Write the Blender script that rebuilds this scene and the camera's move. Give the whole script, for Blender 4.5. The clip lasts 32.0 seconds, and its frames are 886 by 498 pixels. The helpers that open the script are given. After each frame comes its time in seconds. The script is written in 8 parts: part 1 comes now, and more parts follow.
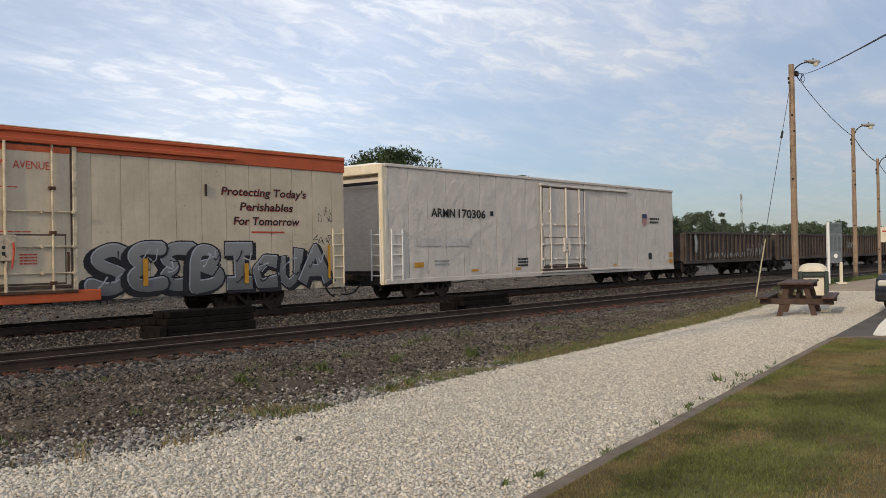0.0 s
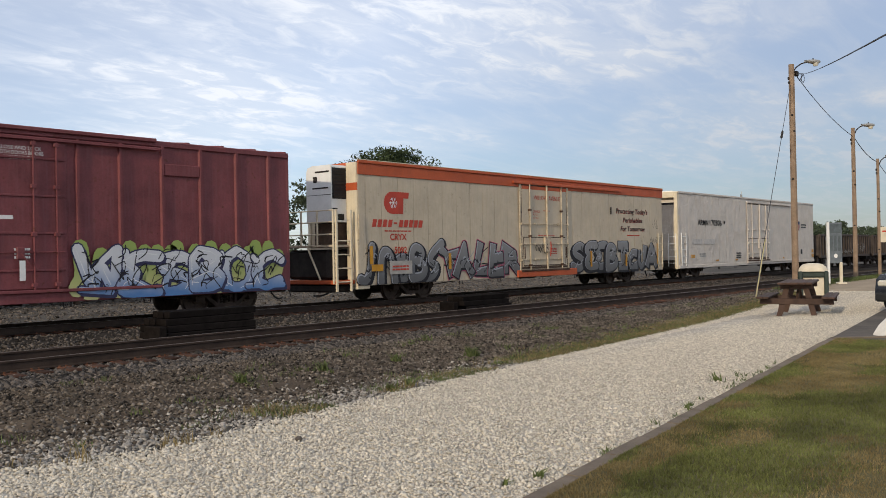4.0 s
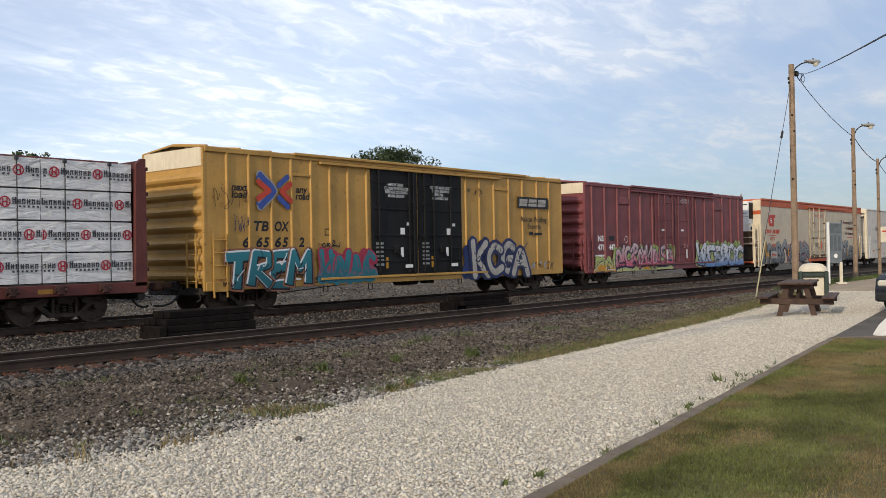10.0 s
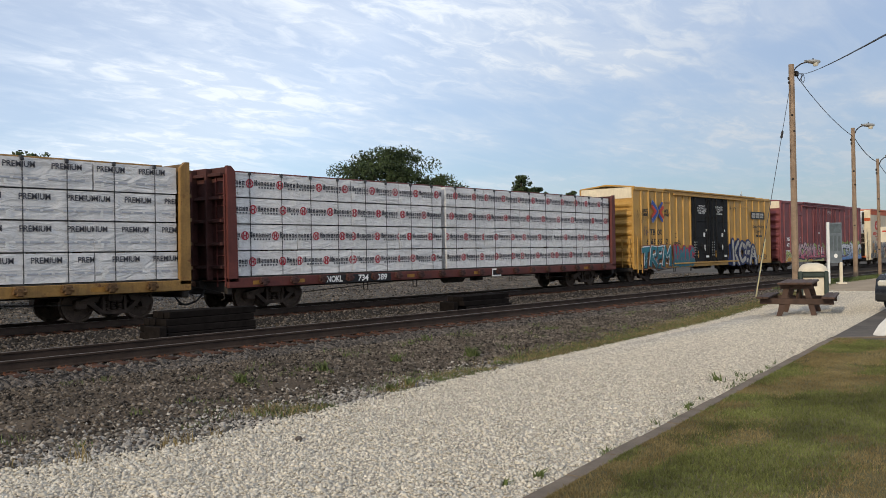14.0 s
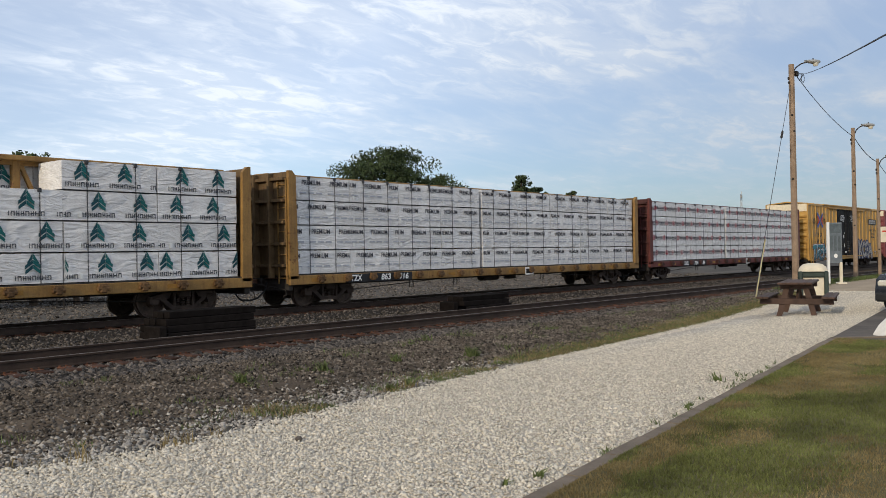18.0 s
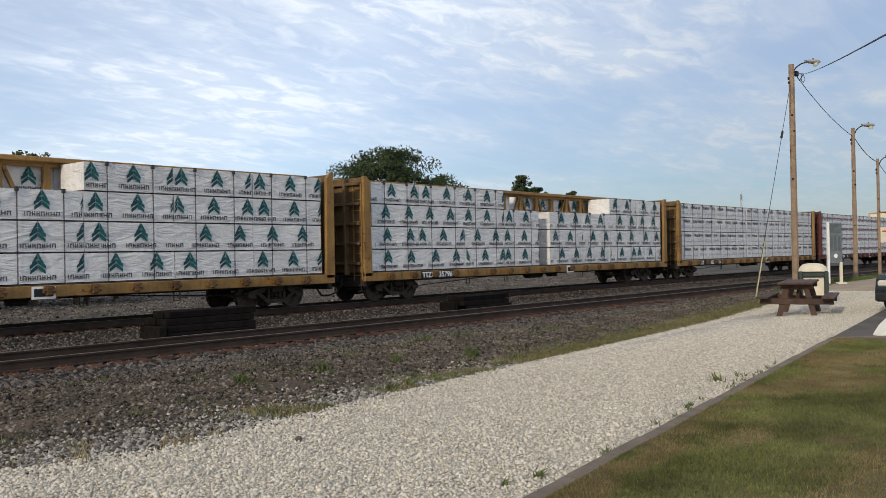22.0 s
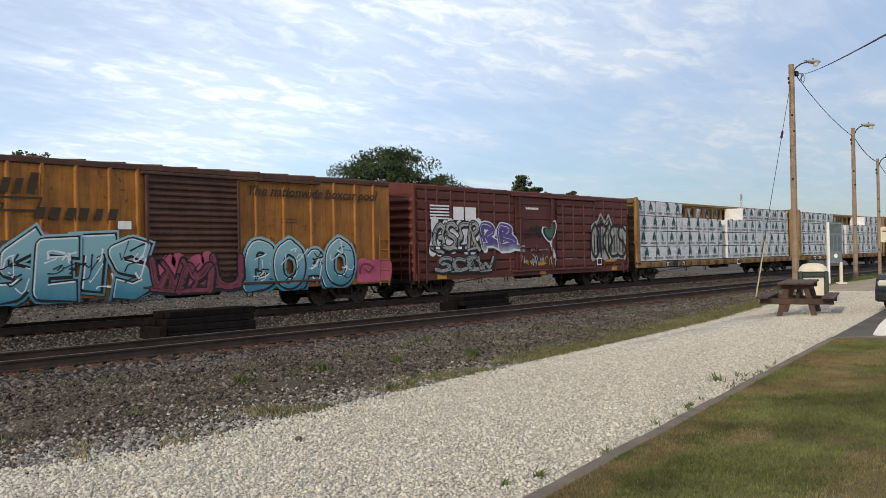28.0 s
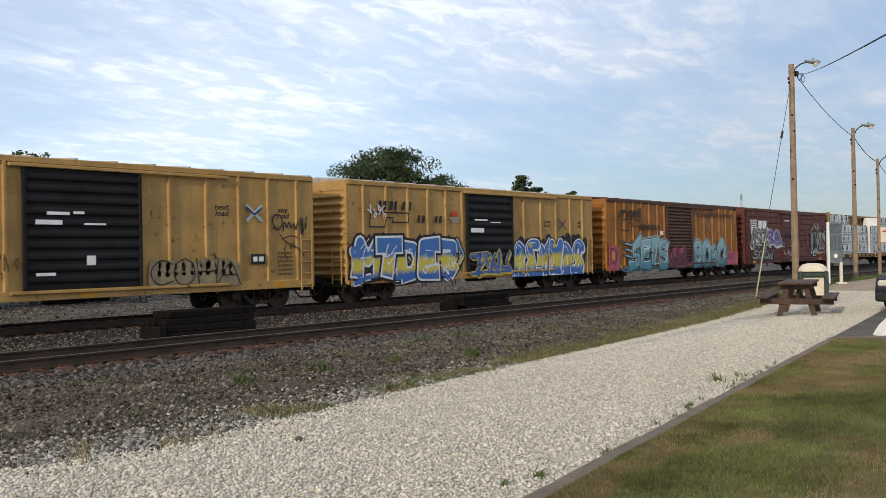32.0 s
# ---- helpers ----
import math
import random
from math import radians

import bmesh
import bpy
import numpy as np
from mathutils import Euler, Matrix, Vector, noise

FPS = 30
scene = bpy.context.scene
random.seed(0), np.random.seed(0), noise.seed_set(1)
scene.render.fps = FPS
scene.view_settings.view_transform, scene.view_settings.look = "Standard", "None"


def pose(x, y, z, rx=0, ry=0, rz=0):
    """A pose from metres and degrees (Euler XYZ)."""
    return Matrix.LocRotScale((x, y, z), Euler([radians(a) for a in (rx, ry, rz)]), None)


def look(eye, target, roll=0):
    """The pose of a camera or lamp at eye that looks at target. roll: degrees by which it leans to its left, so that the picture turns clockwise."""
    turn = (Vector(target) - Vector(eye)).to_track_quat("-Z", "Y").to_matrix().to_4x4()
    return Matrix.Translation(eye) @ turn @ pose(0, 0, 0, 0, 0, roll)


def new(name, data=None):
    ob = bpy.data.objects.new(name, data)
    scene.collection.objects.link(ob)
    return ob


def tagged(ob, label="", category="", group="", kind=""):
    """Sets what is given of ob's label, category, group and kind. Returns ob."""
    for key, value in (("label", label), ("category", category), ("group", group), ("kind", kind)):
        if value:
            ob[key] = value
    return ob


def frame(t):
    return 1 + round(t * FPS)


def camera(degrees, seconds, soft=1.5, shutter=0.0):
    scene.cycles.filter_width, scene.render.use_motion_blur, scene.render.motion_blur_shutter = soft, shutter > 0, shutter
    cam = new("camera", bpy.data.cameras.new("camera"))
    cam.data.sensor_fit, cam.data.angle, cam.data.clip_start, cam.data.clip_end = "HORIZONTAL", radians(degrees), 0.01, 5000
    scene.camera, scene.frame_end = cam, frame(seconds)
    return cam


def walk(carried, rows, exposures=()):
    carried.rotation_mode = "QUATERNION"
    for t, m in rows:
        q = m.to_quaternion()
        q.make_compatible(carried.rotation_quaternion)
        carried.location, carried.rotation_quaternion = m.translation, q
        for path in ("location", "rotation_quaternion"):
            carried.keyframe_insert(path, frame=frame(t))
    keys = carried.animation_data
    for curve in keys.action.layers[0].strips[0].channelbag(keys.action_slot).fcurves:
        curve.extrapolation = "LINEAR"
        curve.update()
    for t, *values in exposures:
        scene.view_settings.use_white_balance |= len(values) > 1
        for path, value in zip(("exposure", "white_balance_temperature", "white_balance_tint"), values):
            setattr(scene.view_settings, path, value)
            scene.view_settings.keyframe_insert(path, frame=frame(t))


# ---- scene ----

# ---- settings ----
EXPOSURES = [(0.0, -0.05, 6500, 10), (3.5, -0.03, 6480, 10), (7.0, 0.12, 6360, 9), (11.0, 0.14, 6330, 9), (14.0, 0.03, 6300, 8), (20.0, 0.0, 6250, 8), (25.0, 0.0, 6250, 8), (28.0, 0.14, 6280, 8), (32.0, 0.14, 6280, 8)]
SUN_EL_DEG, SUN_AZ_DEG, SUN_POWER, SUN_WIDE = 18.0, 260.0, 2.2, 1.2
SKY_POWER, VEIL, SKY_GLOW = 0.118, 0.40, (0.53, 0.98)
SKY_TINT, CLOUD_COL = (0.86, 0.93, 1.10), (8.5, 8.75, 9.2)
# rotation, stretch, size, detail, roughness, low, high, offset and weight of each cloud layer
CLOUDS = ((20, (1.0, 1.3), 0.9, 5, 0.50, 0.36, 0.68, 3.1, 0.42), (-10, (0.7, 1.9), 3.6, 8, 0.60, 0.42, 0.70, 9.7, 0.24), (12, (0.8, 1.3), 8.0, 7, 0.60, 0.44, 0.70, 5.3, 0.55))

# A static camera beside a railway: x runs along the track, y away from the
# camera, z = 0 on the rail heads.
CAM_Z = 1.662
cam = camera(52.02, 32.0, soft=0.65, shutter=0.1)
_yaw, _pitch = 0.87683, 0.00596
_fwd = Vector((math.sin(_yaw) * math.cos(_pitch), math.cos(_yaw) * math.cos(_pitch), math.sin(_pitch)))
_eye = Vector((0, 0, CAM_Z))
CAM_POSE = look(_eye, _eye + _fwd, -1.051)
walk(cam, [(0.0, CAM_POSE), (32.0, CAM_POSE)], exposures=EXPOSURES)

FAR_Y = 23.983          # centre of the track the train runs on
NEAR_Y = 16.217         # centre of the empty track


def travelled(t):
    """Metres that the train has rolled by t seconds (0 at 16 s)."""
    u = (t - 16.0) / 16.0
    return 109.3002 * u + 8.2271 * u ** 2 + 1.3949 * u ** 3 + 0.6567 * u ** 4 - 0.2658 * u ** 5


# ---- light ----
SUN_ELEV, SUN_AZ = radians(SUN_EL_DEG), radians(SUN_AZ_DEG)
sun_dir = Vector((math.cos(SUN_ELEV) * math.sin(SUN_AZ), math.cos(SUN_ELEV) * math.cos(SUN_AZ), math.sin(SUN_ELEV)))
sun = new("sun", bpy.data.lights.new("sun", "SUN"))
sun.data.energy, sun.data.angle, sun.data.color = SUN_POWER, radians(SUN_WIDE), (1.0, 0.84, 0.61)
sun.matrix_world = look(sun_dir * 100, (0, 0, 0))


def make_world():
    w = bpy.data.worlds.new("sky")
    scene.world = w
    w.use_nodes = True
    nt = w.node_tree
    nt.nodes.clear()
    N, L = nt.nodes.new, nt.links.new
    out, bg = N("ShaderNodeOutputWorld"), N("ShaderNodeBackground")
    sky = N("ShaderNodeTexSky")
    sky.sky_type, sky.sun_disc = "NISHITA", False
    sky.sun_elevation, sky.sun_rotation = SUN_ELEV, SUN_AZ
    sky.air_density, sky.dust_density, sky.ozone_density = 1.0, 0.4, 3.0
    tc = N("ShaderNodeTexCoord")
    # clouds lie on a flat sheet overhead: direction divided by height
    sep = N("ShaderNodeSeparateXYZ")
    L(tc.outputs["Generated"], sep.inputs[0])
    up = N("ShaderNodeMath"); up.operation = "MAXIMUM"; up.inputs[1].default_value = 0.0
    L(sep.outputs["Z"], up.inputs[0])
    add = N("ShaderNodeMath"); add.operation = "ADD"; add.inputs[1].default_value = 0.14
    L(up.outputs[0], add.inputs[0])
    dx = N("ShaderNodeMath"); dx.operation = "DIVIDE"
    dy = N("ShaderNodeMath"); dy.operation = "DIVIDE"
    L(sep.outputs["X"], dx.inputs[0]); L(add.outputs[0], dx.inputs[1])
    L(sep.outputs["Y"], dy.inputs[0]); L(add.outputs[0], dy.inputs[1])
    comb = N("ShaderNodeCombineXYZ")
    L(dx.outputs[0], comb.inputs[0]); L(dy.outputs[0], comb.inputs[1])
    masks = []
    for rot, sc, scale, detail, rough, lo, hi, off, weight in CLOUDS:
        mp = N("ShaderNodeMapping")
        mp.inputs["Rotation"].default_value = (0, 0, radians(rot))
        mp.inputs["Scale"].default_value = (sc[0], sc[1], 1)
        mp.inputs["Location"].default_value = (off, off * 0.7, off)
        L(comb.outputs[0], mp.inputs["Vector"])
        no = N("ShaderNodeTexNoise")
        no.inputs["Scale"].default_value, no.inputs["Detail"].default_value = scale, detail
        no.inputs["Roughness"].default_value, no.inputs["Distortion"].default_value = rough, 0.5
        L(mp.outputs[0], no.inputs["Vector"])
        mr = N("ShaderNodeMapRange"); mr.interpolation_type = "SMOOTHSTEP"
        mr.inputs["From Min"].default_value, mr.inputs["From Max"].default_value = lo, hi
        mr.inputs["To Max"].default_value = weight
        L(no.outputs["Fac"], mr.inputs["Value"])
        masks.append(mr.outputs[0])
    # the small ripples come in drifts, where the broad cloud is thick
    drifts = N("ShaderNodeMath"); drifts.operation = "MULTIPLY"
    L(masks[0], drifts.inputs[0]); L(masks[2], drifts.inputs[1])
    drifts2 = N("ShaderNodeMath"); drifts2.operation = "MULTIPLY_ADD"; drifts2.inputs[1].default_value = 3.6
    L(drifts.outputs[0], drifts2.inputs[0]); L(masks[0], drifts2.inputs[2])
    both = N("ShaderNodeMath"); both.operation = "ADD"
    L(drifts2.outputs[0], both.inputs[0]); L(masks[1], both.inputs[1])
    veil = N("ShaderNodeMapRange")
    veil.inputs["From Min"].default_value, veil.inputs["From Max"].default_value = 0.0, 1.0
    veil.inputs["To Min"].default_value, veil.inputs["To Max"].default_value = VEIL, 0.93
    L(both.outputs[0], veil.inputs["Value"])
    # fade towards the hazy horizon
    hz = N("ShaderNodeMapRange"); hz.interpolation_type = "SMOOTHSTEP"
    hz.inputs["From Min"].default_value, hz.inputs["From Max"].default_value = 0.015, 0.16
    hz.inputs["To Min"].default_value, hz.inputs["To Max"].default_value = 0.5, 1.0
    L(sep.outputs["Z"], hz.inputs["Value"])
    fac = N("ShaderNodeMath"); fac.operation = "MULTIPLY"
    L(veil.outputs[0], fac.inputs[0]); L(hz.outputs[0], fac.inputs[1])
    tint = N("ShaderNodeMix"); tint.data_type = "RGBA"; tint.blend_type = "MULTIPLY"
    tint.inputs["Factor"].default_value = 1.0
    tint.inputs["B"].default_value = (*SKY_TINT, 1)
    L(sky.outputs[0], tint.inputs["A"])
    mix = N("ShaderNodeMix"); mix.data_type = "RGBA"
    mix.inputs["B"].default_value = (*CLOUD_COL, 1)
    L(fac.outputs[0], mix.inputs["Factor"]); L(tint.outputs["Result"], mix.inputs["A"])
    # the sky is brighter towards the sun's side
    near = N("ShaderNodeVectorMath"); near.operation = "DOT_PRODUCT"
    near.inputs[1].default_value = sun_dir
    L(tc.outputs["Generated"], near.inputs[0])
    glow = N("ShaderNodeMapRange")
    for k, x in zip(("From Min", "From Max", "To Min", "To Max"), (-0.96, -0.70, SKY_GLOW[0], SKY_GLOW[1])):
        glow.inputs[k].default_value = x
    L(near.outputs["Value"], glow.inputs["Value"])
    power = N("ShaderNodeMath"); power.operation = "MULTIPLY"; power.inputs[1].default_value = SKY_POWER
    L(glow.outputs[0], power.inputs[0])
    L(power.outputs[0], bg.inputs["Strength"])
    L(mix.outputs["Result"], bg.inputs["Color"]); L(bg.outputs[0], out.inputs[0])


make_world()

# ---- materials ----


def paint(name, col, rough=0.6, metal=0.0, var=0.25, scale=3.0, streak=0.0, dirt=(0.10, 0.075, 0.05), bump=0.0, fine=60.0, island=0.0, obj=0.0, spec=0.28, rust=0.0):
    """A procedural surface: colour, blotches and grain at two scales, vertical streaks of dirt, fine relief."""
    m = bpy.data.materials.new(name)
    m.use_nodes = True
    nt = m.node_tree
    N, L = nt.nodes.new, nt.links.new
    bs = nt.nodes["Principled BSDF"]
    bs.inputs["Roughness"].default_value, bs.inputs["Metallic"].default_value = rough, metal
    bs.inputs["Specular IOR Level"].default_value = spec
    tc = N("ShaderNodeTexCoord")

    def noise_node(sc, det, vec=None):
        n = N("ShaderNodeTexNoise")
        n.inputs["Scale"].default_value, n.inputs["Detail"].default_value = sc, det
        n.inputs["Roughness"].default_value = 0.62
        L(vec if vec is not None else tc.outputs["Object"], n.inputs["Vector"])
        return n.outputs["Fac"]

    def ramp(v, lo, hi, a, b):
        r = N("ShaderNodeMapRange")
        for k, x in zip(("From Min", "From Max", "To Min", "To Max"), (lo, hi, a, b)):
            r.inputs[k].default_value = x
        L(v, r.inputs["Value"])
        return r.outputs[0]

    def mixc(kind, fac, a, b):
        x = N("ShaderNodeMix"); x.data_type = "RGBA"; x.blend_type = kind
        for sock, v in (("Factor", fac), ("A", a), ("B", b)):
            if isinstance(v, (int, float)):
                x.inputs[sock].default_value = v
            elif isinstance(v, tuple):
                x.inputs[sock].default_value = (*v, 1)
            else:
                L(v, x.inputs[sock])
        return x.outputs["Result"]

    big, small = noise_node(scale, 5), noise_node(fine, 3)
    c = mixc("MULTIPLY", 1.0, col, mixc("MIX", ramp(big, 0.3, 0.7, 0, 1), (1 - var,) * 3, (1 + var * 0.6,) * 3))
    c = mixc("MULTIPLY", 1.0, c, mixc("MIX", ramp(small, 0.3, 0.7, 0, 1), (1 - var * 0.5,) * 3, (1 + var * 0.4,) * 3))
    if streak:
        mp = N("ShaderNodeMapping"); mp.inputs["Scale"].default_value = (9, 9, 0.6)
        L(tc.outputs["Object"], mp.inputs["Vector"])
        st = noise_node(1.6, 6, mp.outputs[0])
        c = mixc("MIX", ramp(st, 0.48, 0.78, 0, streak), c, dirt)
    if rust:
        sp, sp2 = noise_node(5.5, 6), noise_node(0.9, 2)
        both = N("ShaderNodeMath"); both.operation = "MULTIPLY"
        L(ramp(sp, 0.60, 0.66, 0, rust), both.inputs[0]); L(ramp(sp2, 0.42, 0.60, 0, 1), both.inputs[1])
        c = mixc("MIX", both.outputs[0], c, (0.10, 0.032, 0.014))
    if island or obj:
        src = N("ShaderNodeNewGeometry").outputs["Random Per Island"] if island else N("ShaderNodeObjectInfo").outputs["Random"]
        a = island or obj
        c = mixc("MULTIPLY", 1.0, c, mixc("MIX", src, (1 - a,) * 3, (1 + a,) * 3))
    L(c, bs.inputs["Base Color"])
    L(ramp(small, 0.2, 0.8, max(rough - 0.12, 0.02), min(rough + 0.12, 1)), bs.inputs["Roughness"])
    if bump:
        b = N("ShaderNodeBump")
        b.inputs["Strength"].default_value, b.inputs["Distance"].default_value = 0.6, bump
        L(mixc("MIX", 0.5, big, small), b.inputs["Height"])
        L(b.outputs[0], bs.inputs["Normal"])
    return m


# ---- mesh helpers ----


class Shape:
    """Collects verts and faces of one part."""

    def __init__(self):
        self.v, self.f = [], []

    def add(self, verts, faces):
        k = len(self.v)
        self.v.extend(verts)
        self.f.extend([tuple(i + k for i in f) for f in faces])
        return self

    def box(self, x0, x1, y0, y1, z0, z1, b=0.0):
        if b <= 0:
            return self.add([(x, y, z) for z in (z0, z1) for y in (y0, y1) for x in (x0, x1)],
                            [(0, 2, 3, 1), (4, 5, 7, 6), (0, 1, 5, 4), (2, 6, 7, 3), (0, 4, 6, 2), (1, 3, 7, 5)])
        b = min(b, (x1 - x0) * 0.45, (y1 - y0) * 0.45, (z1 - z0) * 0.45)
        vs, ix = [], {}
        for i in (0, 1):
            for j in (0, 1):
                for k in (0, 1):
                    cx, cy, cz = (x0, x1)[i], (y0, y1)[j], (z0, z1)[k]
                    sx, sy, sz = (b, -b)[i], (b, -b)[j], (b, -b)[k]
                    for ax, p in enumerate(((cx, cy + sy, cz + sz), (cx + sx, cy, cz + sz), (cx + sx, cy + sy, cz))):
                        ix[i, j, k, ax] = len(vs)
                        vs.append(p)
        fs = []
        for i in (0, 1):
            q = [ix[i, j, k, 0] for j, k in ((0, 0), (1, 0), (1, 1), (0, 1))]
            fs.append(q if i else q[::-1])
            q = [ix[j, i, k, 1] for j, k in ((0, 0), (0, 1), (1, 1), (1, 0))]
            fs.append(q if i else q[::-1])
            q = [ix[j, k, i, 2] for j, k in ((0, 0), (1, 0), (1, 1), (0, 1))]
            fs.append(q if i else q[::-1])
        for a, c in ((0, 0), (0, 1), (1, 0), (1, 1)):
            fs.append([ix[a, c, 0, 0], ix[a, c, 1, 0], ix[a, c, 1, 1], ix[a, c, 0, 1]][:: 1 if a == c else -1][::-1])
            fs.append([ix[a, 0, c, 0], ix[a, 1, c, 0], ix[a, 1, c, 2], ix[a, 0, c, 2]][:: 1 if a == c else -1])
            fs.append([ix[0, a, c, 1], ix[1, a, c, 1], ix[1, a, c, 2], ix[0, a, c, 2]][:: 1 if a == c else -1][::-1])
        for i in (0, 1):
            for j in (0, 1):
                for k in (0, 1):
                    t = [ix[i, j, k, a] for a in (0, 1, 2)]
                    fs.append(t if (i + j + k) % 2 else t[::-1])
        return self.add(vs, fs)

    def cyl(self, a, b, r, n=10, r2=None):
        a, b = Vector(a), Vector(b)
        d = (b - a).normalized()
        e = d.orthogonal().normalized()
        g = d.cross(e)
        r2 = r if r2 is None else r2
        ring = [(math.cos(2 * math.pi * i / n), math.sin(2 * math.pi * i / n)) for i in range(n)]
        vs = [tuple(a + (e * c + g * s) * r) for c, s in ring] + [tuple(b + (e * c + g * s) * r2) for c, s in ring]
        fs = [(i, (i + 1) % n, n + (i + 1) % n, n + i) for i in range(n)] + [tuple(range(n))[::-1], tuple(range(n, 2 * n))]
        return self.add(vs, fs)

    def tube(self, pts, r, n=6):
        pts = [Vector(p) for p in pts]
        vs = []
        for i, p in enumerate(pts):
            d = (pts[min(i + 1, len(pts) - 1)] - pts[max(i - 1, 0)]).normalized()
            e = d.cross(Vector((0.13, 0.31, 0.94))).normalized()
            g = d.cross(e)
            vs += [tuple(p + (e * math.cos(2 * math.pi * k / n) + g * math.sin(2 * math.pi * k / n)) * r) for k in range(n)]
        m = len(pts)
        fs = [(j * n + k, j * n + (k + 1) % n, (j + 1) * n + (k + 1) % n, (j + 1) * n + k) for j in range(m - 1) for k in range(n)]
        return self.add(vs, fs + [tuple(range(n))[::-1], tuple(range((m - 1) * n, m * n))])

    def extrude_xz(self, poly, y0, y1):
        """A prism of a counter-clockwise (x, z) outline between y0 and y1."""
        n = len(poly)
        vs = [(x, y0, z) for x, z in poly] + [(x, y1, z) for x, z in poly]
        return self.add(vs, [tuple(range(n)), tuple(range(2 * n - 1, n - 1, -1))] + [((i + 1) % n, i, n + i, n + (i + 1) % n) for i in range(n)])

    def extrude_yz(self, poly, x0, x1):
        """A prism of a (y, z) outline, counter-clockwise seen from +x, between x0 and x1."""
        n = len(poly)
        vs = [(x0, y, z) for y, z in poly] + [(x1, y, z) for y, z in poly]
        return self.add(vs, [tuple(range(n))[::-1], tuple(range(n, 2 * n))] + [(i, (i + 1) % n, n + (i + 1) % n, n + i) for i in range(n)])

    def mesh(self, name, mat, smooth=False):
        me = bpy.data.meshes.new(name)
        me.from_pydata(self.v, [], self.f)
        me.materials.append(mat)
        if smooth:
            me.polygons.foreach_set("use_smooth", [True] * len(me.polygons))
        return me


def part(name, shape, material, parent, label="", smooth=False):
    """Links a shape as one mesh object under a thing or a part."""
    me = shape if isinstance(shape, bpy.types.Mesh) else shape.mesh(name, material, smooth)
    ob = new(name, me)
    ob.parent = parent
    return tagged(ob, label) if label else ob


def thing(name, m, label, category, group="", kind=""):
    ob = new(name)
    ob.empty_display_size = 0.2
    ob.matrix_basis = m
    return tagged(ob, label, category, group, kind)


def solid(name, shape, material, label, category="", group="", kind="", smooth=False, m=None):
    ob = new(name, shape.mesh(name, material, smooth))
    if m is not None:
        ob.matrix_basis = m
    return tagged(ob, label, category, group, kind)

# ---- ground ----
ballast_mat = paint("ballast_bed", (0.050, 0.042, 0.036), 0.95, spec=0.1, var=0.55, scale=0.9, fine=28, bump=0.03)
yard_mat = paint("yard_gravel", (0.105, 0.092, 0.078), 0.95, var=0.6, scale=0.35, fine=5, bump=0.05, spec=0.1)
dirt_mat = paint("dirt_shoulder", (0.105, 0.078, 0.054), 0.95, spec=0.1, var=0.5, scale=0.7, fine=22, bump=0.03)
limestone_mat = paint("limestone_bed", (0.46, 0.405, 0.33), 0.95, var=0.30, scale=1.3, fine=45, bump=0.02)
stone_white = paint("limestone_chip", (0.61, 0.55, 0.455), 0.95, var=0.2, scale=14, island=0.26, spec=0.12)
shoulder_stone = paint("shoulder_stone", (0.135, 0.112, 0.090), 0.9, var=0.5, scale=1.4, island=0.9, spec=0.12)
stone_grey = paint("ballast_stone", (0.098, 0.082, 0.069), 0.9, var=0.3, scale=9, island=0.9)
stone_mixed = paint("washed_stone", (0.285, 0.258, 0.222), 0.9, var=0.3, scale=9, island=0.85)
turf_mat = paint("turf", (0.14, 0.122, 0.052), 1.0, var=0.6, scale=0.9, fine=30, bump=0.02)
blade_mat = paint("grass_blade", (0.150, 0.160, 0.052), 0.9, var=0.5, scale=0.9, fine=8, island=0.35, spec=0.1)
dry_mat = paint("dry_grass", (0.23, 0.175, 0.08), 0.9, var=0.4, scale=2, fine=8, island=0.4)
weed_mat = paint("weed_leaf", (0.105, 0.13, 0.042), 0.8, var=0.4, scale=2, fine=9, island=0.4)
asphalt_mat = paint("asphalt", (0.135, 0.115, 0.096), 0.9, spec=0.1, var=0.3, scale=1.1, fine=60, bump=0.01)
concrete_mat = paint("concrete", (0.195, 0.152, 0.112), 0.9, var=0.3, scale=3, fine=50, bump=0.008)
whitestop_mat = paint("painted_concrete", (0.74, 0.70, 0.62), 0.85, var=0.15, scale=4, fine=50, bump=0.005)
rail_steel = paint("rail_steel", (0.05, 0.034, 0.026), 0.75, spec=0.2, metal=0.0, var=0.4, scale=2, fine=30)
rail_shine = paint("rail_head", (0.20, 0.165, 0.14), 0.5, metal=0.6, var=0.25, scale=1.5, fine=50)
old_tie = paint("old_creosoted_tie", (0.013, 0.0105, 0.0095), 0.95, spec=0.05, var=0.4, scale=5, fine=35, obj=0.3, bump=0.006)
tan_mat = paint("tan_drive", (0.36, 0.28, 0.19), 0.95, var=0.25, scale=0.8, fine=18, bump=0.02)
tie_mat = paint("creosote_tie", (0.075, 0.04, 0.028), 0.9, spec=0.1, var=0.4, scale=5, fine=35, obj=0.35, bump=0.006)
rust_mat = paint("rusty_plate", (0.15, 0.062, 0.034), 0.85, var=0.5, scale=6, fine=40, obj=0.3)


def smooth(a, b, x):
    t = min(max((x - a) / (b - a), 0.0), 1.0)
    return t * t * (3 - 2 * t)


def path_edge(x):          # far edge of the white gravel path
    return 6.76 + 0.137 * x + 0.5 * smooth(5.2, 3.2, x)


def kerb_edge(x):          # the low edging between gravel and lawn
    return 2.98 + 0.137 * x


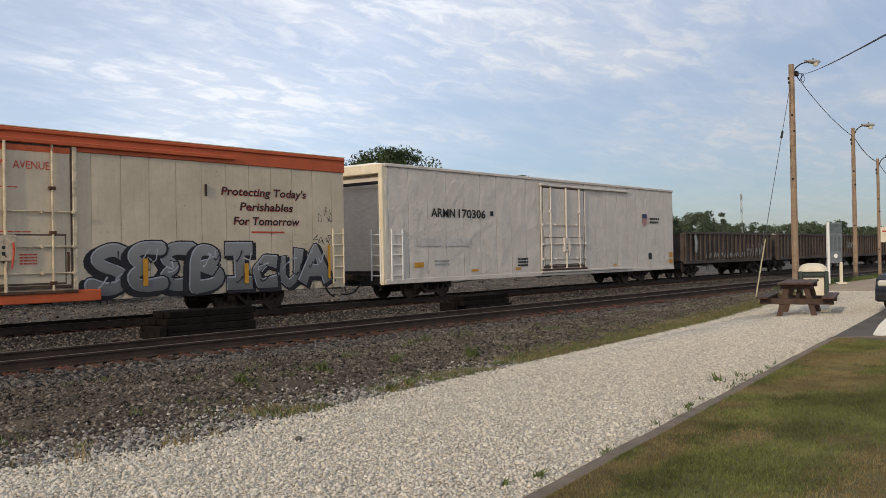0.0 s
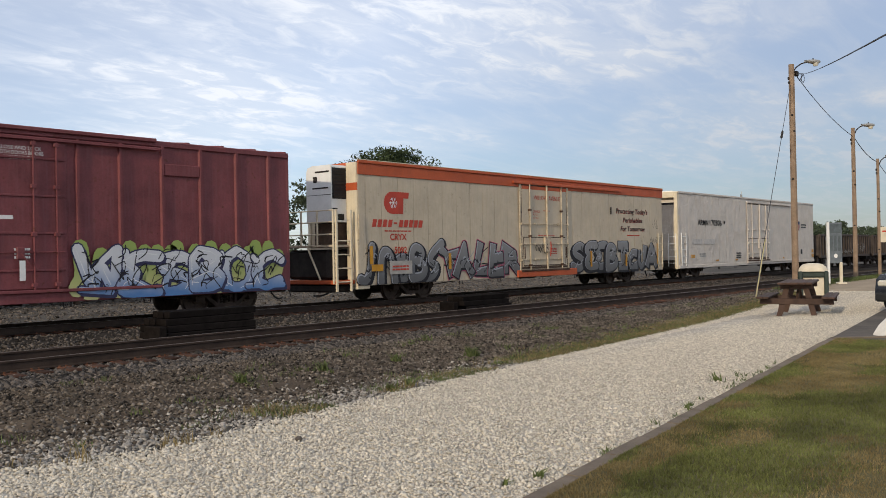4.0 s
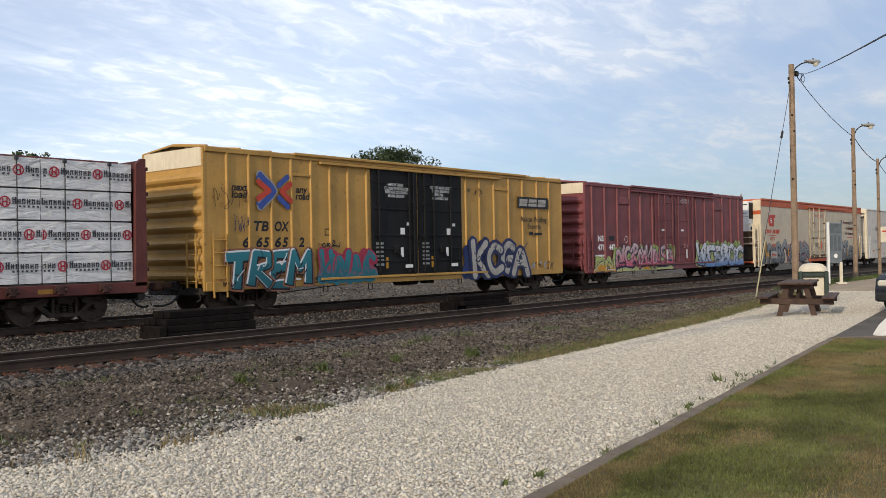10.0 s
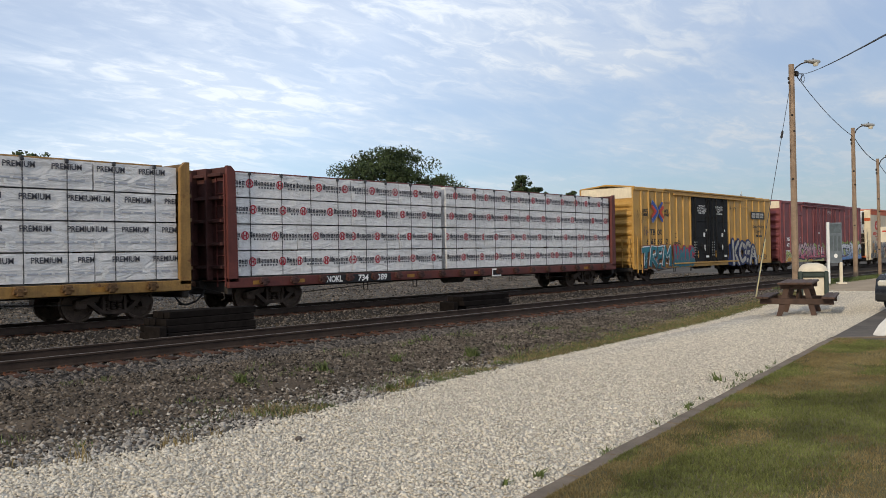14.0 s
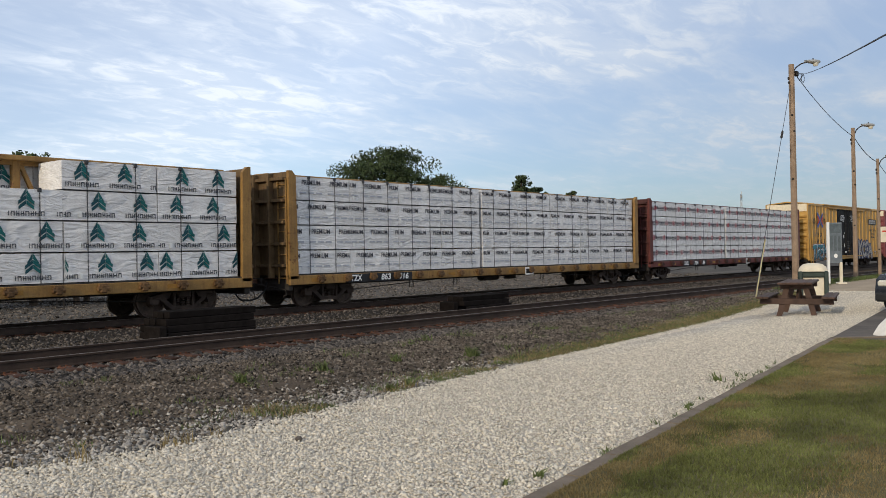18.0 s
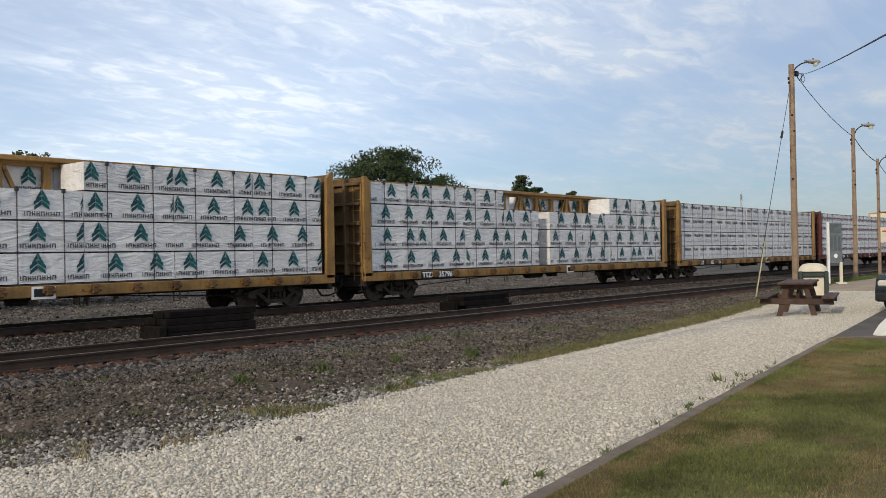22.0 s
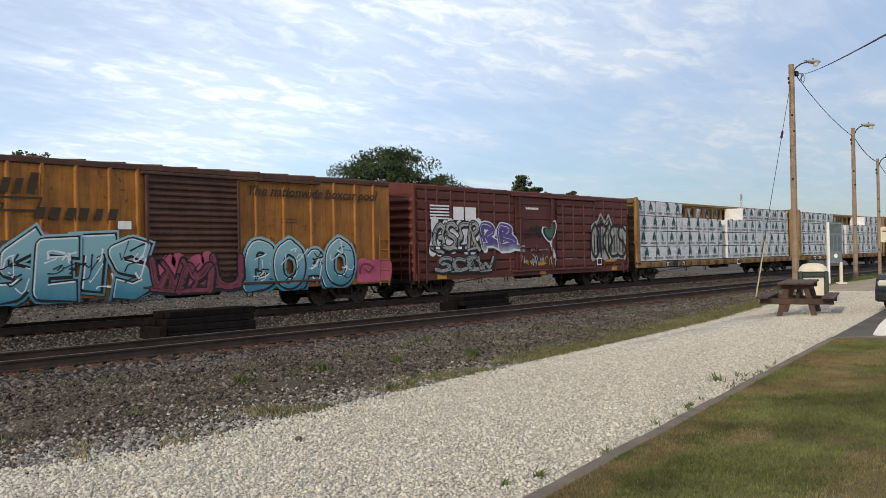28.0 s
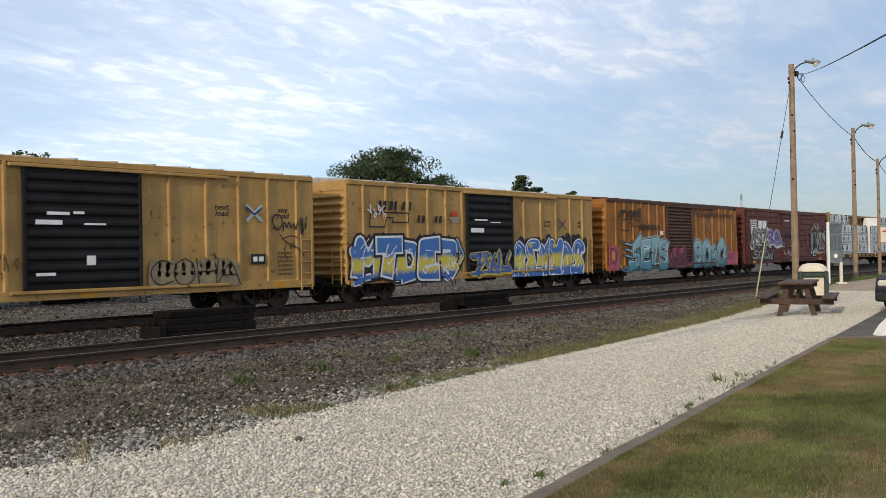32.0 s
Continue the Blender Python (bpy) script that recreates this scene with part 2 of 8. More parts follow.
def ground_z(x, y):
    z = -0.13 - 0.13 * smooth(7.5, 10, y) - 0.04 * smooth(13.2, 14.6, y)
    z -= 0.08 * smooth(17.6, 19.0, y) - 0.08 * smooth(21.3, 22.5, y) + 0.10 * smooth(25.6, 27.5, y)
    z += 0.28 * smooth(24, 46, x) * (1 - smooth(13.6, 14.8, y)) * (1 - smooth(120, 200, x))
    return z


def bed_rise(y):           # height of the stone beds above the earth
    return max([0.02 + 0.05 * smooth(0, 0.8, min(y - lo, hi - y)) for lo, hi in BEDS if lo < y < hi], default=0.0)


BEDS = ((14.35, 18.5), (21.6, 26.1))


def sheet(xs, ys, zf):
    s = Shape()
    s.v = [(x, y, zf(x, y)) for y in ys for x in xs]
    n = len(xs)
    s.f = [(j * n + i, j * n + i + 1, (j + 1) * n + i + 1, (j + 1) * n + i) for j in range(len(ys) - 1) for i in range(n - 1)]
    return s


def spaced(a, b, n):
    return [a + (b - a) * i / (n - 1) for i in range(n)]


GX = [-1500, -400, -120, -40] + spaced(-20, 90, 89) + [120, 160, 200, 320, 600, 1500]
GY = [-1500, -300, -60, -15] + spaced(-4, 30, 86) + [34, 45, 70, 120, 300, 700, 1500]
solid("ground", sheet(GX, GY, ground_z), dirt_mat, "dusty grey-brown earth and gravel beside the tracks", kind="structure")
bump_of = lambda x, y, a, k: a * noise.noise(Vector((x * k, y * k, 3.3)))
solid("yard_ground", sheet(spaced(-60, 260, 60), [26.2, 28, 32, 40, 60, 90, 140], lambda x, y: ground_z(x, y) + 0.012), yard_mat,
      "flat grey gravel yard behind the tracks", kind="structure")
for _lo, _hi in BEDS:
    solid("ballast_bed", sheet(spaced(-40, 240, 360), spaced(_lo + 0.001, _hi - 0.001, 18),
          lambda x, y: ground_z(x, y) + bed_rise(y) + bump_of(x, y, 0.02, 2.5)),
          ballast_mat, "grey crushed stone ballast under the rails", kind="structure")

# white gravel path, its edging and the lawn
s = Shape()
_xs = spaced(-6, 37, 87)
_n = 9
s.v = [(x, kerb_edge(x) + (path_edge(x) + 0.18 * noise.noise(Vector((x * 0.9, 0, 0))) - kerb_edge(x)) * j / (_n - 1),
        ground_z(x, 8) * 0 + ground_z(x, kerb_edge(x) + 3.5 * j / (_n - 1)) + (0.035 if j < _n - 1 else -0.01)) for x in _xs for j in range(_n)]
s.f = [(i * _n + j, (i + 1) * _n + j, (i + 1) * _n + j + 1, i * _n + j + 1) for i in range(len(_xs) - 1) for j in range(_n - 1)]
solid("gravel_path", s, limestone_mat, "white crushed limestone path beside the lawn", kind="structure")
s = Shape()
for i in range(30):
    x0, x1 = -6 + i * 0.8, -6 + (i + 1) * 0.8 - 0.012
    if x1 > 18.2:
        break
    a, b = kerb_edge(x0), kerb_edge(x1)
    z0 = -0.3
    zt = -0.055 + 0.006 * math.sin(i * 2.1)
    s.add([(x0, a - 0.16, z0), (x1, b - 0.16, z0), (x1, b, z0), (x0, a, z0), (x0, a - 0.15, zt), (x1, b - 0.15, zt), (x1, b - 0.012, zt), (x0, a - 0.012, zt)],
          [(4, 5, 6, 7), (0, 1, 5, 4), (1, 2, 6, 5), (2, 3, 7, 6), (3, 0, 4, 7)])
solid("path_edging", s, concrete_mat, "low brown-grey concrete edging between gravel and lawn", kind="structure")


def lawn_z(x, y):
    return -0.06 + 0.012 * noise.noise(Vector((x * 0.8, y * 0.8, 0)))


s = Shape()
_xs = spaced(-6, 17.9, 50)
_n = 14
s.v = [(x, kerb_edge(x) - 0.15 - 14 * (j / (_n - 1)) ** 2, lawn_z(x, j)) for x in _xs for j in range(_n)]
s.f = [(i * _n + j, i * _n + j + 1, (i + 1) * _n + j + 1, (i + 1) * _n + j) for i in range(len(_xs) - 1) for j in range(_n - 1)]
solid("lawn", s, turf_mat, "mown lawn with green and browned patches", kind="structure")

# car park
s = Shape()
s.v = [(18.05, kerb_edge(18.05) - 0.02, -0.075), (31, kerb_edge(31) - 0.02, -0.06), (40, -12, -0.06), (17.3, -12, -0.075)]
s.v += [(24.0, kerb_edge(24.0), -0.075)]
s.f = [(0, 3, 2, 1, 4)]
solid("car_park", s, asphalt_mat, "dark worn asphalt of a small car park", kind="structure")
solid("drive", sheet(spaced(36.2, 95, 40), spaced(4.0, 12.6, 12), lambda x, y: ground_z(x, y) + 0.03 + 0.01 * noise.noise(Vector((x, y, 0)))), tan_mat,
      "pale tan gravel drive beyond the path", kind="structure")
s = Shape()
for i in range(9):
    a = Vector((18.0, 5.42, 0)) + Vector((0.68, -0.73, 0)) * (i * 0.9)
    b = a + Vector((0.68, -0.73, 0)) * 0.885
    k = Vector((-0.73, -0.68, 0)) * 0.13
    s.add([(*p.to_2d(), z) for z in (-0.3, -0.045) for p in (a, b, b + k, a + k)], [(4, 7, 6, 5), (0, 1, 5, 4), (1, 2, 6, 5), (2, 3, 7, 6), (3, 0, 4, 7)])
solid("lawn_kerb", s, concrete_mat, "narrow concrete kerb where the lawn meets the asphalt", kind="structure")


def scatter(name, n, size, where, material, label, flat=0.7):
    """n angular stones, each an uneven octahedron; where() gives a place on the ground."""
    rng = np.random.default_rng(len(name) * 7 + n)
    pts = where(rng, n)
    n = len(pts)
    base = np.array([(1, 0, 0), (0, 1, 0), (-1, 0, 0), (0, -1, 0), (0, 0, 1), (0, 0, -1)], float)
    tri = np.array([(0, 1, 4), (1, 2, 4), (2, 3, 4), (3, 0, 4), (1, 0, 5), (2, 1, 5), (3, 2, 5), (0, 3, 5)])
    r = size * rng.lognormal(0, 0.32, (n, 1, 1))
    v = base[None] * r * rng.uniform(0.55, 1.25, (n, 6, 1)) + rng.normal(0, 0.18, (n, 6, 3)) * r
    v[:, :, 2] *= flat
    a, t = rng.uniform(0, 2 * np.pi, n), rng.normal(0, 0.5, n)
    c, sn = np.cos(a)[:, None], np.sin(a)[:, None]
    x, y, z = v[..., 0].copy(), v[..., 1].copy(), v[..., 2].copy()
    ct, st = np.cos(t)[:, None], np.sin(t)[:, None]
    x, z = x * ct - z * st, x * st + z * ct
    v = np.stack([x * c - y * sn, x * sn + y * c, z], -1) + pts[:, None]
    me = bpy.data.meshes.new(name)
    nv, nf = n * 6, n * 8
    me.vertices.add(nv)
    me.vertices.foreach_set("co", v.ravel())
    f = (tri[None] + (np.arange(n) * 6)[:, None, None]).reshape(-1)
    me.loops.add(nf * 3)
    me.loops.foreach_set("vertex_index", f.astype(np.int32))
    me.polygons.add(nf)
    me.polygons.foreach_set("loop_start", np.arange(0, nf * 3, 3, dtype=np.int32))
    me.update(calc_edges=True)
    me.materials.append(material)
    return tagged(new(name, me), label, kind="stuff")


def lay(rng, x, y, up=0.0):
    z = np.array([ground_z(a, b) for a, b in zip(x, y)])
    return np.stack([x, y, z + up], -1)


def along_path(lo, hi, x0, x1, power=1.6):
    """Places between two lines parallel to the path, thinning out with distance."""
    def where(rng, n):
        x = x0 + (x1 - x0) * rng.random(n) ** power
        t = lo + (hi - lo) * rng.random(n)
        return lay(rng, x, kerb_edge(x) + t, 0.035)
    return where


def path_edge_all(xs):
    return np.array([path_edge(x) for x in xs])


def on_path(rng, n):
    p = along_path(0.02, 4.5, 1.2, 37, 1.75)(rng, n)
    p[:, 2] += rng.uniform(-0.006, 0.012, n)
    p = p[p[:, 1] < path_edge_all(p[:, 0]) + rng.normal(0, 0.07, len(p))]
    return p


def strip(y0, y1, x0, x1, power=1.5, up=0.02):
    def where(rng, n):
        x = x0 + (x1 - x0) * rng.random(n) ** power
        p = lay(rng, x, y0 + (y1 - y0) * rng.random(n), up)
        p[:, 2] += [max(bed_rise(b) - 0.02, 0.0) for b in p[:, 1]]
        return p
    return where


def shoulder(rng, n):
    x = -6 + 51 * rng.random(n) ** 1.25
    lo = path_edge_all(x) - 0.1
    y = lo + (14.6 - lo) * rng.random(n)
    keep = y < 14.7
    # bare patches of earth between the drifts of stone
    m = np.array([noise.noise(Vector((a * 0.55, b * 0.9, 7))) for a, b in zip(x, y)])
    keep &= (m + rng.normal(0, 0.25, n) > -0.42) | (y > 12.8)
    return lay(rng, x[keep], y[keep], 0.008)


def drift(rng, n):
    x = -1 + 14 * rng.random(n)
    y = path_edge_all(x) + rng.gamma(1.5, 0.62, n) * (1.25 - 0.06 * x) - 0.2
    return lay(rng, x, y, 0.006)


scatter("gravel_chips", 195000, 0.0158, on_path, stone_white, "loose white limestone chips on the path")
scatter("shoulder_stones", 78000, 0.024, shoulder, shoulder_stone, "scattered grey and brown stones in the earth beside the track")
scatter("pale_stones", 13000, 0.026, drift, stone_mixed, "coarse pale and dark stones along the edge of the path")
scatter("ballast_stones", 26000, 0.036, strip(13.9, 15.6, 4, 60), stone_grey, "grey ballast stones along the tie ends")
scatter("ballast_stones", 22000, 0.036, strip(17.0, 22.9, 7, 62, 1.4, 0.03), stone_grey, "grey ballast stones between the two tracks")
scatter("yard_stones", 22000, 0.05, strip(25.9, 48, 8, 75, 1.2, 0.015), shoulder_stone, "loose grey stones scattered over the gravel yard")


def blades(name, pts, h, w, material, label, lean=0.35, seed=1):
    """Grass: each blade is a bent pair of narrow faces."""
    rng = np.random.default_rng(seed)
    n = len(pts)
    a, d = rng.uniform(0, 2 * np.pi, n), rng.uniform(0, 2 * np.pi, n)
    hh = h * rng.uniform(0.5, 1.3, n)
    ww = w * rng.uniform(0.7, 1.3, n)
    ca, sa = np.cos(a) * ww, np.sin(a) * ww
    l1, l2 = lean * 0.3 * hh, lean * hh * rng.uniform(0.4, 1.8, n)
    o = np.zeros(n)
    V = np.stack([np.stack([-ca, -sa, o - 0.01], -1), np.stack([ca, sa, o - 0.01], -1),
                  np.stack([ca * 0.7 + np.cos(d) * l1, sa * 0.7 + np.sin(d) * l1, hh * 0.55], -1),
                  np.stack([-ca * 0.7 + np.cos(d) * l1, -sa * 0.7 + np.sin(d) * l1, hh * 0.55], -1),
                  np.stack([np.cos(d) * l2, np.sin(d) * l2, hh], -1)], 1) + pts[:, None]
    me = bpy.data.meshes.new(name)
    k = np.arange(n) * 5
    me.from_pydata(V.reshape(-1, 3).tolist(), [], np.stack([k, k + 1, k + 2, k + 3], -1).tolist() + np.stack([k + 3, k + 2, k + 4], -1).tolist())
    me.materials.append(material)
    return tagged(new(name, me), label, kind="stuff")


_rng = np.random.default_rng(5)
LAWN_N = 190000
_x = 4.0 + 13.9 * _rng.random(LAWN_N) ** 1.35
_d = 0.16 + 3.6 * _rng.random(LAWN_N) ** 1.15
_lawn = np.stack([_x, kerb_edge(_x) - _d, np.full(LAWN_N, -0.06)], -1)
_m = np.array([noise.noise(Vector((a * 0.45, b * 0.9, 1))) + 0.5 * noise.noise(Vector((a * 1.7, b * 2.4, 5))) for a, b, _ in _lawn]) + _rng.normal(0, 0.10, LAWN_N)
lawn_dry = paint("browned_lawn_blade", (0.235, 0.18, 0.082), 0.95, var=0.45, scale=1.1, fine=8, island=0.3, spec=0.1)
blades("lawn_grass", _lawn[_m < 0.10], 0.034, 0.0032, blade_mat, "short green lawn grass", 0.8, 2)
blades("dry_lawn_grass", _lawn[_m >= 0.10], 0.026, 0.0032, lawn_dry, "short browned lawn grass", 0.7, 3)


def tufts(n, where, per, spread, seed):
    rng = np.random.default_rng(seed)
    c = where(rng, n)
    p = np.repeat(c, per, 0)
    p[:, :2] += rng.normal(0, spread, (len(p), 2))
    return p


def verge(rng, n):
    x = 6.0 + 30 * rng.random(n)
    y = path_edge_all(x) + 0.05 + np.abs(rng.normal(0, 0.5, n))
    k = np.array([noise.noise(Vector((a * 0.8, 0, 2))) for a in x]) + 0.05 * (x - 9) > -0.02
    return lay(rng, x[k], y[k], 0.0)


def sparse(rng, n):
    x = 4 + 34 * rng.random(n)
    y = path_edge_all(x) + 0.6 + (13.9 - path_edge_all(x) - 0.6) * rng.random(n) ** 1.5
    return lay(rng, x, y, 0.0)


def lawn_edge(rng, n):
    x = 4 + 10 * rng.random(n)
    p = lay(rng, x, kerb_edge(x) + 0.03 + np.abs(rng.normal(0, 0.05, n)), 0.03)
    return p


def far_verge(rng, n):
    x = 38 + 30 * rng.random(n)
    return lay(rng, x, 12.3 + 1.2 * rng.random(n) + 0.02 * (x - 38), 0.02)


blades("far_verge_grass", tufts(420, far_verge, 14, 0.12, 31), 0.14, 0.012, weed_mat, "grass along the edge of the drive", 0.6, 14)
blades("verge_grass", tufts(1100, verge, 16, 0.08, 3), 0.07, 0.006, weed_mat, "green weeds along the gravel edge", 0.6, 4)
blades("dry_verge_grass", tufts(1000, verge, 14, 0.09, 13), 0.085, 0.005, dry_mat, "dry straw-coloured grass along the gravel edge", 0.6, 5)
blades("shoulder_weeds", tufts(130, sparse, 16, 0.10, 8), 0.09, 0.007, weed_mat, "sparse weeds in the stony shoulder", 0.8, 6)
blades("edging_weeds", tufts(20, lawn_edge, 12, 0.03, 9), 0.07, 0.006, weed_mat, "weeds growing along the edging", 0.6, 7)


def weed(x, y, n, h, seed):
    rng = np.random.default_rng(seed)
    p = np.tile(np.array([[x, y, ground_z(x, y) + 0.03]]), (n, 1))
    p[:, :2] += rng.normal(0, h * 0.35, (n, 2))
    ob = blades("weed_plant", p, h, 0.012, weed_mat, "", 0.9, seed)
    ob["kind"] = ""
    return tagged(ob, "small green weed growing in the white gravel", "weed", "weeds in the gravel")


for i, (x, y, n, h) in enumerate(((11.62, 4.94, 24, 0.13), (12.2, 4.86, 8, 0.12), (9.38, 4.36, 18, 0.08), (9.6, 4.42, 14, 0.07), (5.89, 3.98, 12, 0.09), (5.57, 4.06, 10, 0.08), (8.9, 8.35, 40, 0.11), (9.3, 8.4, 40, 0.11), (8.7, 11.3, 60, 0.14), (10.4, 11.3, 50, 0.13),
                                  (13.3, 10.4, 70, 0.16), (12.0, 11.1, 40, 0.13), (15.2, 13.2, 26, 0.14))):
    weed(x, y, n, h, 40 + i)

for i, (x, y, n, h) in enumerate(((4.95, 7.5, 26, 0.17), (5.1, 7.45, 18, 0.13), (4.05, 7.6, 22, 0.2), (3.7, 7.75, 14, 0.12), (5.5, 7.5, 14, 0.12), (9.1, 8.25, 50, 0.12))):
    rng = np.random.default_rng(70 + i)
    p = np.tile(np.array([[x, y, ground_z(x, y)]]), (n, 1))
    p[:, :2] += rng.normal(0, 0.1, (n, 2))
    ob = blades("dry_weed", p, h, 0.006, dry_mat, "", 0.35, 70 + i)
    ob["kind"] = ""
    tagged(ob, "dry straw-coloured weed among pale stones", "weed", "dry weeds beside the gravel")

solid("dark_stone", Shape().box(-0.035, 0.045, -0.03, 0.035, 0.0, 0.06, 0.022), stone_grey, "small dark stone lying on the white gravel", "stone", m=pose(5.75, 6.62, -0.10, 8, 12, 30))

# ---- tracks ----


def track(name, yc, x0, x1, tie_from, tie_to, label):
    """Two rails on wooden ties, with tie plates, as one thing."""
    t = thing(name, pose(0, yc, 0), label, "railway track", kind="structure")
    for sgn in (-1, 1):
        y = 0.7535 * sgn
        pr = [(-0.076, -0.185), (0.076, -0.185), (0.076, -0.172), (0.014, -0.152), (0.010, -0.045), (0.036, -0.035), (0.037, -0.008), (0.028, -0.0005), (-0.028, -0.0005), (-0.037, -0.008), (-0.036, -0.035), (-0.010, -0.045), (-0.014, -0.152), (-0.076, -0.172)]
        r = part("rail", Shape().extrude_yz([(y + a, b) for a, b in pr], x0, x1), rail_steel, t, "brown steel rail")
        part("rail_head", Shape().box(x0, x1, y - 0.026, y + 0.026, -0.004, 0.002), rail_shine, r, "worn bright running surface")
    tie = Shape().box(-0.115, 0.115, -1.30, 1.30, -0.36, -0.19, 0.012).mesh("tie", tie_mat)
    plate = Shape()
    plate.box(-0.095, 0.095, -0.19, 0.19, -0.19, -0.183)
    for a in (-0.06, 0.06):
        for b in (-0.09, 0.09):
            plate.box(a - 0.014, a + 0.014, b - 0.016, b + 0.016, -0.185, -0.155)
    plate.box(0.10, 0.16, -0.085, 0.085, -0.215, -0.178)
    plate = plate.mesh("tie_plate", rust_mat)
    rng = random.Random(int(yc))
    n, x = 0, tie_from
    while x < tie_to and n < 150:
        o = new("tie", tie)
        o.parent = t
        o.matrix_basis = pose(x, rng.uniform(-0.05, 0.05), rng.uniform(-0.012, 0.004), 0, 0, rng.uniform(-1.2, 1.2))
        for sgn in (-1, 1):
            q = new("tie_plate", plate)
            q.parent = o
            q.matrix_basis = pose(0, 0.7535 * sgn, 0)
        x += 0.495 + rng.uniform(-0.02, 0.02)
        n += 1
    return t


track("track_near", NEAR_Y, -60, 900, 3.0, 72, "empty railway track with brown rails on dark wooden ties")
track("track_far", FAR_Y, -60, 900, 6.0, 62, "railway track under the passing freight train")

# ---- the freight train ----
# Each car is built in its own space: x from its rear end, y = 0 on the track's centre, z = 0 on the rails.
SIDE = -1.585           # plane of the side sheets that face the camera
truck_mat = paint("truck_casting", (0.052, 0.035, 0.026), 0.75, var=0.5, scale=3, fine=30)
steel_dark = paint("dark_steel", (0.032, 0.026, 0.022), 0.75, var=0.5, scale=3, fine=30)
black_edge = paint("black_spray", (0.018, 0.016, 0.02), 0.55, var=0.2)
steel_rust = paint("rusted_steel", (0.10, 0.05, 0.03), 0.8, var=0.5, scale=3, fine=30)
wheel_mat = paint("wheel_steel", (0.085, 0.06, 0.046), 0.6, metal=0.3, var=0.5, scale=5, fine=30)
tread_mat = paint("wheel_rim", (0.20, 0.14, 0.10), 0.5, metal=0.5, var=0.3, scale=5, fine=30)
rubber_mat = paint("rubber_hose", (0.02, 0.02, 0.02), 0.7)
red_car = paint("oxide_red_paint", (0.195, 0.054, 0.058), 0.55, rust=0.7, var=0.3, scale=0.9, streak=0.35, dirt=(0.25, 0.115, 0.115), bump=0.002, fine=20)
red_old = paint("old_red_paint", (0.108, 0.029, 0.021), 0.6, rust=0.8, var=0.28, scale=1.1, streak=0.3, dirt=(0.09, 0.035, 0.025), fine=24)
yellow_car = paint("yellow_paint", (0.47, 0.265, 0.066), 0.5, rust=0.5, var=0.18, scale=0.8, streak=0.35, dirt=(0.30, 0.17, 0.075), bump=0.002, fine=20)
yellow_rusty = paint("weathered_yellow_paint", (0.335, 0.135, 0.023), 0.6, rust=1.0, var=0.34, scale=1.2, streak=1.0, dirt=(0.15, 0.05, 0.022), fine=24)
yellow_worn = paint("faded_yellow_paint", (0.42, 0.25, 0.078), 0.6, rust=1.0, var=0.28, scale=1.1, streak=0.6, dirt=(0.27, 0.145, 0.065), fine=24)
yellow_beam = paint("centerbeam_yellow", (0.29, 0.165, 0.05), 0.55, rust=1.0, var=0.35, scale=1.2, streak=0.8, dirt=(0.16, 0.08, 0.035), fine=24)
red_beam = paint("centerbeam_red", (0.125, 0.036, 0.030), 0.6, var=0.3, scale=1.2, streak=0.4, dirt=(0.07, 0.03, 0.025), fine=24)
black_door = paint("black_door_paint", (0.016, 0.0155, 0.016), 0.7, spec=0.15, var=0.35, scale=1.4, streak=0.25, dirt=(0.035, 0.03, 0.027), fine=20)
brown_door = paint("rusty_brown_door", (0.085, 0.042, 0.028), 0.7, var=0.4, scale=1.5, streak=0.5, dirt=(0.15, 0.06, 0.035), fine=20)
cream_car = paint("cream_paint", (0.57, 0.475, 0.345), 0.5, rust=0.25, var=0.12, scale=0.7, streak=0.36, dirt=(0.40, 0.28, 0.17), fine=4, bump=0.035)
rod_mat = paint("weathered_cream_rod", (0.58, 0.48, 0.34), 0.6, rust=1.0, var=0.4, scale=5, streak=0.5, dirt=(0.16, 0.08, 0.04))
gasket_mat = paint("dark_gasket", (0.10, 0.065, 0.045), 0.8, var=0.4, scale=4)
cream_trim = paint("cream_trim", (0.72, 0.62, 0.45), 0.5, var=0.15, scale=2, streak=0.3, dirt=(0.4, 0.27, 0.16))
orange_trim = paint("orange_red_trim", (0.50, 0.10, 0.034), 0.55, rust=0.3, var=0.2, scale=1.2, streak=0.25, dirt=(0.30, 0.09, 0.05))
white_car = paint("white_grey_paint", (0.62, 0.55, 0.475), 0.45, var=0.10, scale=1.7, streak=0.2, dirt=(0.42, 0.36, 0.29), fine=3.2, bump=0.15)
white_paint = paint("white_paint", (0.78, 0.77, 0.74), 0.5, var=0.1, scale=2, streak=0.1, dirt=(0.5, 0.46, 0.4))
roof_mat = paint("galvanised_roof", (0.45, 0.42, 0.38), 0.5, metal=0.4, var=0.2, scale=1.5)
black_ink = paint("black_lettering", (0.02, 0.02, 0.022), 0.6, var=0.2)
white_ink = paint("white_lettering", (0.82, 0.80, 0.77), 0.6, var=0.12)
red_ink = paint("red_lettering", (0.50, 0.06, 0.035), 0.6, var=0.15)
navy_ink = paint("navy_lettering", (0.03, 0.045, 0.10), 0.6, var=0.15)
dark_ink = paint("weathered_dark_lettering", (0.05, 0.032, 0.018), 0.6, var=0.3, scale=6)
brown_ink = paint("faded_lettering", (0.12, 0.075, 0.03), 0.6, var=0.2)
green_ink = paint("teal_print", (0.014, 0.115, 0.115), 0.6, var=0.2)
blue_ink = paint("blue_stencil", (0.05, 0.09, 0.32), 0.6, var=0.2)
amber_plate = paint("amber_reflector", (0.55, 0.26, 0.02), 0.4, var=0.2)
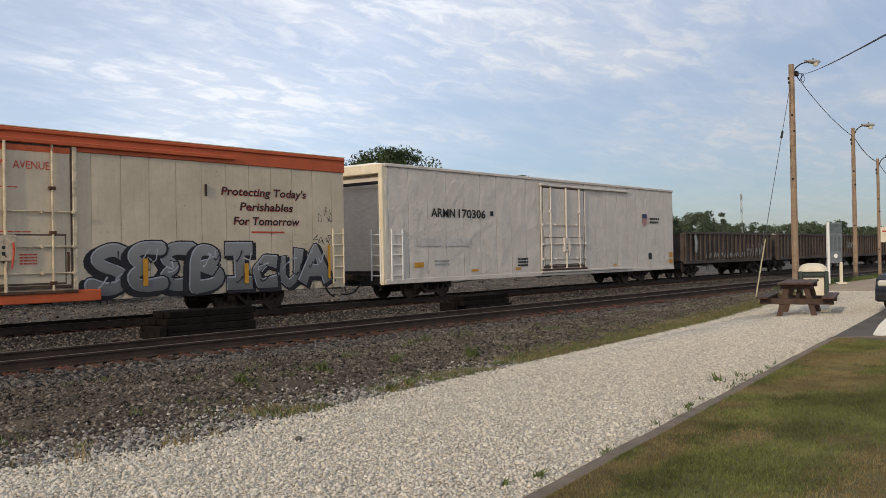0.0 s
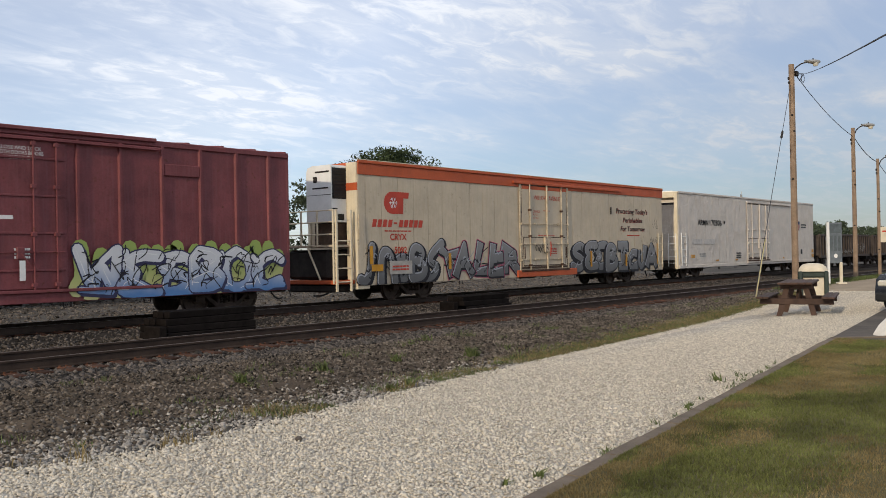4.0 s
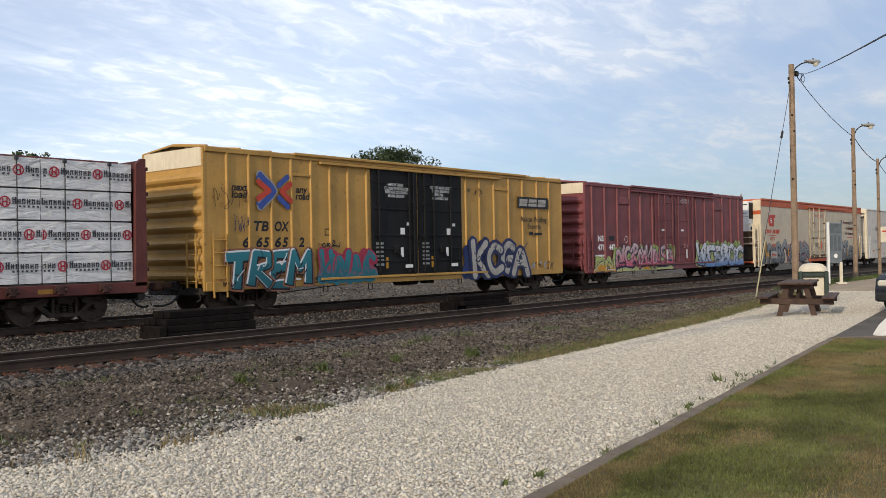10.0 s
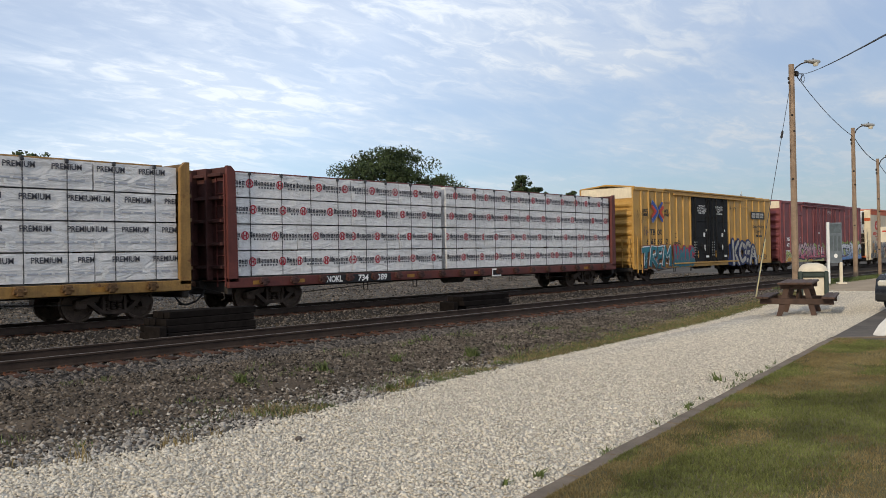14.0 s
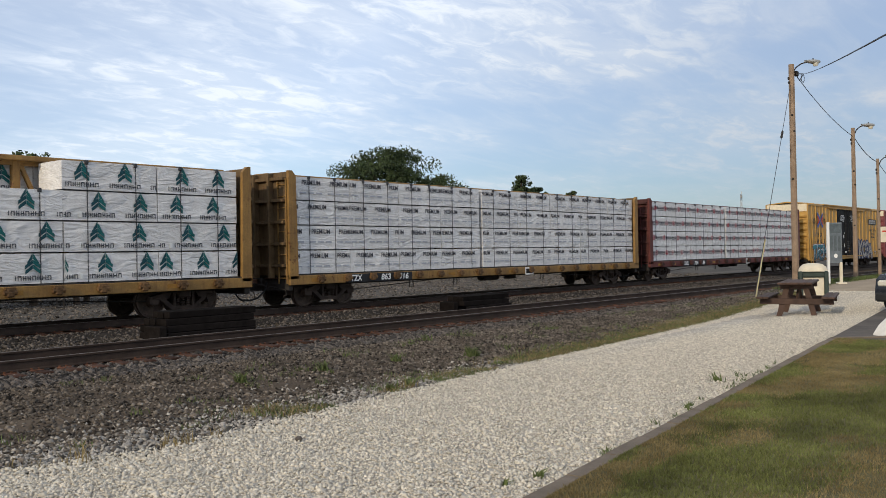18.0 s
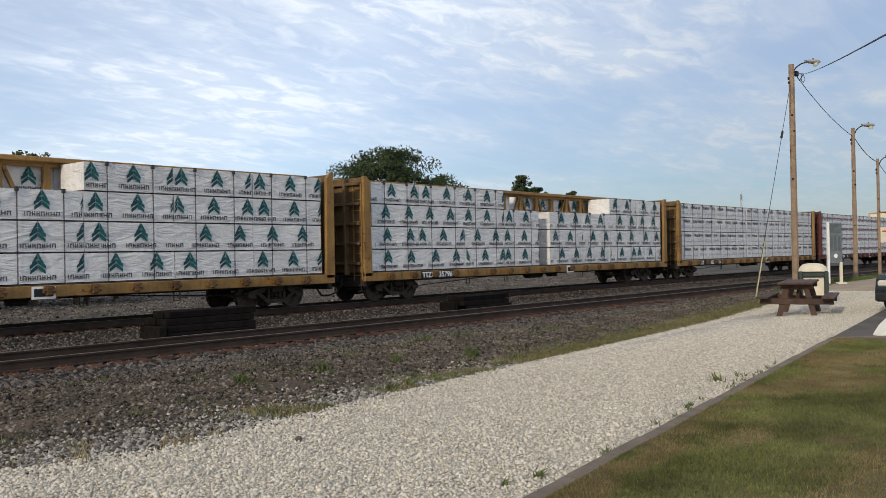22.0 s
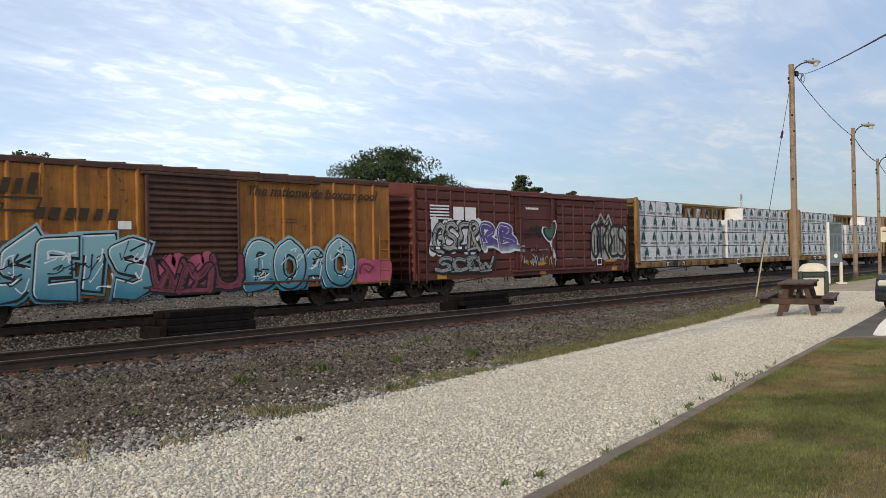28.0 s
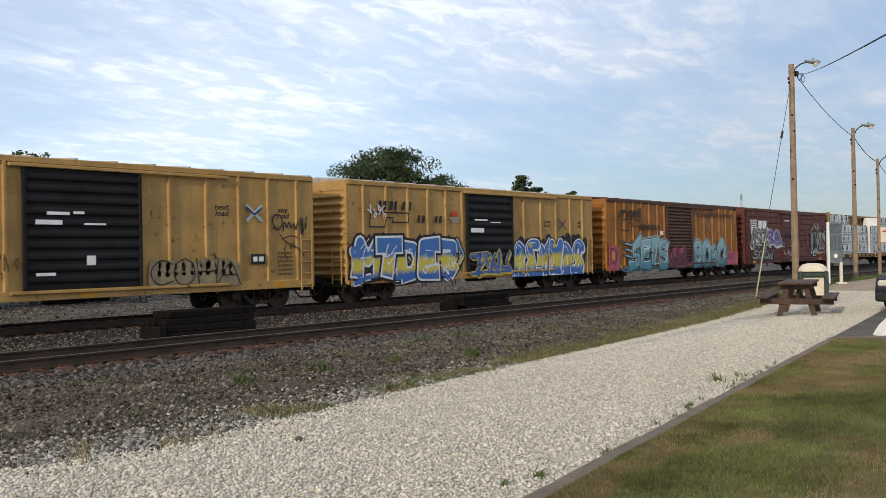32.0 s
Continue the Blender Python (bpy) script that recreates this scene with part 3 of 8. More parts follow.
wrap_mat = paint("white_lumber_wrap", (0.72, 0.695, 0.675), 0.30, var=0.10, scale=2.2, fine=5, bump=0.035, obj=0.06)


def crease(m):
    """Taut diagonal creases in the plastic film."""
    nt = m.node_tree
    N, L = nt.nodes.new, nt.links.new
    tc, oi, off, mp, no, bp = (N("ShaderNode" + k) for k in ("TexCoord", "ObjectInfo", "VectorMath", "Mapping", "TexNoise", "Bump"))
    off.operation = "MULTIPLY_ADD"
    off.inputs[0].default_value = (1, 1, 1)
    sc = N("ShaderNodeMath"); sc.operation = "MULTIPLY"; sc.inputs[1].default_value = 37.0
    L(oi.outputs["Random"], sc.inputs[0]); L(sc.outputs[0], off.inputs[1]); L(tc.outputs["Object"], off.inputs[2])
    mp.inputs["Rotation"].default_value, mp.inputs["Scale"].default_value = (0, 0.75, 0), (1.0, 1.0, 3.2)
    L(off.outputs[0], mp.inputs["Vector"]); L(mp.outputs[0], no.inputs["Vector"])
    no.inputs["Scale"].default_value, no.inputs["Detail"].default_value, no.inputs["Distortion"].default_value = 1.1, 3.0, 2.2
    bp.inputs["Strength"].default_value, bp.inputs["Distance"].default_value = 0.9, 0.06
    bs = nt.nodes["Principled BSDF"]
    L(no.outputs["Fac"], bp.inputs["Height"])
    if bs.inputs["Normal"].links:
        L(bs.inputs["Normal"].links[0].from_socket, bp.inputs["Normal"])
    L(bp.outputs[0], bs.inputs["Normal"])


crease(wrap_mat)
winch_mat = paint("grimy_winch", (0.15, 0.08, 0.032), 0.7, var=0.5, scale=8, obj=0.3)
strap_mat = paint("steel_strap", (0.05, 0.05, 0.055), 0.6)
coal_mat = paint("gondola_brown", (0.078, 0.060, 0.050), 0.8, var=0.4, scale=1.5, streak=0.4, dirt=(0.035, 0.028, 0.025))

CARS, AXLES = [], []


def freight_car(name, rear, label, category):
    c = thing(name, pose(rear + travelled(0), FAR_Y, 0), label, category, "cars of the freight train")
    CARS.append((c, rear))
    return c


def wheelset_mesh():
    s = Shape()
    n = 28
    for sg in (-1, 1):
        y0 = 0.7535 * sg
        prof = [(0.457, -0.055), (0.452, 0.04), (0.482, 0.058), (0.482, 0.085), (0.40, 0.09), (0.385, 0.045), (0.15, 0.015), (0.15, 0.07), (0.0, 0.07)]
        back = [(0.457, -0.055), (0.395, -0.06), (0.38, -0.025), (0.17, -0.045), (0.15, -0.10), (0.0, -0.10)]
        for rows, flip in ((prof, 1), (back, -1)):
            k = len(s.v)
            for r, d in rows:
                s.v += [(r * math.cos(2 * math.pi * i / n), y0 - d * sg, r * math.sin(2 * math.pi * i / n)) for i in range(n)]
            for j in range(len(rows) - 1):
                for i in range(n):
                    q = (k + j * n + i, k + j * n + (i + 1) % n, k + (j + 1) * n + (i + 1) % n, k + (j + 1) * n + i)
                    s.f.append(q if flip * sg > 0 else q[::-1])
        # bearing cap with its three bolts
        s.cyl((0, y0 + 0.10 * sg, 0), (0, y0 + 0.30 * sg, 0), 0.09, 12)
        for a in range(3):
            c, d = math.cos(a * 2.094) * 0.055, math.sin(a * 2.094) * 0.055
            s.cyl((c, y0 + 0.30 * sg, d), (c, y0 + 0.325 * sg, d), 0.018, 6)
    s.cyl((0, -0.7, 0), (0, 0.7, 0), 0.085, 10)
    return s.mesh("wheelset", wheel_mat)


def sideframe_mesh():
    """Cast side frames, bolster, springs of a three-piece freight truck."""
    s = Shape()
    for sg in (-1, 1):
        y0, y1 = (-1.10, -0.93) if sg < 0 else (0.93, 1.10)
        top = [(-1.13, 0.40), (-1.13, 0.60), (-0.80, 0.66), (-0.35, 0.80), (0.35, 0.80), (0.80, 0.66), (1.13, 0.60), (1.13, 0.40), (0.86, 0.36), (0.80, 0.50), (0.50, 0.55), (0.34, 0.66), (-0.34, 0.66), (-0.50, 0.55), (-0.80, 0.50), (-0.86, 0.36)]
        low = [(-0.78, 0.50), (-0.40, 0.20), (0.40, 0.20), (0.78, 0.50), (0.62, 0.53), (0.34, 0.30), (-0.34, 0.30), (-0.62, 0.53)]
        for a, b, c, d in ((0, 1, 2, 15), (2, 3, 13, 14), (3, 4, 11, 12), (4, 5, 9, 10), (5, 6, 7, 8)):
            s.extrude_xz([top[i] for i in (a, d, c, b)], y0, y1)
        s.extrude_xz([top[i] for i in (2, 15, 14)], y0, y1)
        s.extrude_xz([top[i] for i in (5, 9, 8)], y0, y1)
        for i in ((0, 1, 6, 7), (1, 2, 5, 6), (2, 3, 4, 5)):
            s.extrude_xz([low[j] for j in i], y0, y1)
        for x in (-0.36, 0.28):
            s.box(x, x + 0.09, y0, y1, 0.28, 0.70, 0.01)
        for x in (-0.18, 0.0, 0.18):
            for z in (0.31, 0.36, 0.41, 0.46, 0.51):
                s.cyl((x, (y0 + y1) / 2, z), (x, (y0 + y1) / 2, z + 0.028), 0.07, 8)
        for x in (-0.915, 0.915):
            s.box(x - 0.13, x + 0.13, y0 - 0.02, y1 + 0.02, 0.52, 0.60, 0.015)
    s.box(-0.22, 0.22, -1.16, 1.16, 0.55, 0.78, 0.03)
    for x in (-0.42, 0.42):
        s.box(x - 0.05, x + 0.05, -0.85, 0.85, 0.30, 0.42, 0.015)
    return s.mesh("truck_frame", truck_mat)


WHEELSET, SIDEFRAME = wheelset_mesh(), sideframe_mesh()


def truck(car, xc, label=""):
    t = part("truck", SIDEFRAME, None, car)
    t.matrix_basis = pose(xc, 0, 0)
    for dx in (-0.915, 0.915):
        w = part("wheelset", WHEELSET, None, t)
        w.matrix_basis = pose(dx, 0, 0.457)
        AXLES.append((w, dx))
    return t


def ladder(name, car, x0, x1, z0, z1, y, n, material, r=0.018):
    s = Shape()
    for x in (x0, x1):
        s.box(x - 0.022, x + 0.022, y - 0.03, y + 0.012, z0, z1, 0.005)
    for i in range(n):
        z = z0 + (z1 - z0) * (i + 0.5) / n
        s.cyl((x0, y - 0.02, z), (x1, y - 0.02, z), r, 6)
    return part(name, s, material, car)


def end_ladder(car, x, y0, y1, z0, z1, n, material):
    s = Shape()
    for y in (y0, y1):
        s.box(x - 0.03, x + 0.012, y - 0.02, y + 0.02, z0, z1, 0.005)
    for i in range(n):
        z = z0 + (z1 - z0) * (i + 0.5) / n
        s.cyl((x - 0.02, y0, z), (x - 0.02, y1, z), 0.015, 6)
    return part("end_ladder", s, material, car)


def running_gear(car, length, tc, sill=0.85):
    """Trucks, centre sill, couplers, hoses, brake gear."""
    truck(car, tc)
    truck(car, length - tc)
    s = Shape().box(-0.15, length + 0.15, -0.30, 0.30, 0.72, 1.0, 0.02)
    for x in spaced(tc + 1.6, length - tc - 1.6, 7):
        s.box(x - 0.06, x + 0.06, -1.4, 1.4, sill - 0.06, sill + 0.06)
    part("centre_sill", s, steel_dark, car)
    for sg, x in ((-1, 0.0), (1, length)):
        c = Shape().box(min(x, x + sg * 0.62), max(x, x + sg * 0.62), -0.09, 0.09, 0.78, 0.97, 0.03)
        c.box(min(x + sg * 0.5, x + sg * 0.80), max(x + sg * 0.5, x + sg * 0.80), -0.17, 0.14, 0.73, 1.03, 0.05)
        c.cyl((x + sg * 0.02, -1.2, 0.98), (x + sg * 0.02, 0.3, 0.98), 0.02, 6)
        k = part("coupler", c, steel_rust, car)
        h = Shape().tube([(x + sg * 0.05, -0.45, 0.85), (x + sg * 0.15, -0.45, 0.58), (x + sg * 0.38, -0.40, 0.36), (x + sg * 0.62, -0.3, 0.28), (x + sg * 0.86, -0.2, 0.30)], 0.032)
        part("end_sill", Shape().box(min(x, x - sg * 0.22), max(x, x - sg * 0.22), -1.45, 1.45, 0.56, 0.95, 0.03), steel_dark, car)
        lv = Shape().tube([(x + sg * 0.12, -1.45, 0.62), (x + sg * 0.16, -0.9, 0.70), (x + sg * 0.45, -0.2, 0.82)], 0.02)
        lv.tube([(x + sg * 0.12, -1.45, 0.62), (x + sg * 0.13, -1.50, 0.45), (x + sg * 0.2, -1.42, 0.40)], 0.02)
        part("uncoupling_lever", lv, steel_dark, car)
        part("air_hose", h, rubber_mat, k, "black rubber air hose")
    b = Shape().cyl((length * 0.47, -0.75, 0.72), (length * 0.47 + 1.1, -0.75, 0.72), 0.20, 14)
    part("brake_reservoir", b, steel_dark, car)
    part("brake_valve", Shape().box(length * 0.55, length * 0.55 + 0.5, -0.9, -0.55, 0.55, 0.85, 0.03), steel_dark, car)
    r = Shape()
    r.tube([(tc + 1.1, -0.9, 0.48), (length * 0.34, -0.9, 0.70), (length * 0.66, -0.9, 0.70), (length - tc - 1.1, -0.9, 0.48)], 0.018)
    r.tube([(0.3, -1.1, 0.72), (length - 0.3, -1.1, 0.72)], 0.022)
    part("brake_rod", r, steel_dark, car)
    for x in (length * 0.25, length * 0.36, length * 0.62, length * 0.74):
        st = Shape()
        for d in (-0.10, 0.10):
            st.box(x + d - 0.012, x + d + 0.012, -1.5, -1.47, 0.48, sill)
        st.box(x - 0.11, x + 0.11, -1.5, -1.47, 0.47, 0.49)
        part("sill_step", st, steel_dark, car)


# writing and paint on the sides


def lettering(name, words, car, x0, z0, height, material, width=None, y=SIDE - 0.006, shear=0.0, label="", bold=0.0):
    """Raised flat letters on a car's side, x0 and z0 at the lower left."""
    cu = bpy.data.curves.new(name, "FONT")
    cu.body, cu.size, cu.shear, cu.offset, cu.resolution_u = words, 1.0, shear, bold, 3
    tmp = new("tmp_text", cu)
    me = bpy.data.meshes.new_from_object(tmp.evaluated_get(bpy.context.evaluated_depsgraph_get()))
    bpy.data.objects.remove(tmp)
    bpy.data.curves.remove(cu)
    co = np.empty(len(me.vertices) * 3)
    me.vertices.foreach_get("co", co)
    co = co.reshape(-1, 3)
    lo, hi = co.min(0), co.max(0)
    k = height / 0.70
    kx = width / (hi[0] - lo[0]) if width else k
    out = np.stack([(co[:, 0] - lo[0]) * kx + x0, np.full(len(co), y), co[:, 1] * k + z0], -1)
    me.vertices.foreach_set("co", out.ravel())
    me.materials.clear()
    me.materials.append(material)
    me.update()
    ob = new(name, me)
    ob.parent = car
    return tagged(ob, label) if label else ob


def bars(name, car, rects, material, y=SIDE - 0.006, label=""):
    if name in ("stencil", "number_bar"):
        s = Shape()
        for x0, x1, z0, z1 in rects:
            s.box(x0, x1, y - 0.001, y + 0.003, z0, z1)
        return part(name, s, material, car, label)
    for x0, x1, z0, z1 in rects:
        ob = part(name, Shape().box(x0, x1, y - 0.001, y + 0.003, z0, z1), material, car, label)
    return ob


def rounded(pts, times=2, closed=False):
    for _ in range(times):
        q = [] if closed else [pts[0]]
        for a, b in zip(pts, pts[1:] + ([pts[0]] if closed else [])):
            q += [(a[0] * 0.75 + b[0] * 0.25, a[1] * 0.75 + b[1] * 0.25), (a[0] * 0.25 + b[0] * 0.75, a[1] * 0.25 + b[1] * 0.75)]
        if not closed:
            q.append(pts[-1])
        pts = q
    return pts


def stroke(s, pts, width, y, cap=8):
    """A thick painted line with round joints, laid in the plane y."""
    r = width / 2
    for i, (a, b) in enumerate(zip(pts, pts[1:])):
        dx, dz = b[0] - a[0], b[1] - a[1]
        d = math.hypot(dx, dz) or 1e-6
        nx, nz = -dz / d * r, dx / d * r
        s.add([(a[0] - nx, y, a[1] - nz), (b[0] - nx, y, b[1] - nz), (b[0] + nx, y, b[1] + nz), (a[0] + nx, y, a[1] + nz)], [(0, 1, 2, 3)])
        y -= 0.00006
    for p in pts:
        s.add([(p[0] + r * math.cos(2 * math.pi * k / cap), y, p[1] + r * math.sin(2 * math.pi * k / cap)) for k in range(cap)], [tuple(range(cap))])
        y -= 0.00006
    return y


GLYPHS = {
    "S": [[(.95, .82), (.55, 1), (.1, .85), (.2, .58), (.8, .45), (.95, .2), (.5, 0), (.0, .12)]],
    "E": [[(.95, .95), (.35, .98), (.08, .75), (.5, .52), (.08, .3), (.3, .03), (1, .08)]],
    "R": [[(.12, 0), (.12, 1), (.7, .98), (.85, .72), (.25, .5), (1, 0)]],
    "T": [[(0, .92), (1, 1)], [(.5, .95), (.48, 0)]],
    "C": [[(.95, .8), (.5, 1), (.05, .55), (.4, 0), (1, .2)]],
    "O": [[(.5, 1), (.1, .8), (.1, .2), (.5, 0), (.9, .2), (.9, .8), (.5, 1)]],
    "W": [[(0, 1), (.25, 0), (.5, .75), (.75, 0), (1, 1)]],
    "A": [[(0, 0), (.5, 1), (1, 0)], [(.2, .35), (.8, .35)]],
    "N": [[(.1, 0), (.1, 1), (.9, .05), (.9, 1)]],
    "B": [[(.1, 0), (.1, 1), (.8, .88), (.7, .58), (.2, .52), (.95, .36), (.8, .04), (.1, 0)]],
    "K": [[(.1, 1), (.15, 0)], [(.95, 1), (.2, .5), (1, 0)]],
    "M": [[(0, 0), (.1, 1), (.5, .3), (.9, 1), (1, 0)]],
    "Z": [[(.05, .95), (.95, .95), (.1, .08), (1, .05)]],
    "G": [[(.9, .85), (.5, 1), (.08, .5), (.45, 0), (.95, .15), (.9, .5), (.55, .48)]],
    "U": [[(.1, 1), (.12, .2), (.5, 0), (.9, .2), (.9, 1)]],
    "L": [[(.2, 1), (.15, .1), (.95, .05)]],
    "D": [[(.12, 0), (.12, 1), (.8, .85), (.95, .4), (.6, .03), (.12, 0)]],
    "H": [[(.1, 0), (.1, 1)], [(.9, 0), (.9, 1)], [(.1, .5), (.9, .52)]],
    "P": [[(.15, 0), (.15, 1), (.85, .92), (.85, .58), (.2, .48)]],
}


def spray(name, low, high, z0, z1, rough=0.5):
    """Spray paint that blends from one colour at the foot to another at the head."""
    m = paint(name, low, rough, var=0.12, scale=2)
    nt = m.node_tree
    N, L = nt.nodes.new, nt.links.new
    tc, sep, no = N("ShaderNodeTexCoord"), N("ShaderNodeSeparateXYZ"), N("ShaderNodeTexNoise")
    no.inputs["Scale"].default_value = 2.2
    L(tc.outputs["Object"], sep.inputs[0]); L(tc.outputs["Object"], no.inputs["Vector"])
    ad = N("ShaderNodeMath"); ad.operation = "MULTIPLY_ADD"; ad.inputs[1].default_value = 0.5
    L(no.outputs["Fac"], ad.inputs[0]); L(sep.outputs["Z"], ad.inputs[2])
    mr = N("ShaderNodeMapRange")
    mr.inputs["From Min"].default_value, mr.inputs["From Max"].default_value = z0 + 0.25, z1 + 0.25
    L(ad.outputs[0], mr.inputs["Value"])
    mx = N("ShaderNodeMix"); mx.data_type = "RGBA"
    mx.inputs["A"].default_value, mx.inputs["B"].default_value = (*low, 1), (*high, 1)
    L(mr.outputs[0], mx.inputs["Factor"])
    L(mx.outputs["Result"], nt.nodes["Principled BSDF"].inputs["Base Color"])
    return m


def banded(name, stops, rough=0.5):
    """Spray paint in soft bands of colour: (height, colour) from the foot upwards."""
    m = paint(name, stops[0][1], rough, var=0.12, scale=2)
    nt = m.node_tree
    N, L = nt.nodes.new, nt.links.new
    tc, sep, no, rp = N("ShaderNodeTexCoord"), N("ShaderNodeSeparateXYZ"), N("ShaderNodeTexNoise"), N("ShaderNodeValToRGB")
    no.inputs["Scale"].default_value = 2.6
    L(tc.outputs["Object"], sep.inputs[0]); L(tc.outputs["Object"], no.inputs["Vector"])
    ad = N("ShaderNodeMath"); ad.operation = "MULTIPLY_ADD"; ad.inputs[1].default_value = 0.35
    L(no.outputs["Fac"], ad.inputs[0]); L(sep.outputs["Z"], ad.inputs[2])
    mr = N("ShaderNodeMapRange")
    mr.inputs["From Min"].default_value, mr.inputs["From Max"].default_value = 0.675, 2.675
    L(ad.outputs[0], mr.inputs["Value"]); L(mr.outputs[0], rp.inputs["Fac"])
    cr = rp.color_ramp
    while len(cr.elements) < len(stops):
        cr.elements.new(0.5)
    for e, (z, col) in zip(cr.elements, stops):
        e.position, e.color = (z - 0.5) / 2.0, (*col, 1)
    L(rp.outputs["Color"], nt.nodes["Principled BSDF"].inputs["Base Color"])
    return m


def outlined(car, x0, x1, z0, z1, glyphs, panel, line, width, seed, label, y):
    """A patch of flat paint with letters drawn on it in plain rounded lines."""
    rng, s = random.Random(seed), Shape()
    n, h = int((x1 - x0) / 0.3) + 1, z1 - z0
    for k in range(n):
        x = x0 + 0.2 + (x1 - x0 - 0.4) * k / max(n - 1, 1)
        stroke(s, [(x, z0 + 0.2 + h * rng.uniform(0, 0.05)), (x + rng.uniform(-0.05, 0.05), z1 - 0.2 - h * rng.uniform(0.0, 0.15))], 0.4, y, 7)
    o = part("graffiti_letter", s, panel, car, label)
    w = (x1 - x0) / len(glyphs)
    for i, g in enumerate(glyphs):
        for q in GLYPHS[g]:
            t = Shape()
            sl = rng.uniform(-0.1, 0.15)
            stroke(t, rounded([(x0 + w * (i - 0.03 + 1.06 * (a + sl * (b - 0.5))), z0 + h * (0.08 + 0.88 * b)) for a, b in q], 2), width, y - 0.006 - 0.002 * i, 8)
            part("graffiti_highlight", t, line, o)
    return o


def graffiti(car, x0, x1, z0, z1, glyphs, fill, edge, shine=None, back=None, fat=0.30, seed=1, label="", y=SIDE - 0.004, ribs=0.0, soft=2, core=None, rim=None, line=0.10, floor=0.64, cloud=None, many=1.0):
    """A sprayed piece: cloud behind, then letters that crowd each other, each with outline, drop shade, fill and highlights."""
    rng = random.Random(seed)
    w = (x1 - x0) / len(glyphs)
    h = z1 - z0
    y -= ribs
    if back:
        bk = Shape()
        cx0, cx1, cz0, cz1 = cloud or (x0, x1, z0, z1)
        n, ch = max(int((cx1 - cx0) / 0.4), 3), cz1 - cz0
        for k in range(n):
            x = cx0 + (cx1 - cx0) * (k + 0.5) / n
            stroke(bk, rounded([(x - 0.2, cz0 + ch * rng.uniform(0.0, 0.2)), (x, cz0 + ch * rng.uniform(0.4, 0.6)), (x + rng.uniform(-0.1, 0.2), cz0 + ch * rng.uniform(0.75, 1.0))], 1), 0.46, y + 0.0015, 9)
        bk.v = [(a, b, max(c, floor)) for a, b, c in bk.v]
        part("graffiti_cloud", bk, back, car)
    for i, g in enumerate(glyphs):
        base, fl, hl, co, rm = Shape(), Shape(), Shape(), Shape(), Shape()
        cx, dz, sl = x0 + (i - 0.16) * w, rng.uniform(-0.06, 0.06) * h, rng.uniform(-0.25, 0.3)
        ww = w * rng.uniform(1.2, 1.42)
        f = fat * w * rng.uniform(0.95, 1.2)
        yy = y - 0.006 - 0.010 * (i % 2)
        lines = [list(q) for q in GLYPHS[g]]
        # flourishes: arrows and bars shot out of the letters
        if rng.random() < 0.7:
            lines.append([(rng.uniform(0, 1), rng.uniform(0, 0.2)), (rng.uniform(0.2, 0.8), rng.uniform(0.3, 0.6)), (rng.uniform(-0.1, 1.2), rng.uniform(0.85, 1.08))])
        lines.append([(rng.uniform(-0.15, 0.3), rng.uniform(-0.02, 0.12)), (rng.uniform(0.7, 1.2), rng.uniform(-0.03, 0.1))])
        for li, route in enumerate(lines):
            pts = [(cx + f * 0.55 + (ww - f * 1.1) * (a + sl * (b - 0.5) + rng.uniform(-0.05, 0.05)), z0 + dz + f * 0.45 + (h - f * 0.95) * (b + rng.uniform(-0.03, 0.03))) for a, b in route]
            pts = rounded(pts, soft if rng.random() < 0.6 else min(soft, 1))
            k = 1.0 if li < len(GLYPHS[g]) else 0.55
            stroke(base, pts, f * k + line, yy, 9)
            stroke(base, [(a + 0.06, b - 0.07) for a, b in pts], f * k + line * 0.6, yy + 0.001, 9)
            stroke(fl, pts, f * k, yy - 0.004, 9)
            if rim:
                stroke(rm, pts, f * k + line + 0.10, yy + 0.003, 9)
            if core and li < len(GLYPHS[g]):
                q = [p for p in pts if z0 + 0.28 * h < p[1] < z0 + 0.78 * h]
                if len(q) > 1:
                    stroke(co, q, f * 0.62, yy - 0.006, 9)
            m = max(len(pts) // 2, 2)
            stroke(hl, [(a - f * 0.22, b + f * 0.18) for a, b in pts[:m]], max(f * 0.08, 0.02), yy - 0.008, 6)
            if li == 0:
                q = pts[len(pts) // 2:]
                stroke(hl, [(a + f * 0.05, b - f * 0.1) for a, b in q[: max(len(q) // 2, 2)]], 0.018, yy - 0.0075, 6)
        for sh in (base, fl, hl, co, rm):
            sh.v = [(a, b, max(c, floor)) for a, b, c in sh.v]
        o = part("graffiti_letter", base, edge, car, label or "sprayed graffiti lettering")
        part("graffiti_fill", fl, fill, o)
        part("graffiti_highlight", hl, shine or edge, o)
        if rim:
            part("graffiti_rim", rm, rim, o)
        if core and co.f:
            part("graffiti_core", co, core, o)
        for _ in range(int(4 * many)):
            ink = Shape()
            a, b = cx + ww * rng.uniform(0.05, 0.9), z0 + h * rng.uniform(0.1, 0.8)
            stroke(ink, rounded([(a, b), (a + rng.uniform(-0.1, 0.25) * w, b + rng.uniform(0.05, 0.2) * h), (a + rng.uniform(0.0, 0.4) * w, b + rng.uniform(0.0, 0.3) * h)], 2), rng.uniform(0.02, 0.045), yy - 0.0085, 6)
            part("graffiti_ink", ink, black_edge, o)


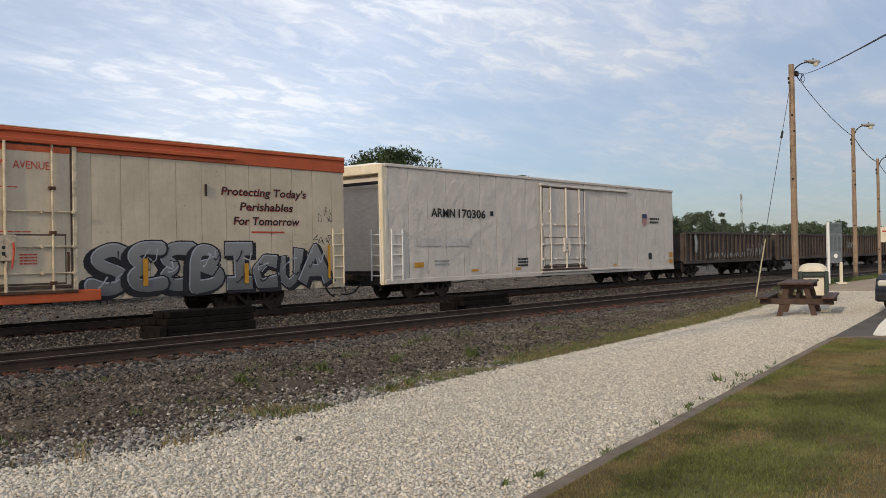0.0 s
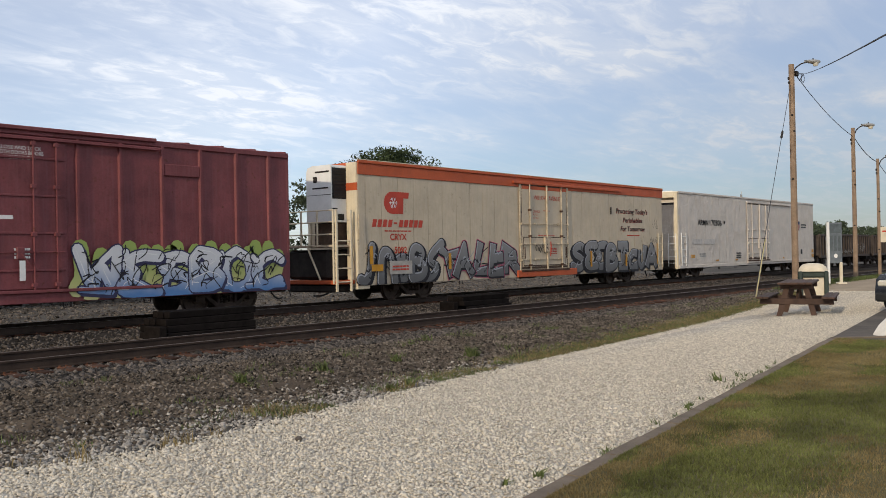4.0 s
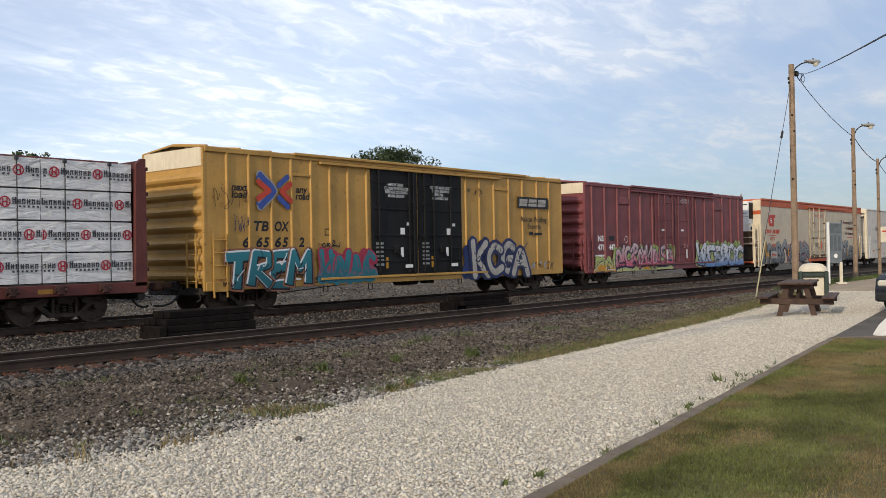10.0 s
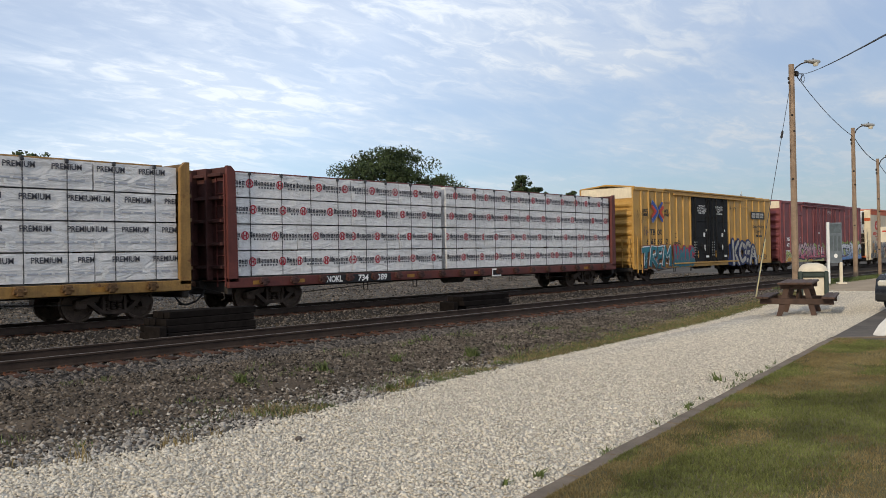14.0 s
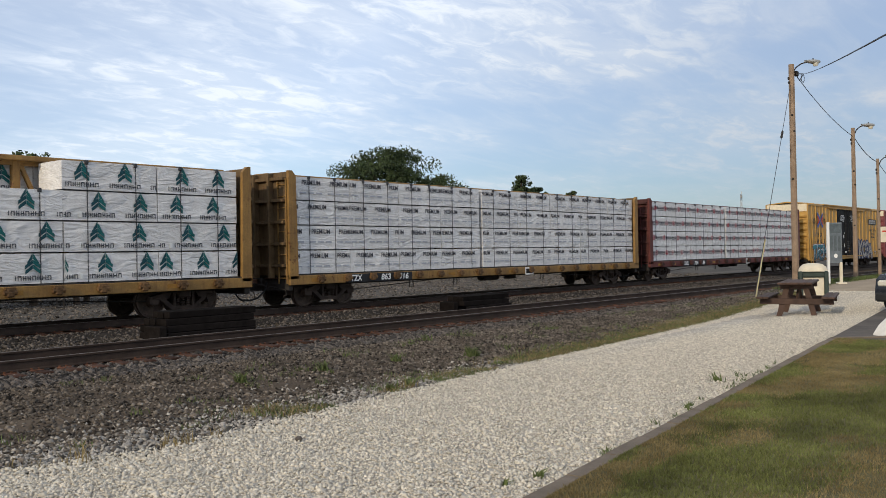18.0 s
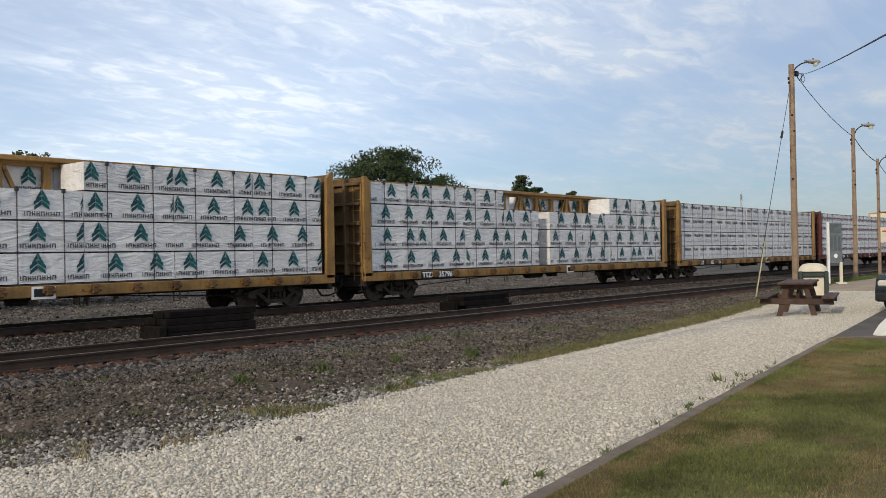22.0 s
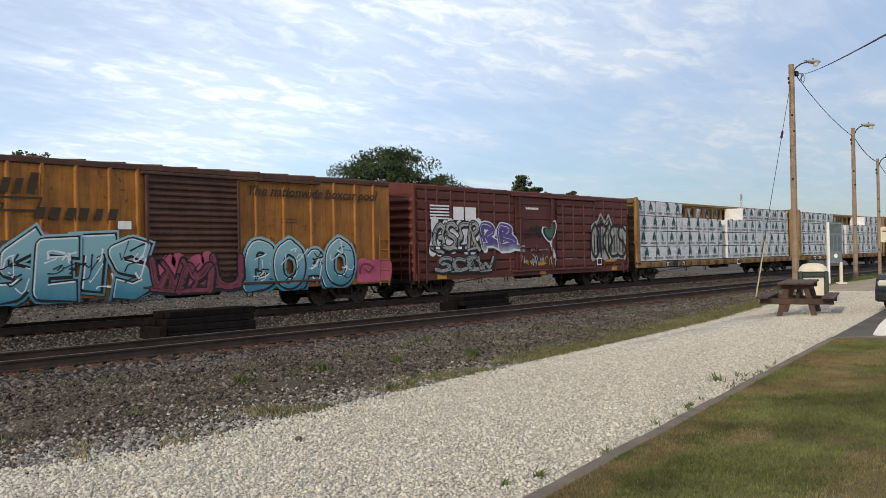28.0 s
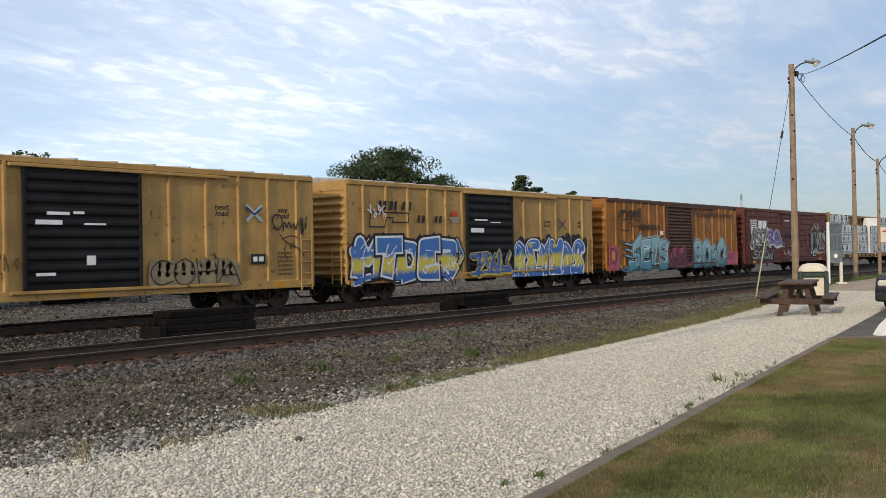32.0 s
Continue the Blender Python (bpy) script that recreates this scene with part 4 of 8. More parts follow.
LETTERS = {
    "hook": [[(0, .12), (.25, .05), (.5, .3), (.58, 1.05)]],
    "arch": [[(.12, 0), (.2, .95), (.6, .95), (.85, .5), (.95, .0)]],
    "ball": [[(.5, .72), (.1, .55), (.1, .15), (.5, 0), (.9, .15), (.9, .55), (.5, .72)]],
    "sharp_s": [[(1.05, 1.12), (.35, .78), (.3, .52), (.85, .36), (.5, .06), (-.15, .0)]],
    "wing_t": [[(-.05, 1.0), (.5, .72), (1.1, .78)], [(.5, .72), (.8, 0)]],
    "spike_a": [[(0, .0), (.45, 1.1), (.6, .5), (1.0, 0)], [(.3, .45), (.7, .45)]],
    "spike_l": [[(.5, 1.15), (.25, .1), (1.1, .15)]],
    "spike_e": [[(.3, 1.12), (.2, .05), (1, .1)], [(.22, .6), (.95, .62)]],
    "kick_r": [[(0, 1.0), (.85, .75), (.85, .5), (.35, .5)], [(.25, .9), (.15, 0)], [(.6, .45), (1.05, 0)]],
    "slab_i": [[(.05, .95), (.95, .95)], [(.5, .95), (.5, .05)], [(.05, .05), (.95, .05)]],
    "slab_t": [[(-.05, .93), (1.0, .98)], [(.5, .93), (.38, .0)]],
    "slab_r": [[(.1, 0), (.2, .97), (.85, .95), (.85, .6), (.25, .5), (.95, 0)]],
    "slab_e": [[(1.0, .95), (.2, .95), (.1, .03), (.95, .05)], [(.18, .52), (.8, .54)]],
    "slab_m": [[(.05, 0), (.15, 1), (.5, .45), (.9, 1), (1.0, 0)]],
    "slab_d": [[(.1, .03), (.15, .97), (.75, .9), (.9, .5), (.7, .08), (.1, .03)]],
    "slab_p": [[(.1, 0), (.15, .97), (.85, .92), (.85, .55), (.2, .45)], [(.5, .45), (.95, 0)]],
    "low_c": [[(.9, .6), (.45, .7), (.1, .4), (.3, .05), (.9, .1)]],
    "loop_j": [[(.1, .75), (.15, .2), (.45, .0), (.75, .2), (.8, .95)]],
}


def brush(s, pts, width, y, flare, round_ends, grow=0.0):
    """A stroke that narrows in its middle and flares to cut-off ends."""
    n = len(pts)
    way = [0.0]
    for a, b in zip(pts, pts[1:]):
        way.append(way[-1] + math.hypot(b[0] - a[0], b[1] - a[1]))
    r = [(width * (1 - flare * 0.35 + flare * abs(2 * d / way[-1] - 1) ** 1.5) + grow) / 2 for d in way]
    for i, (a, b) in enumerate(zip(pts, pts[1:])):
        dx, dz = b[0] - a[0], b[1] - a[1]
        d = math.hypot(dx, dz) or 1e-6
        ux, uz = dx / d, dz / d
        ea, eb = (grow / 2 if i == 0 else 0.0), (grow / 2 if i == n - 2 else 0.0)
        s.add([(a[0] - ux * ea + uz * r[i], y, a[1] - uz * ea - ux * r[i]), (b[0] + ux * eb + uz * r[i + 1], y, b[1] + uz * eb - ux * r[i + 1]),
               (b[0] + ux * eb - uz * r[i + 1], y, b[1] + uz * eb + ux * r[i + 1]), (a[0] - ux * ea - uz * r[i], y, a[1] - uz * ea + ux * r[i])], [(0, 1, 2, 3)])
        y -= 0.00006
    for i, p in enumerate(pts):
        if round_ends or 0 < i < n - 1:
            s.add([(p[0] + r[i] * math.cos(2 * math.pi * k / 9), y, p[1] + r[i] * math.sin(2 * math.pi * k / 9)) for k in range(9)], [tuple(range(9))])
            y -= 0.00006


def mural(car, x0, x1, z0, z1, names, fill, edge, fat, line, y, label, shine=None, rim=None, rim_w=0.14, shade=None, block=False, lean=0.0, floor=0.6, gloss=0.03, ink=4):
    """Sprayed letters drawn one by one: cast shade, rim, outline, bright inner line, fill and inked details."""
    w, h = (x1 - x0) / len(names), z1 - z0
    rng = random.Random(int(x0 * 100) + len(names))
    flare = 0.55 if block else 0.25
    for i, name in enumerate(names):
        yy = y - 0.026 * (i % 2)
        layers = [Shape() for _ in range(5)]
        tilt, up = lean + rng.uniform(-0.07, 0.07), rng.uniform(-0.04, 0.04) * h
        for route in (LETTERS.get(name) or GLYPHS[name]):
            yy -= 0.0013
            pts = [(x0 + w * (i - 0.03 + 1.08 * a + tilt * (b - 0.5)) + rng.uniform(-0.03, 0.03), z0 + up + fat * 0.45 + (h - fat * 0.9) * b + rng.uniform(-0.03, 0.03)) for a, b in route]
            pts = rounded(pts, 0 if block else 2)
            if shade:
                brush(layers[0], [(a + shade[0], b + shade[1]) for a, b in pts], fat, yy, flare, not block, line)
            if rim:
                brush(layers[1], pts, fat, yy - 0.004, flare, not block, line + rim_w)
            brush(layers[2], pts, fat, yy - 0.009, flare, not block, line)
            if shine:
                brush(layers[3], [(a - gloss, b + gloss) for a, b in pts], fat - 0.02, yy - 0.014, flare, not block)
            brush(layers[4], pts, fat - (0.05 if shine else 0.0), yy - 0.019, flare, not block)
        for sh in layers:
            sh.v = [(a, b, max(c, floor)) for a, b, c in sh.v]
        o = part("graffiti_letter", layers[2], edge, car, label)
        for nm, sh, m in (("graffiti_shade", layers[0], black_edge), ("graffiti_rim", layers[1], rim), ("graffiti_highlight", layers[3], shine), ("graffiti_fill", layers[4], fill)):
            if sh.f:
                part(nm, sh, m, o)
        # cracks, arrows and glints drawn over the fill
        for k in range(ink):
            t = Shape()
            a, b = x0 + w * (i + rng.uniform(0.1, 0.8)), z0 + h * rng.uniform(0.15, 0.8)
            q = [(a, b), (a + w * rng.uniform(-0.05, 0.3), b + h * rng.uniform(-0.16, 0.16)), (a + w * rng.uniform(0.1, 0.45), b + h * rng.uniform(-0.05, 0.28))]
            brush(t, rounded(q, 1), rng.uniform(0.025, 0.05), yy - 0.024, 0.5, False)
            t.v = [(u, v, max(c, floor)) for u, v, c in t.v]
            part("graffiti_ink", t, edge if k % 2 == 0 or not shine else shine, o)


def slanted(name, car, spans, z0, z1, material, y, label="", lean=0.25):
    """Plain leaning bars, one for each letter of a mark."""
    for a, b in spans:
        k = lean * (z1 - z0)
        part(name, Shape().extrude_xz([(a, z0), (b, z0), (b + k, z1), (a + k, z1)], y - 0.001, y + 0.003), material, car, label)


def scribble(car, x0, z0, w, h, material, seed, width=0.03, n=3, y=SIDE - 0.005):
    """A thin scrawled tag."""
    rng = random.Random(seed)
    for k in range(n):
        s = Shape()
        c = x0 + w * k / n
        pts = [(c + rng.uniform(0, w / n * 1.1), z0 + h * rng.random()) for _ in range(6)]
        stroke(s, rounded(pts, 2), width, y - 0.001 * k, 6)
        part("tag", s, material, car, "thin scrawled paint tag")


def small_print(car, x0, z0, w, h, rows, material, seed, y=SIDE - 0.006):
    """Blocks of stencilled data too small to read."""
    rng, r = random.Random(seed), []
    for i in range(rows):
        z = z0 + h * (rows - 1 - i) / rows
        x = x0
        while x < x0 + w * 0.95:
            d = min(rng.uniform(0.12, 0.3) * w, x0 + w - x)
            r.append((x, x + d * 0.85, z, z + h / rows * 0.55))
            x += d
    return bars("stencil", car, r, material, y)


# boxcars


def box_body(car, length, z_sill, z_eave, body, roof_m, peak=0.16, chord=None):
    """Hollow body: two sides, floor, roof with ribs."""
    near = Shape().box(0, length, SIDE, SIDE + 0.06, z_sill + 0.25, z_eave - 0.10)
    part("side_wall", near, body, car)
    part("side_wall", Shape().box(0, length, 1.525, 1.585, z_sill, z_eave - 0.10), body, car)
    part("floor", Shape().box(0.06, length - 0.06, -1.5, 1.5, 1.0, 1.1), steel_dark, car)
    r = Shape().extrude_yz([(-1.60, z_eave - 0.02), (1.60, z_eave - 0.02), (1.60, z_eave), (0, z_eave + peak), (-1.60, z_eave)], -0.03, length + 0.03)
    n = int(length / 1.15)
    for i in range(n + 1):
        x = 0.1 + (length - 0.2) * i / n
        r.extrude_yz([(-1.60, z_eave), (0, z_eave + peak), (1.60, z_eave), (1.60, z_eave + 0.035), (0, z_eave + peak + 0.035), (-1.60, z_eave + 0.035)], x - 0.045, x + 0.045)
    part("roof", r, roof_m, car)
    part("top_chord", Shape().box(0, length, SIDE - 0.055, SIDE + 0.03, z_eave - 0.17, z_eave - 0.005, 0.02), chord or body, car)
    part("side_sill", Shape().box(0, length, SIDE - 0.045, SIDE + 0.05, z_sill, z_sill + 0.26, 0.015), body, car)


def ribs_on(car, xs, z0, z1, body, d=0.07, w=0.13):
    for x in xs:
        s = Shape()
        k = [(-w / 2, 0.0), (-w / 2 + 0.028, -d), (w / 2 - 0.028, -d), (w / 2, 0.0)]
        s.v = [(x + a, SIDE + b, z) for z in (z0, z1) for a, b in k]
        s.f = [(0, 1, 5, 4), (1, 2, 6, 5), (2, 3, 7, 6), (0, 3, 2, 1), (4, 5, 6, 7)]
        part("side_rib", s, body, car)


def corrugated_end(car, x, sg, z0, z1, n, body, top=0.42, top_mat=None, depth=0.13):
    """End wall with deep horizontal corrugations, corner posts and a plain top band."""
    e = part("end_wall", Shape().box(min(x, x - sg * 0.05), max(x, x - sg * 0.05), -1.52, 1.52, z0, z1), body, car)
    zz0, zz1 = z0 + 0.15, z1 - top
    h = (zz1 - zz0) / n
    for i in range(n):
        z = zz0 + i * h
        s = Shape()
        pr = [(0.0, z + h * 0.06), (depth * 0.8, z + h * 0.26), (depth, z + h * 0.42), (depth * 0.8, z + h * 0.58), (0.0, z + h * 0.78)]
        ys = (-1.50, -1.36, 1.36, 1.50)
        for y in ys:
            q = 0.25 if abs(y) > 1.4 else 1.0
            s.v += [(x + sg * a * q, y, b) for a, b in pr]
        for j in range(3):
            for k in range(4):
                f = (j * 5 + k, (j + 1) * 5 + k, (j + 1) * 5 + k + 1, j * 5 + k + 1)
                s.f.append(f if sg > 0 else f[::-1])
        part("corrugation", s, body, e)
    part("end_top_panel", Shape().extrude_yz([(-1.56, z1 - top + 0.05), (1.56, z1 - top + 0.05), (1.56, z1 - 0.03), (0, z1 + 0.12), (-1.56, z1 - 0.03)], min(x, x + sg * 0.03), max(x, x + sg * 0.03)), top_mat or body, e, "plain band across the top of the end")
    for y in (-1.55, 1.55):
        part("corner_post", Shape().box(x - 0.05, x + 0.05, y - 0.045, y + 0.045, z0 - 0.1, z1 - 0.02, 0.012), body, car)


def plug_door(car, x0, x1, z0, z1, material, rods, trim=None, panels=4, y=SIDE):
    """A flush plug door with stiffeners, lock rods, and operating gear."""
    trim = trim or material
    d = part("door", Shape().box(x0, x1, y - 0.045, y - 0.002, z0, z1, 0.015), material, car)
    for i in range(panels):
        z = z0 + (z1 - z0) * (i + 0.5) / panels
        part("door_stiffener", Shape().box(x0 + 0.06, x1 - 0.06, y - 0.075, y - 0.046, z - 0.03, z + 0.03, 0.01), material, d)
    for x in rods:
        s = Shape().cyl((x, y - 0.10, z0 - 0.08), (x, y - 0.10, z1 + 0.05), 0.026, 8)
        for z in (z0 + 0.1, (z0 + z1) / 2 - 0.5, (z0 + z1) / 2 + 0.7, z1 - 0.1):
            s.box(x - 0.07, x + 0.07, y - 0.13, y - 0.046, z - 0.05, z + 0.05, 0.01)
        part("lock_rod", s, trim, d)
    xm = (x0 + x1) / 2
    g = Shape().box(xm - 0.10, xm + 0.10, y - 0.13, y - 0.046, z0 + 0.75, z0 + 1.05, 0.02)
    g.tube([(xm, y - 0.14, z0 + 0.9), (xm + 0.2, y - 0.15, z0 + 0.62)], 0.018)
    g.tube([(x0 + 0.1, y - 0.11, z0 + 0.92), (x1 - 0.1, y - 0.11, z0 + 0.92)], 0.018)
    part("door_gear", g, trim, d)
    return d


def corrugated_door(car, x0, x1, z0, z1, material, n=12, y=SIDE):
    d = part("door", Shape().box(x0, x1, y - 0.05, y - 0.002, z0, z1, 0.01), material, car)
    h = (z1 - z0 - 0.2) / n
    for i in range(n):
        z = z0 + 0.1 + i * h
        s = Shape().extrude_yz([(y - 0.051, z + h * 0.12), (y - 0.105, z + h * 0.38), (y - 0.105, z + h * 0.62), (y - 0.051, z + h * 0.88)][::-1], x0 + 0.08, x1 - 0.08)
        part("door_ridge", s, material, d)
    for x in (x0 + 0.03, x1 - 0.03):
        part("door_post", Shape().box(x - 0.045, x + 0.045, y - 0.12, y - 0.046, z0, z1, 0.012), material, d)
    return d


def door_tracks(car, x0, x1, z0, z1, material):
    part("door_track", Shape().box(x0, x1, SIDE - 0.14, SIDE - 0.05, z1 - 0.02, z1 + 0.07, 0.015), material, car)
    part("door_track", Shape().box(x0, x1, SIDE - 0.13, SIDE - 0.05, z0 - 0.10, z0 - 0.02, 0.012), material, car)

silver_paint = spray("silver_spray", (0.105, 0.105, 0.107), (0.235, 0.23, 0.228), 0.7, 2.0)
silver_lines = paint("silver_lines", (0.36, 0.37, 0.40), 0.55, var=0.2)

navy_edge = paint("navy_spray", (0.04, 0.04, 0.09), 0.55, var=0.2)
pink_paint = spray("pink_spray", (0.52, 0.10, 0.16), (0.55, 0.38, 0.38), 1.0, 1.7)
lime_paint = spray("lime_spray", (0.50, 0.48, 0.22), (0.30, 0.38, 0.10), 0.7, 1.7)
gold_lime = spray("lime_orange_spray", (0.50, 0.25, 0.06), (0.45, 0.45, 0.15), 0.7, 1.2)
ice_paint = spray("ice_blue_spray", (0.09, 0.20, 0.42), (0.62, 0.62, 0.64), 0.7, 1.6)
teal_paint = spray("teal_spray", (0.016, 0.09, 0.115), (0.03, 0.18, 0.22), 0.6, 1.8)
magenta_paint = spray("crimson_spray", (0.03, 0.15, 0.20), (0.33, 0.035, 0.07), 1.0, 1.3)
aqua_paint = spray("aqua_spray", (0.05, 0.19, 0.26), (0.25, 0.43, 0.46), 0.7, 1.9)
band_paint = spray("blue_yellow_spray", (0.03, 0.09, 0.38), (0.68, 0.52, 0.06), 1.1, 1.5)
band2_paint = spray("yellow_blue_spray", (0.62, 0.48, 0.05), (0.04, 0.12, 0.42), 1.2, 1.8)
blue_spray = paint("blue_spray", (0.045, 0.12, 0.36), 0.55, var=0.3, scale=3)
gold_spray = paint("gold_spray", (0.55, 0.42, 0.06), 0.55, var=0.3, scale=3)
cloud_grey = paint("grey_spray", (0.33, 0.33, 0.31), 0.6, var=0.3, scale=3)
rose_paint = paint("rose_spray", (0.45, 0.09, 0.16), 0.6, var=0.3, scale=2)
white_spray = paint("white_spray", (0.72, 0.72, 0.72), 0.55, var=0.15)
dark_rose = paint("dark_rose_spray", (0.21, 0.05, 0.07), 0.6, var=0.4, scale=3)
haze_red = paint("red_haze", (0.30, 0.13, 0.07), 0.6, var=0.3, scale=2)
deep_blue = paint("deep_blue_spray", (0.02, 0.035, 0.13), 0.55, var=0.3, scale=3)
pale_paint = paint("pale_cream_spray", (0.42, 0.39, 0.345), 0.55, var=0.25, scale=3)
bands_blue = banded("blue_yellow_bands", ((0.5, (0.05, 0.13, 0.40)), (0.95, (0.05, 0.13, 0.40)), (1.15, (0.58, 0.47, 0.07)), (1.5, (0.58, 0.47, 0.07)), (1.68, (0.06, 0.16, 0.42))))
violet_spray = spray("violet_spray", (0.50, 0.50, 0.46), (0.10, 0.065, 0.23), 1.7, 2.1)
smoke_spray = paint("pale_blue_spray", (0.40, 0.46, 0.52), 0.55, var=0.25, scale=3)


def side_sheets(car, xs, z0, z1, material, dent, seed, name="side_panel"):
    """A side of separate sheets with narrow joints; each sheet is slightly dented."""
    rng = random.Random(seed)
    for a, b in zip(xs, xs[1:]):
        s, nx, nz = Shape(), 9, 27
        off = rng.uniform(0, 50)
        for j in range(nz):
            for i in range(nx):
                x, z = a + 0.012 + (b - a - 0.024) * i / (nx - 1), z0 + (z1 - z0) * j / (nz - 1)
                e = min(i, nx - 1 - i, 2) / 2 * min(j, nz - 1 - j, 1)
                bulge = 0.6 * noise.noise(Vector((x * 1.3 + off, 0, z * 1.1))) + 0.7 * noise.noise(Vector((x * 2.3 + off, 9, z * 1.9 + x)))
                s.v.append((x, SIDE - 0.018 - e * max(min(dent * (0.1 + bulge), 0.022), -0.014), z))
        s.f = [(j * nx + i, j * nx + i + 1, (j + 1) * nx + i + 1, (j + 1) * nx + i) for j in range(nz - 1) for i in range(nx - 1)]
        k = len(s.v)
        s.add([(a + 0.012, SIDE, z0), (a + 0.012, SIDE, z1), (b - 0.012, SIDE, z0), (b - 0.012, SIDE, z1)], [])
        s.f += [(k, 0, (nz - 1) * nx, k + 1), (nx - 1, k + 2, k + 3, nz * nx - 1), (k + 1, (nz - 1) * nx, nz * nx - 1, k + 3), (k, k + 2, nx - 1, 0)]
        part(name, s, material, car, smooth=True)


def reefer_shell(car, L, z_sill, z_eave, side_m, roof_m, seams, dent, seed, recess=0.0):
    part("side_wall", Shape().box(0, L, SIDE + 0.001, SIDE + 0.08, z_sill, z_eave - 0.05), side_m, car)
    part("side_wall", Shape().box(recess, L, 1.50, 1.585, z_sill, z_eave - 0.05), side_m, car)
    part("end_wall", Shape().box(L - 0.10, L, -1.5, 1.5, z_sill, z_eave), side_m, car)
    part("roof", Shape().extrude_yz([(-1.60, z_eave - 0.06), (1.60, z_eave - 0.06), (1.60, z_eave - 0.02), (1.2, z_eave + 0.05), (-1.2, z_eave + 0.05), (-1.60, z_eave - 0.02)], recess, L), roof_m, car)
    part("floor", Shape().box(0.1, L - 0.1, -1.48, 1.48, 0.95, 1.1), steel_dark, car)
    side_sheets(car, seams, z_sill + 0.02, z_eave - 0.06, side_m, dent, seed)


def freezer_door(car, x0, x1, z0, z1, material, trim, band=None, hardware=None, grip=None):
    """Wide insulated plug door in a raised frame, with lock rods, cross bars and a recessed lower panel."""
    y, w, h = SIDE - 0.03, x1 - x0, z1 - z0
    for x in (x0, x1):
        part("door_frame_post", Shape().box(x - 0.065, x + 0.065, y - 0.06, y, z0 - 0.15, z1 + 0.1, 0.02), trim, car)
    part("door_gasket", Shape().box(x0 + 0.07, x1 - 0.07, y - 0.045, y + 0.004, z0 - 0.07, z1 + 0.06, 0.01), gasket_mat, car, "dark grimy gasket round the door")
    d = part("door", Shape().box(x0 + 0.10, x1 - 0.12, y - 0.055, y + 0.005, z0, z1, 0.02), material, car)
    if band:
        part("door_band", Shape().box(x0 + 0.11, x1 - 0.13, y - 0.062, y - 0.0555, z1 - 0.16, z1 - 0.01), band, d)
    # lower panel between dark seams, with two grip slots
    a, b, c0, c1 = x0 + 0.17, x1 - 0.26, z0 + 0.03, z0 + 0.37 * h
    part("panel_seam", Shape().box(a, b, y - 0.061, y - 0.0555, c0, c1), gasket_mat, d, "dark grimy seam round the lower panel")
    part("door_panel", Shape().box(a + 0.035, b - 0.035, y - 0.072, y - 0.0615, c0 + 0.045, c1 - 0.04, 0.006), material, d)
    for x in (x0 + 0.07 * w, x0 + 0.945 * w):
        part("grip_slot", Shape().box(x - 0.035, x + 0.035, y - 0.075, y - 0.0725, z0 + 0.10 * h, z0 + 0.24 * h), hardware or steel_rust, d)
    part("roller_plate", Shape().box(x0 - 0.03, x1 + 0.03, y - 0.12, y - 0.03, z0 - 0.20, z0 - 0.12, 0.012), steel_rust, d)
    for u, r in ((0.17, 0.03), (0.52, 0.042), (0.835, 0.03)):
        x = x0 + u * w
        rod = part("lock_rod", Shape().cyl((x, y - 0.11, z0 - 0.12), (x, y - 0.11, z1 + 0.05), r, 8), trim, d)
        for v in (0.02, 0.38, 0.70):
            if u != 0.52:
                part("rod_bracket", Shape().box(x - 0.085, x + 0.085, y - 0.145, y - 0.05, z0 + v * h - 0.045, z0 + v * h + 0.045, 0.012), hardware or steel_rust, rod)
    for v, r in ((0.53, 0.02), (0.28, 0.026), (0.09, 0.02)):
        z = z0 + v * h
        part("lock_bar", Shape().cyl((x0 - 0.04, y - 0.105, z), (x1 + 0.02, y - 0.105, z), r, 6), trim, d)
        for u in (0.0, 0.27, 0.52, 0.76, 0.98):
            part("bar_clip", Shape().box(x0 + u * w - 0.03, x0 + u * w + 0.03, y - 0.135, y - 0.05, z - 0.05, z + 0.045, 0.01), trim, d)
    # lock box with its red handle
    g = part("lock_box", Shape().box(x0 + 0.455 * w, x0 + 0.585 * w, y - 0.165, y - 0.05, z0 + 0.18 * h, z0 + 0.365 * h, 0.02), trim, d)
    part("handle", Shape().tube([(x0 + 0.56 * w, y - 0.185, z0 + 0.31 * h), (x0 + 0.565 * w, y - 0.19, z0 + 0.25 * h), (x0 + 0.55 * w, y - 0.19, z0 + 0.13 * h)], 0.022), grip or red_ink, g)
    bars("lock_mark", g, [(x0 + 0.49 * w, x0 + 0.512 * w, z0 + 0.22 * h, z0 + 0.245 * h), (x0 + 0.49 * w, x0 + 0.512 * w, z0 + 0.265 * h, z0 + 0.285 * h)], black_ink, y - 0.168)
    return d


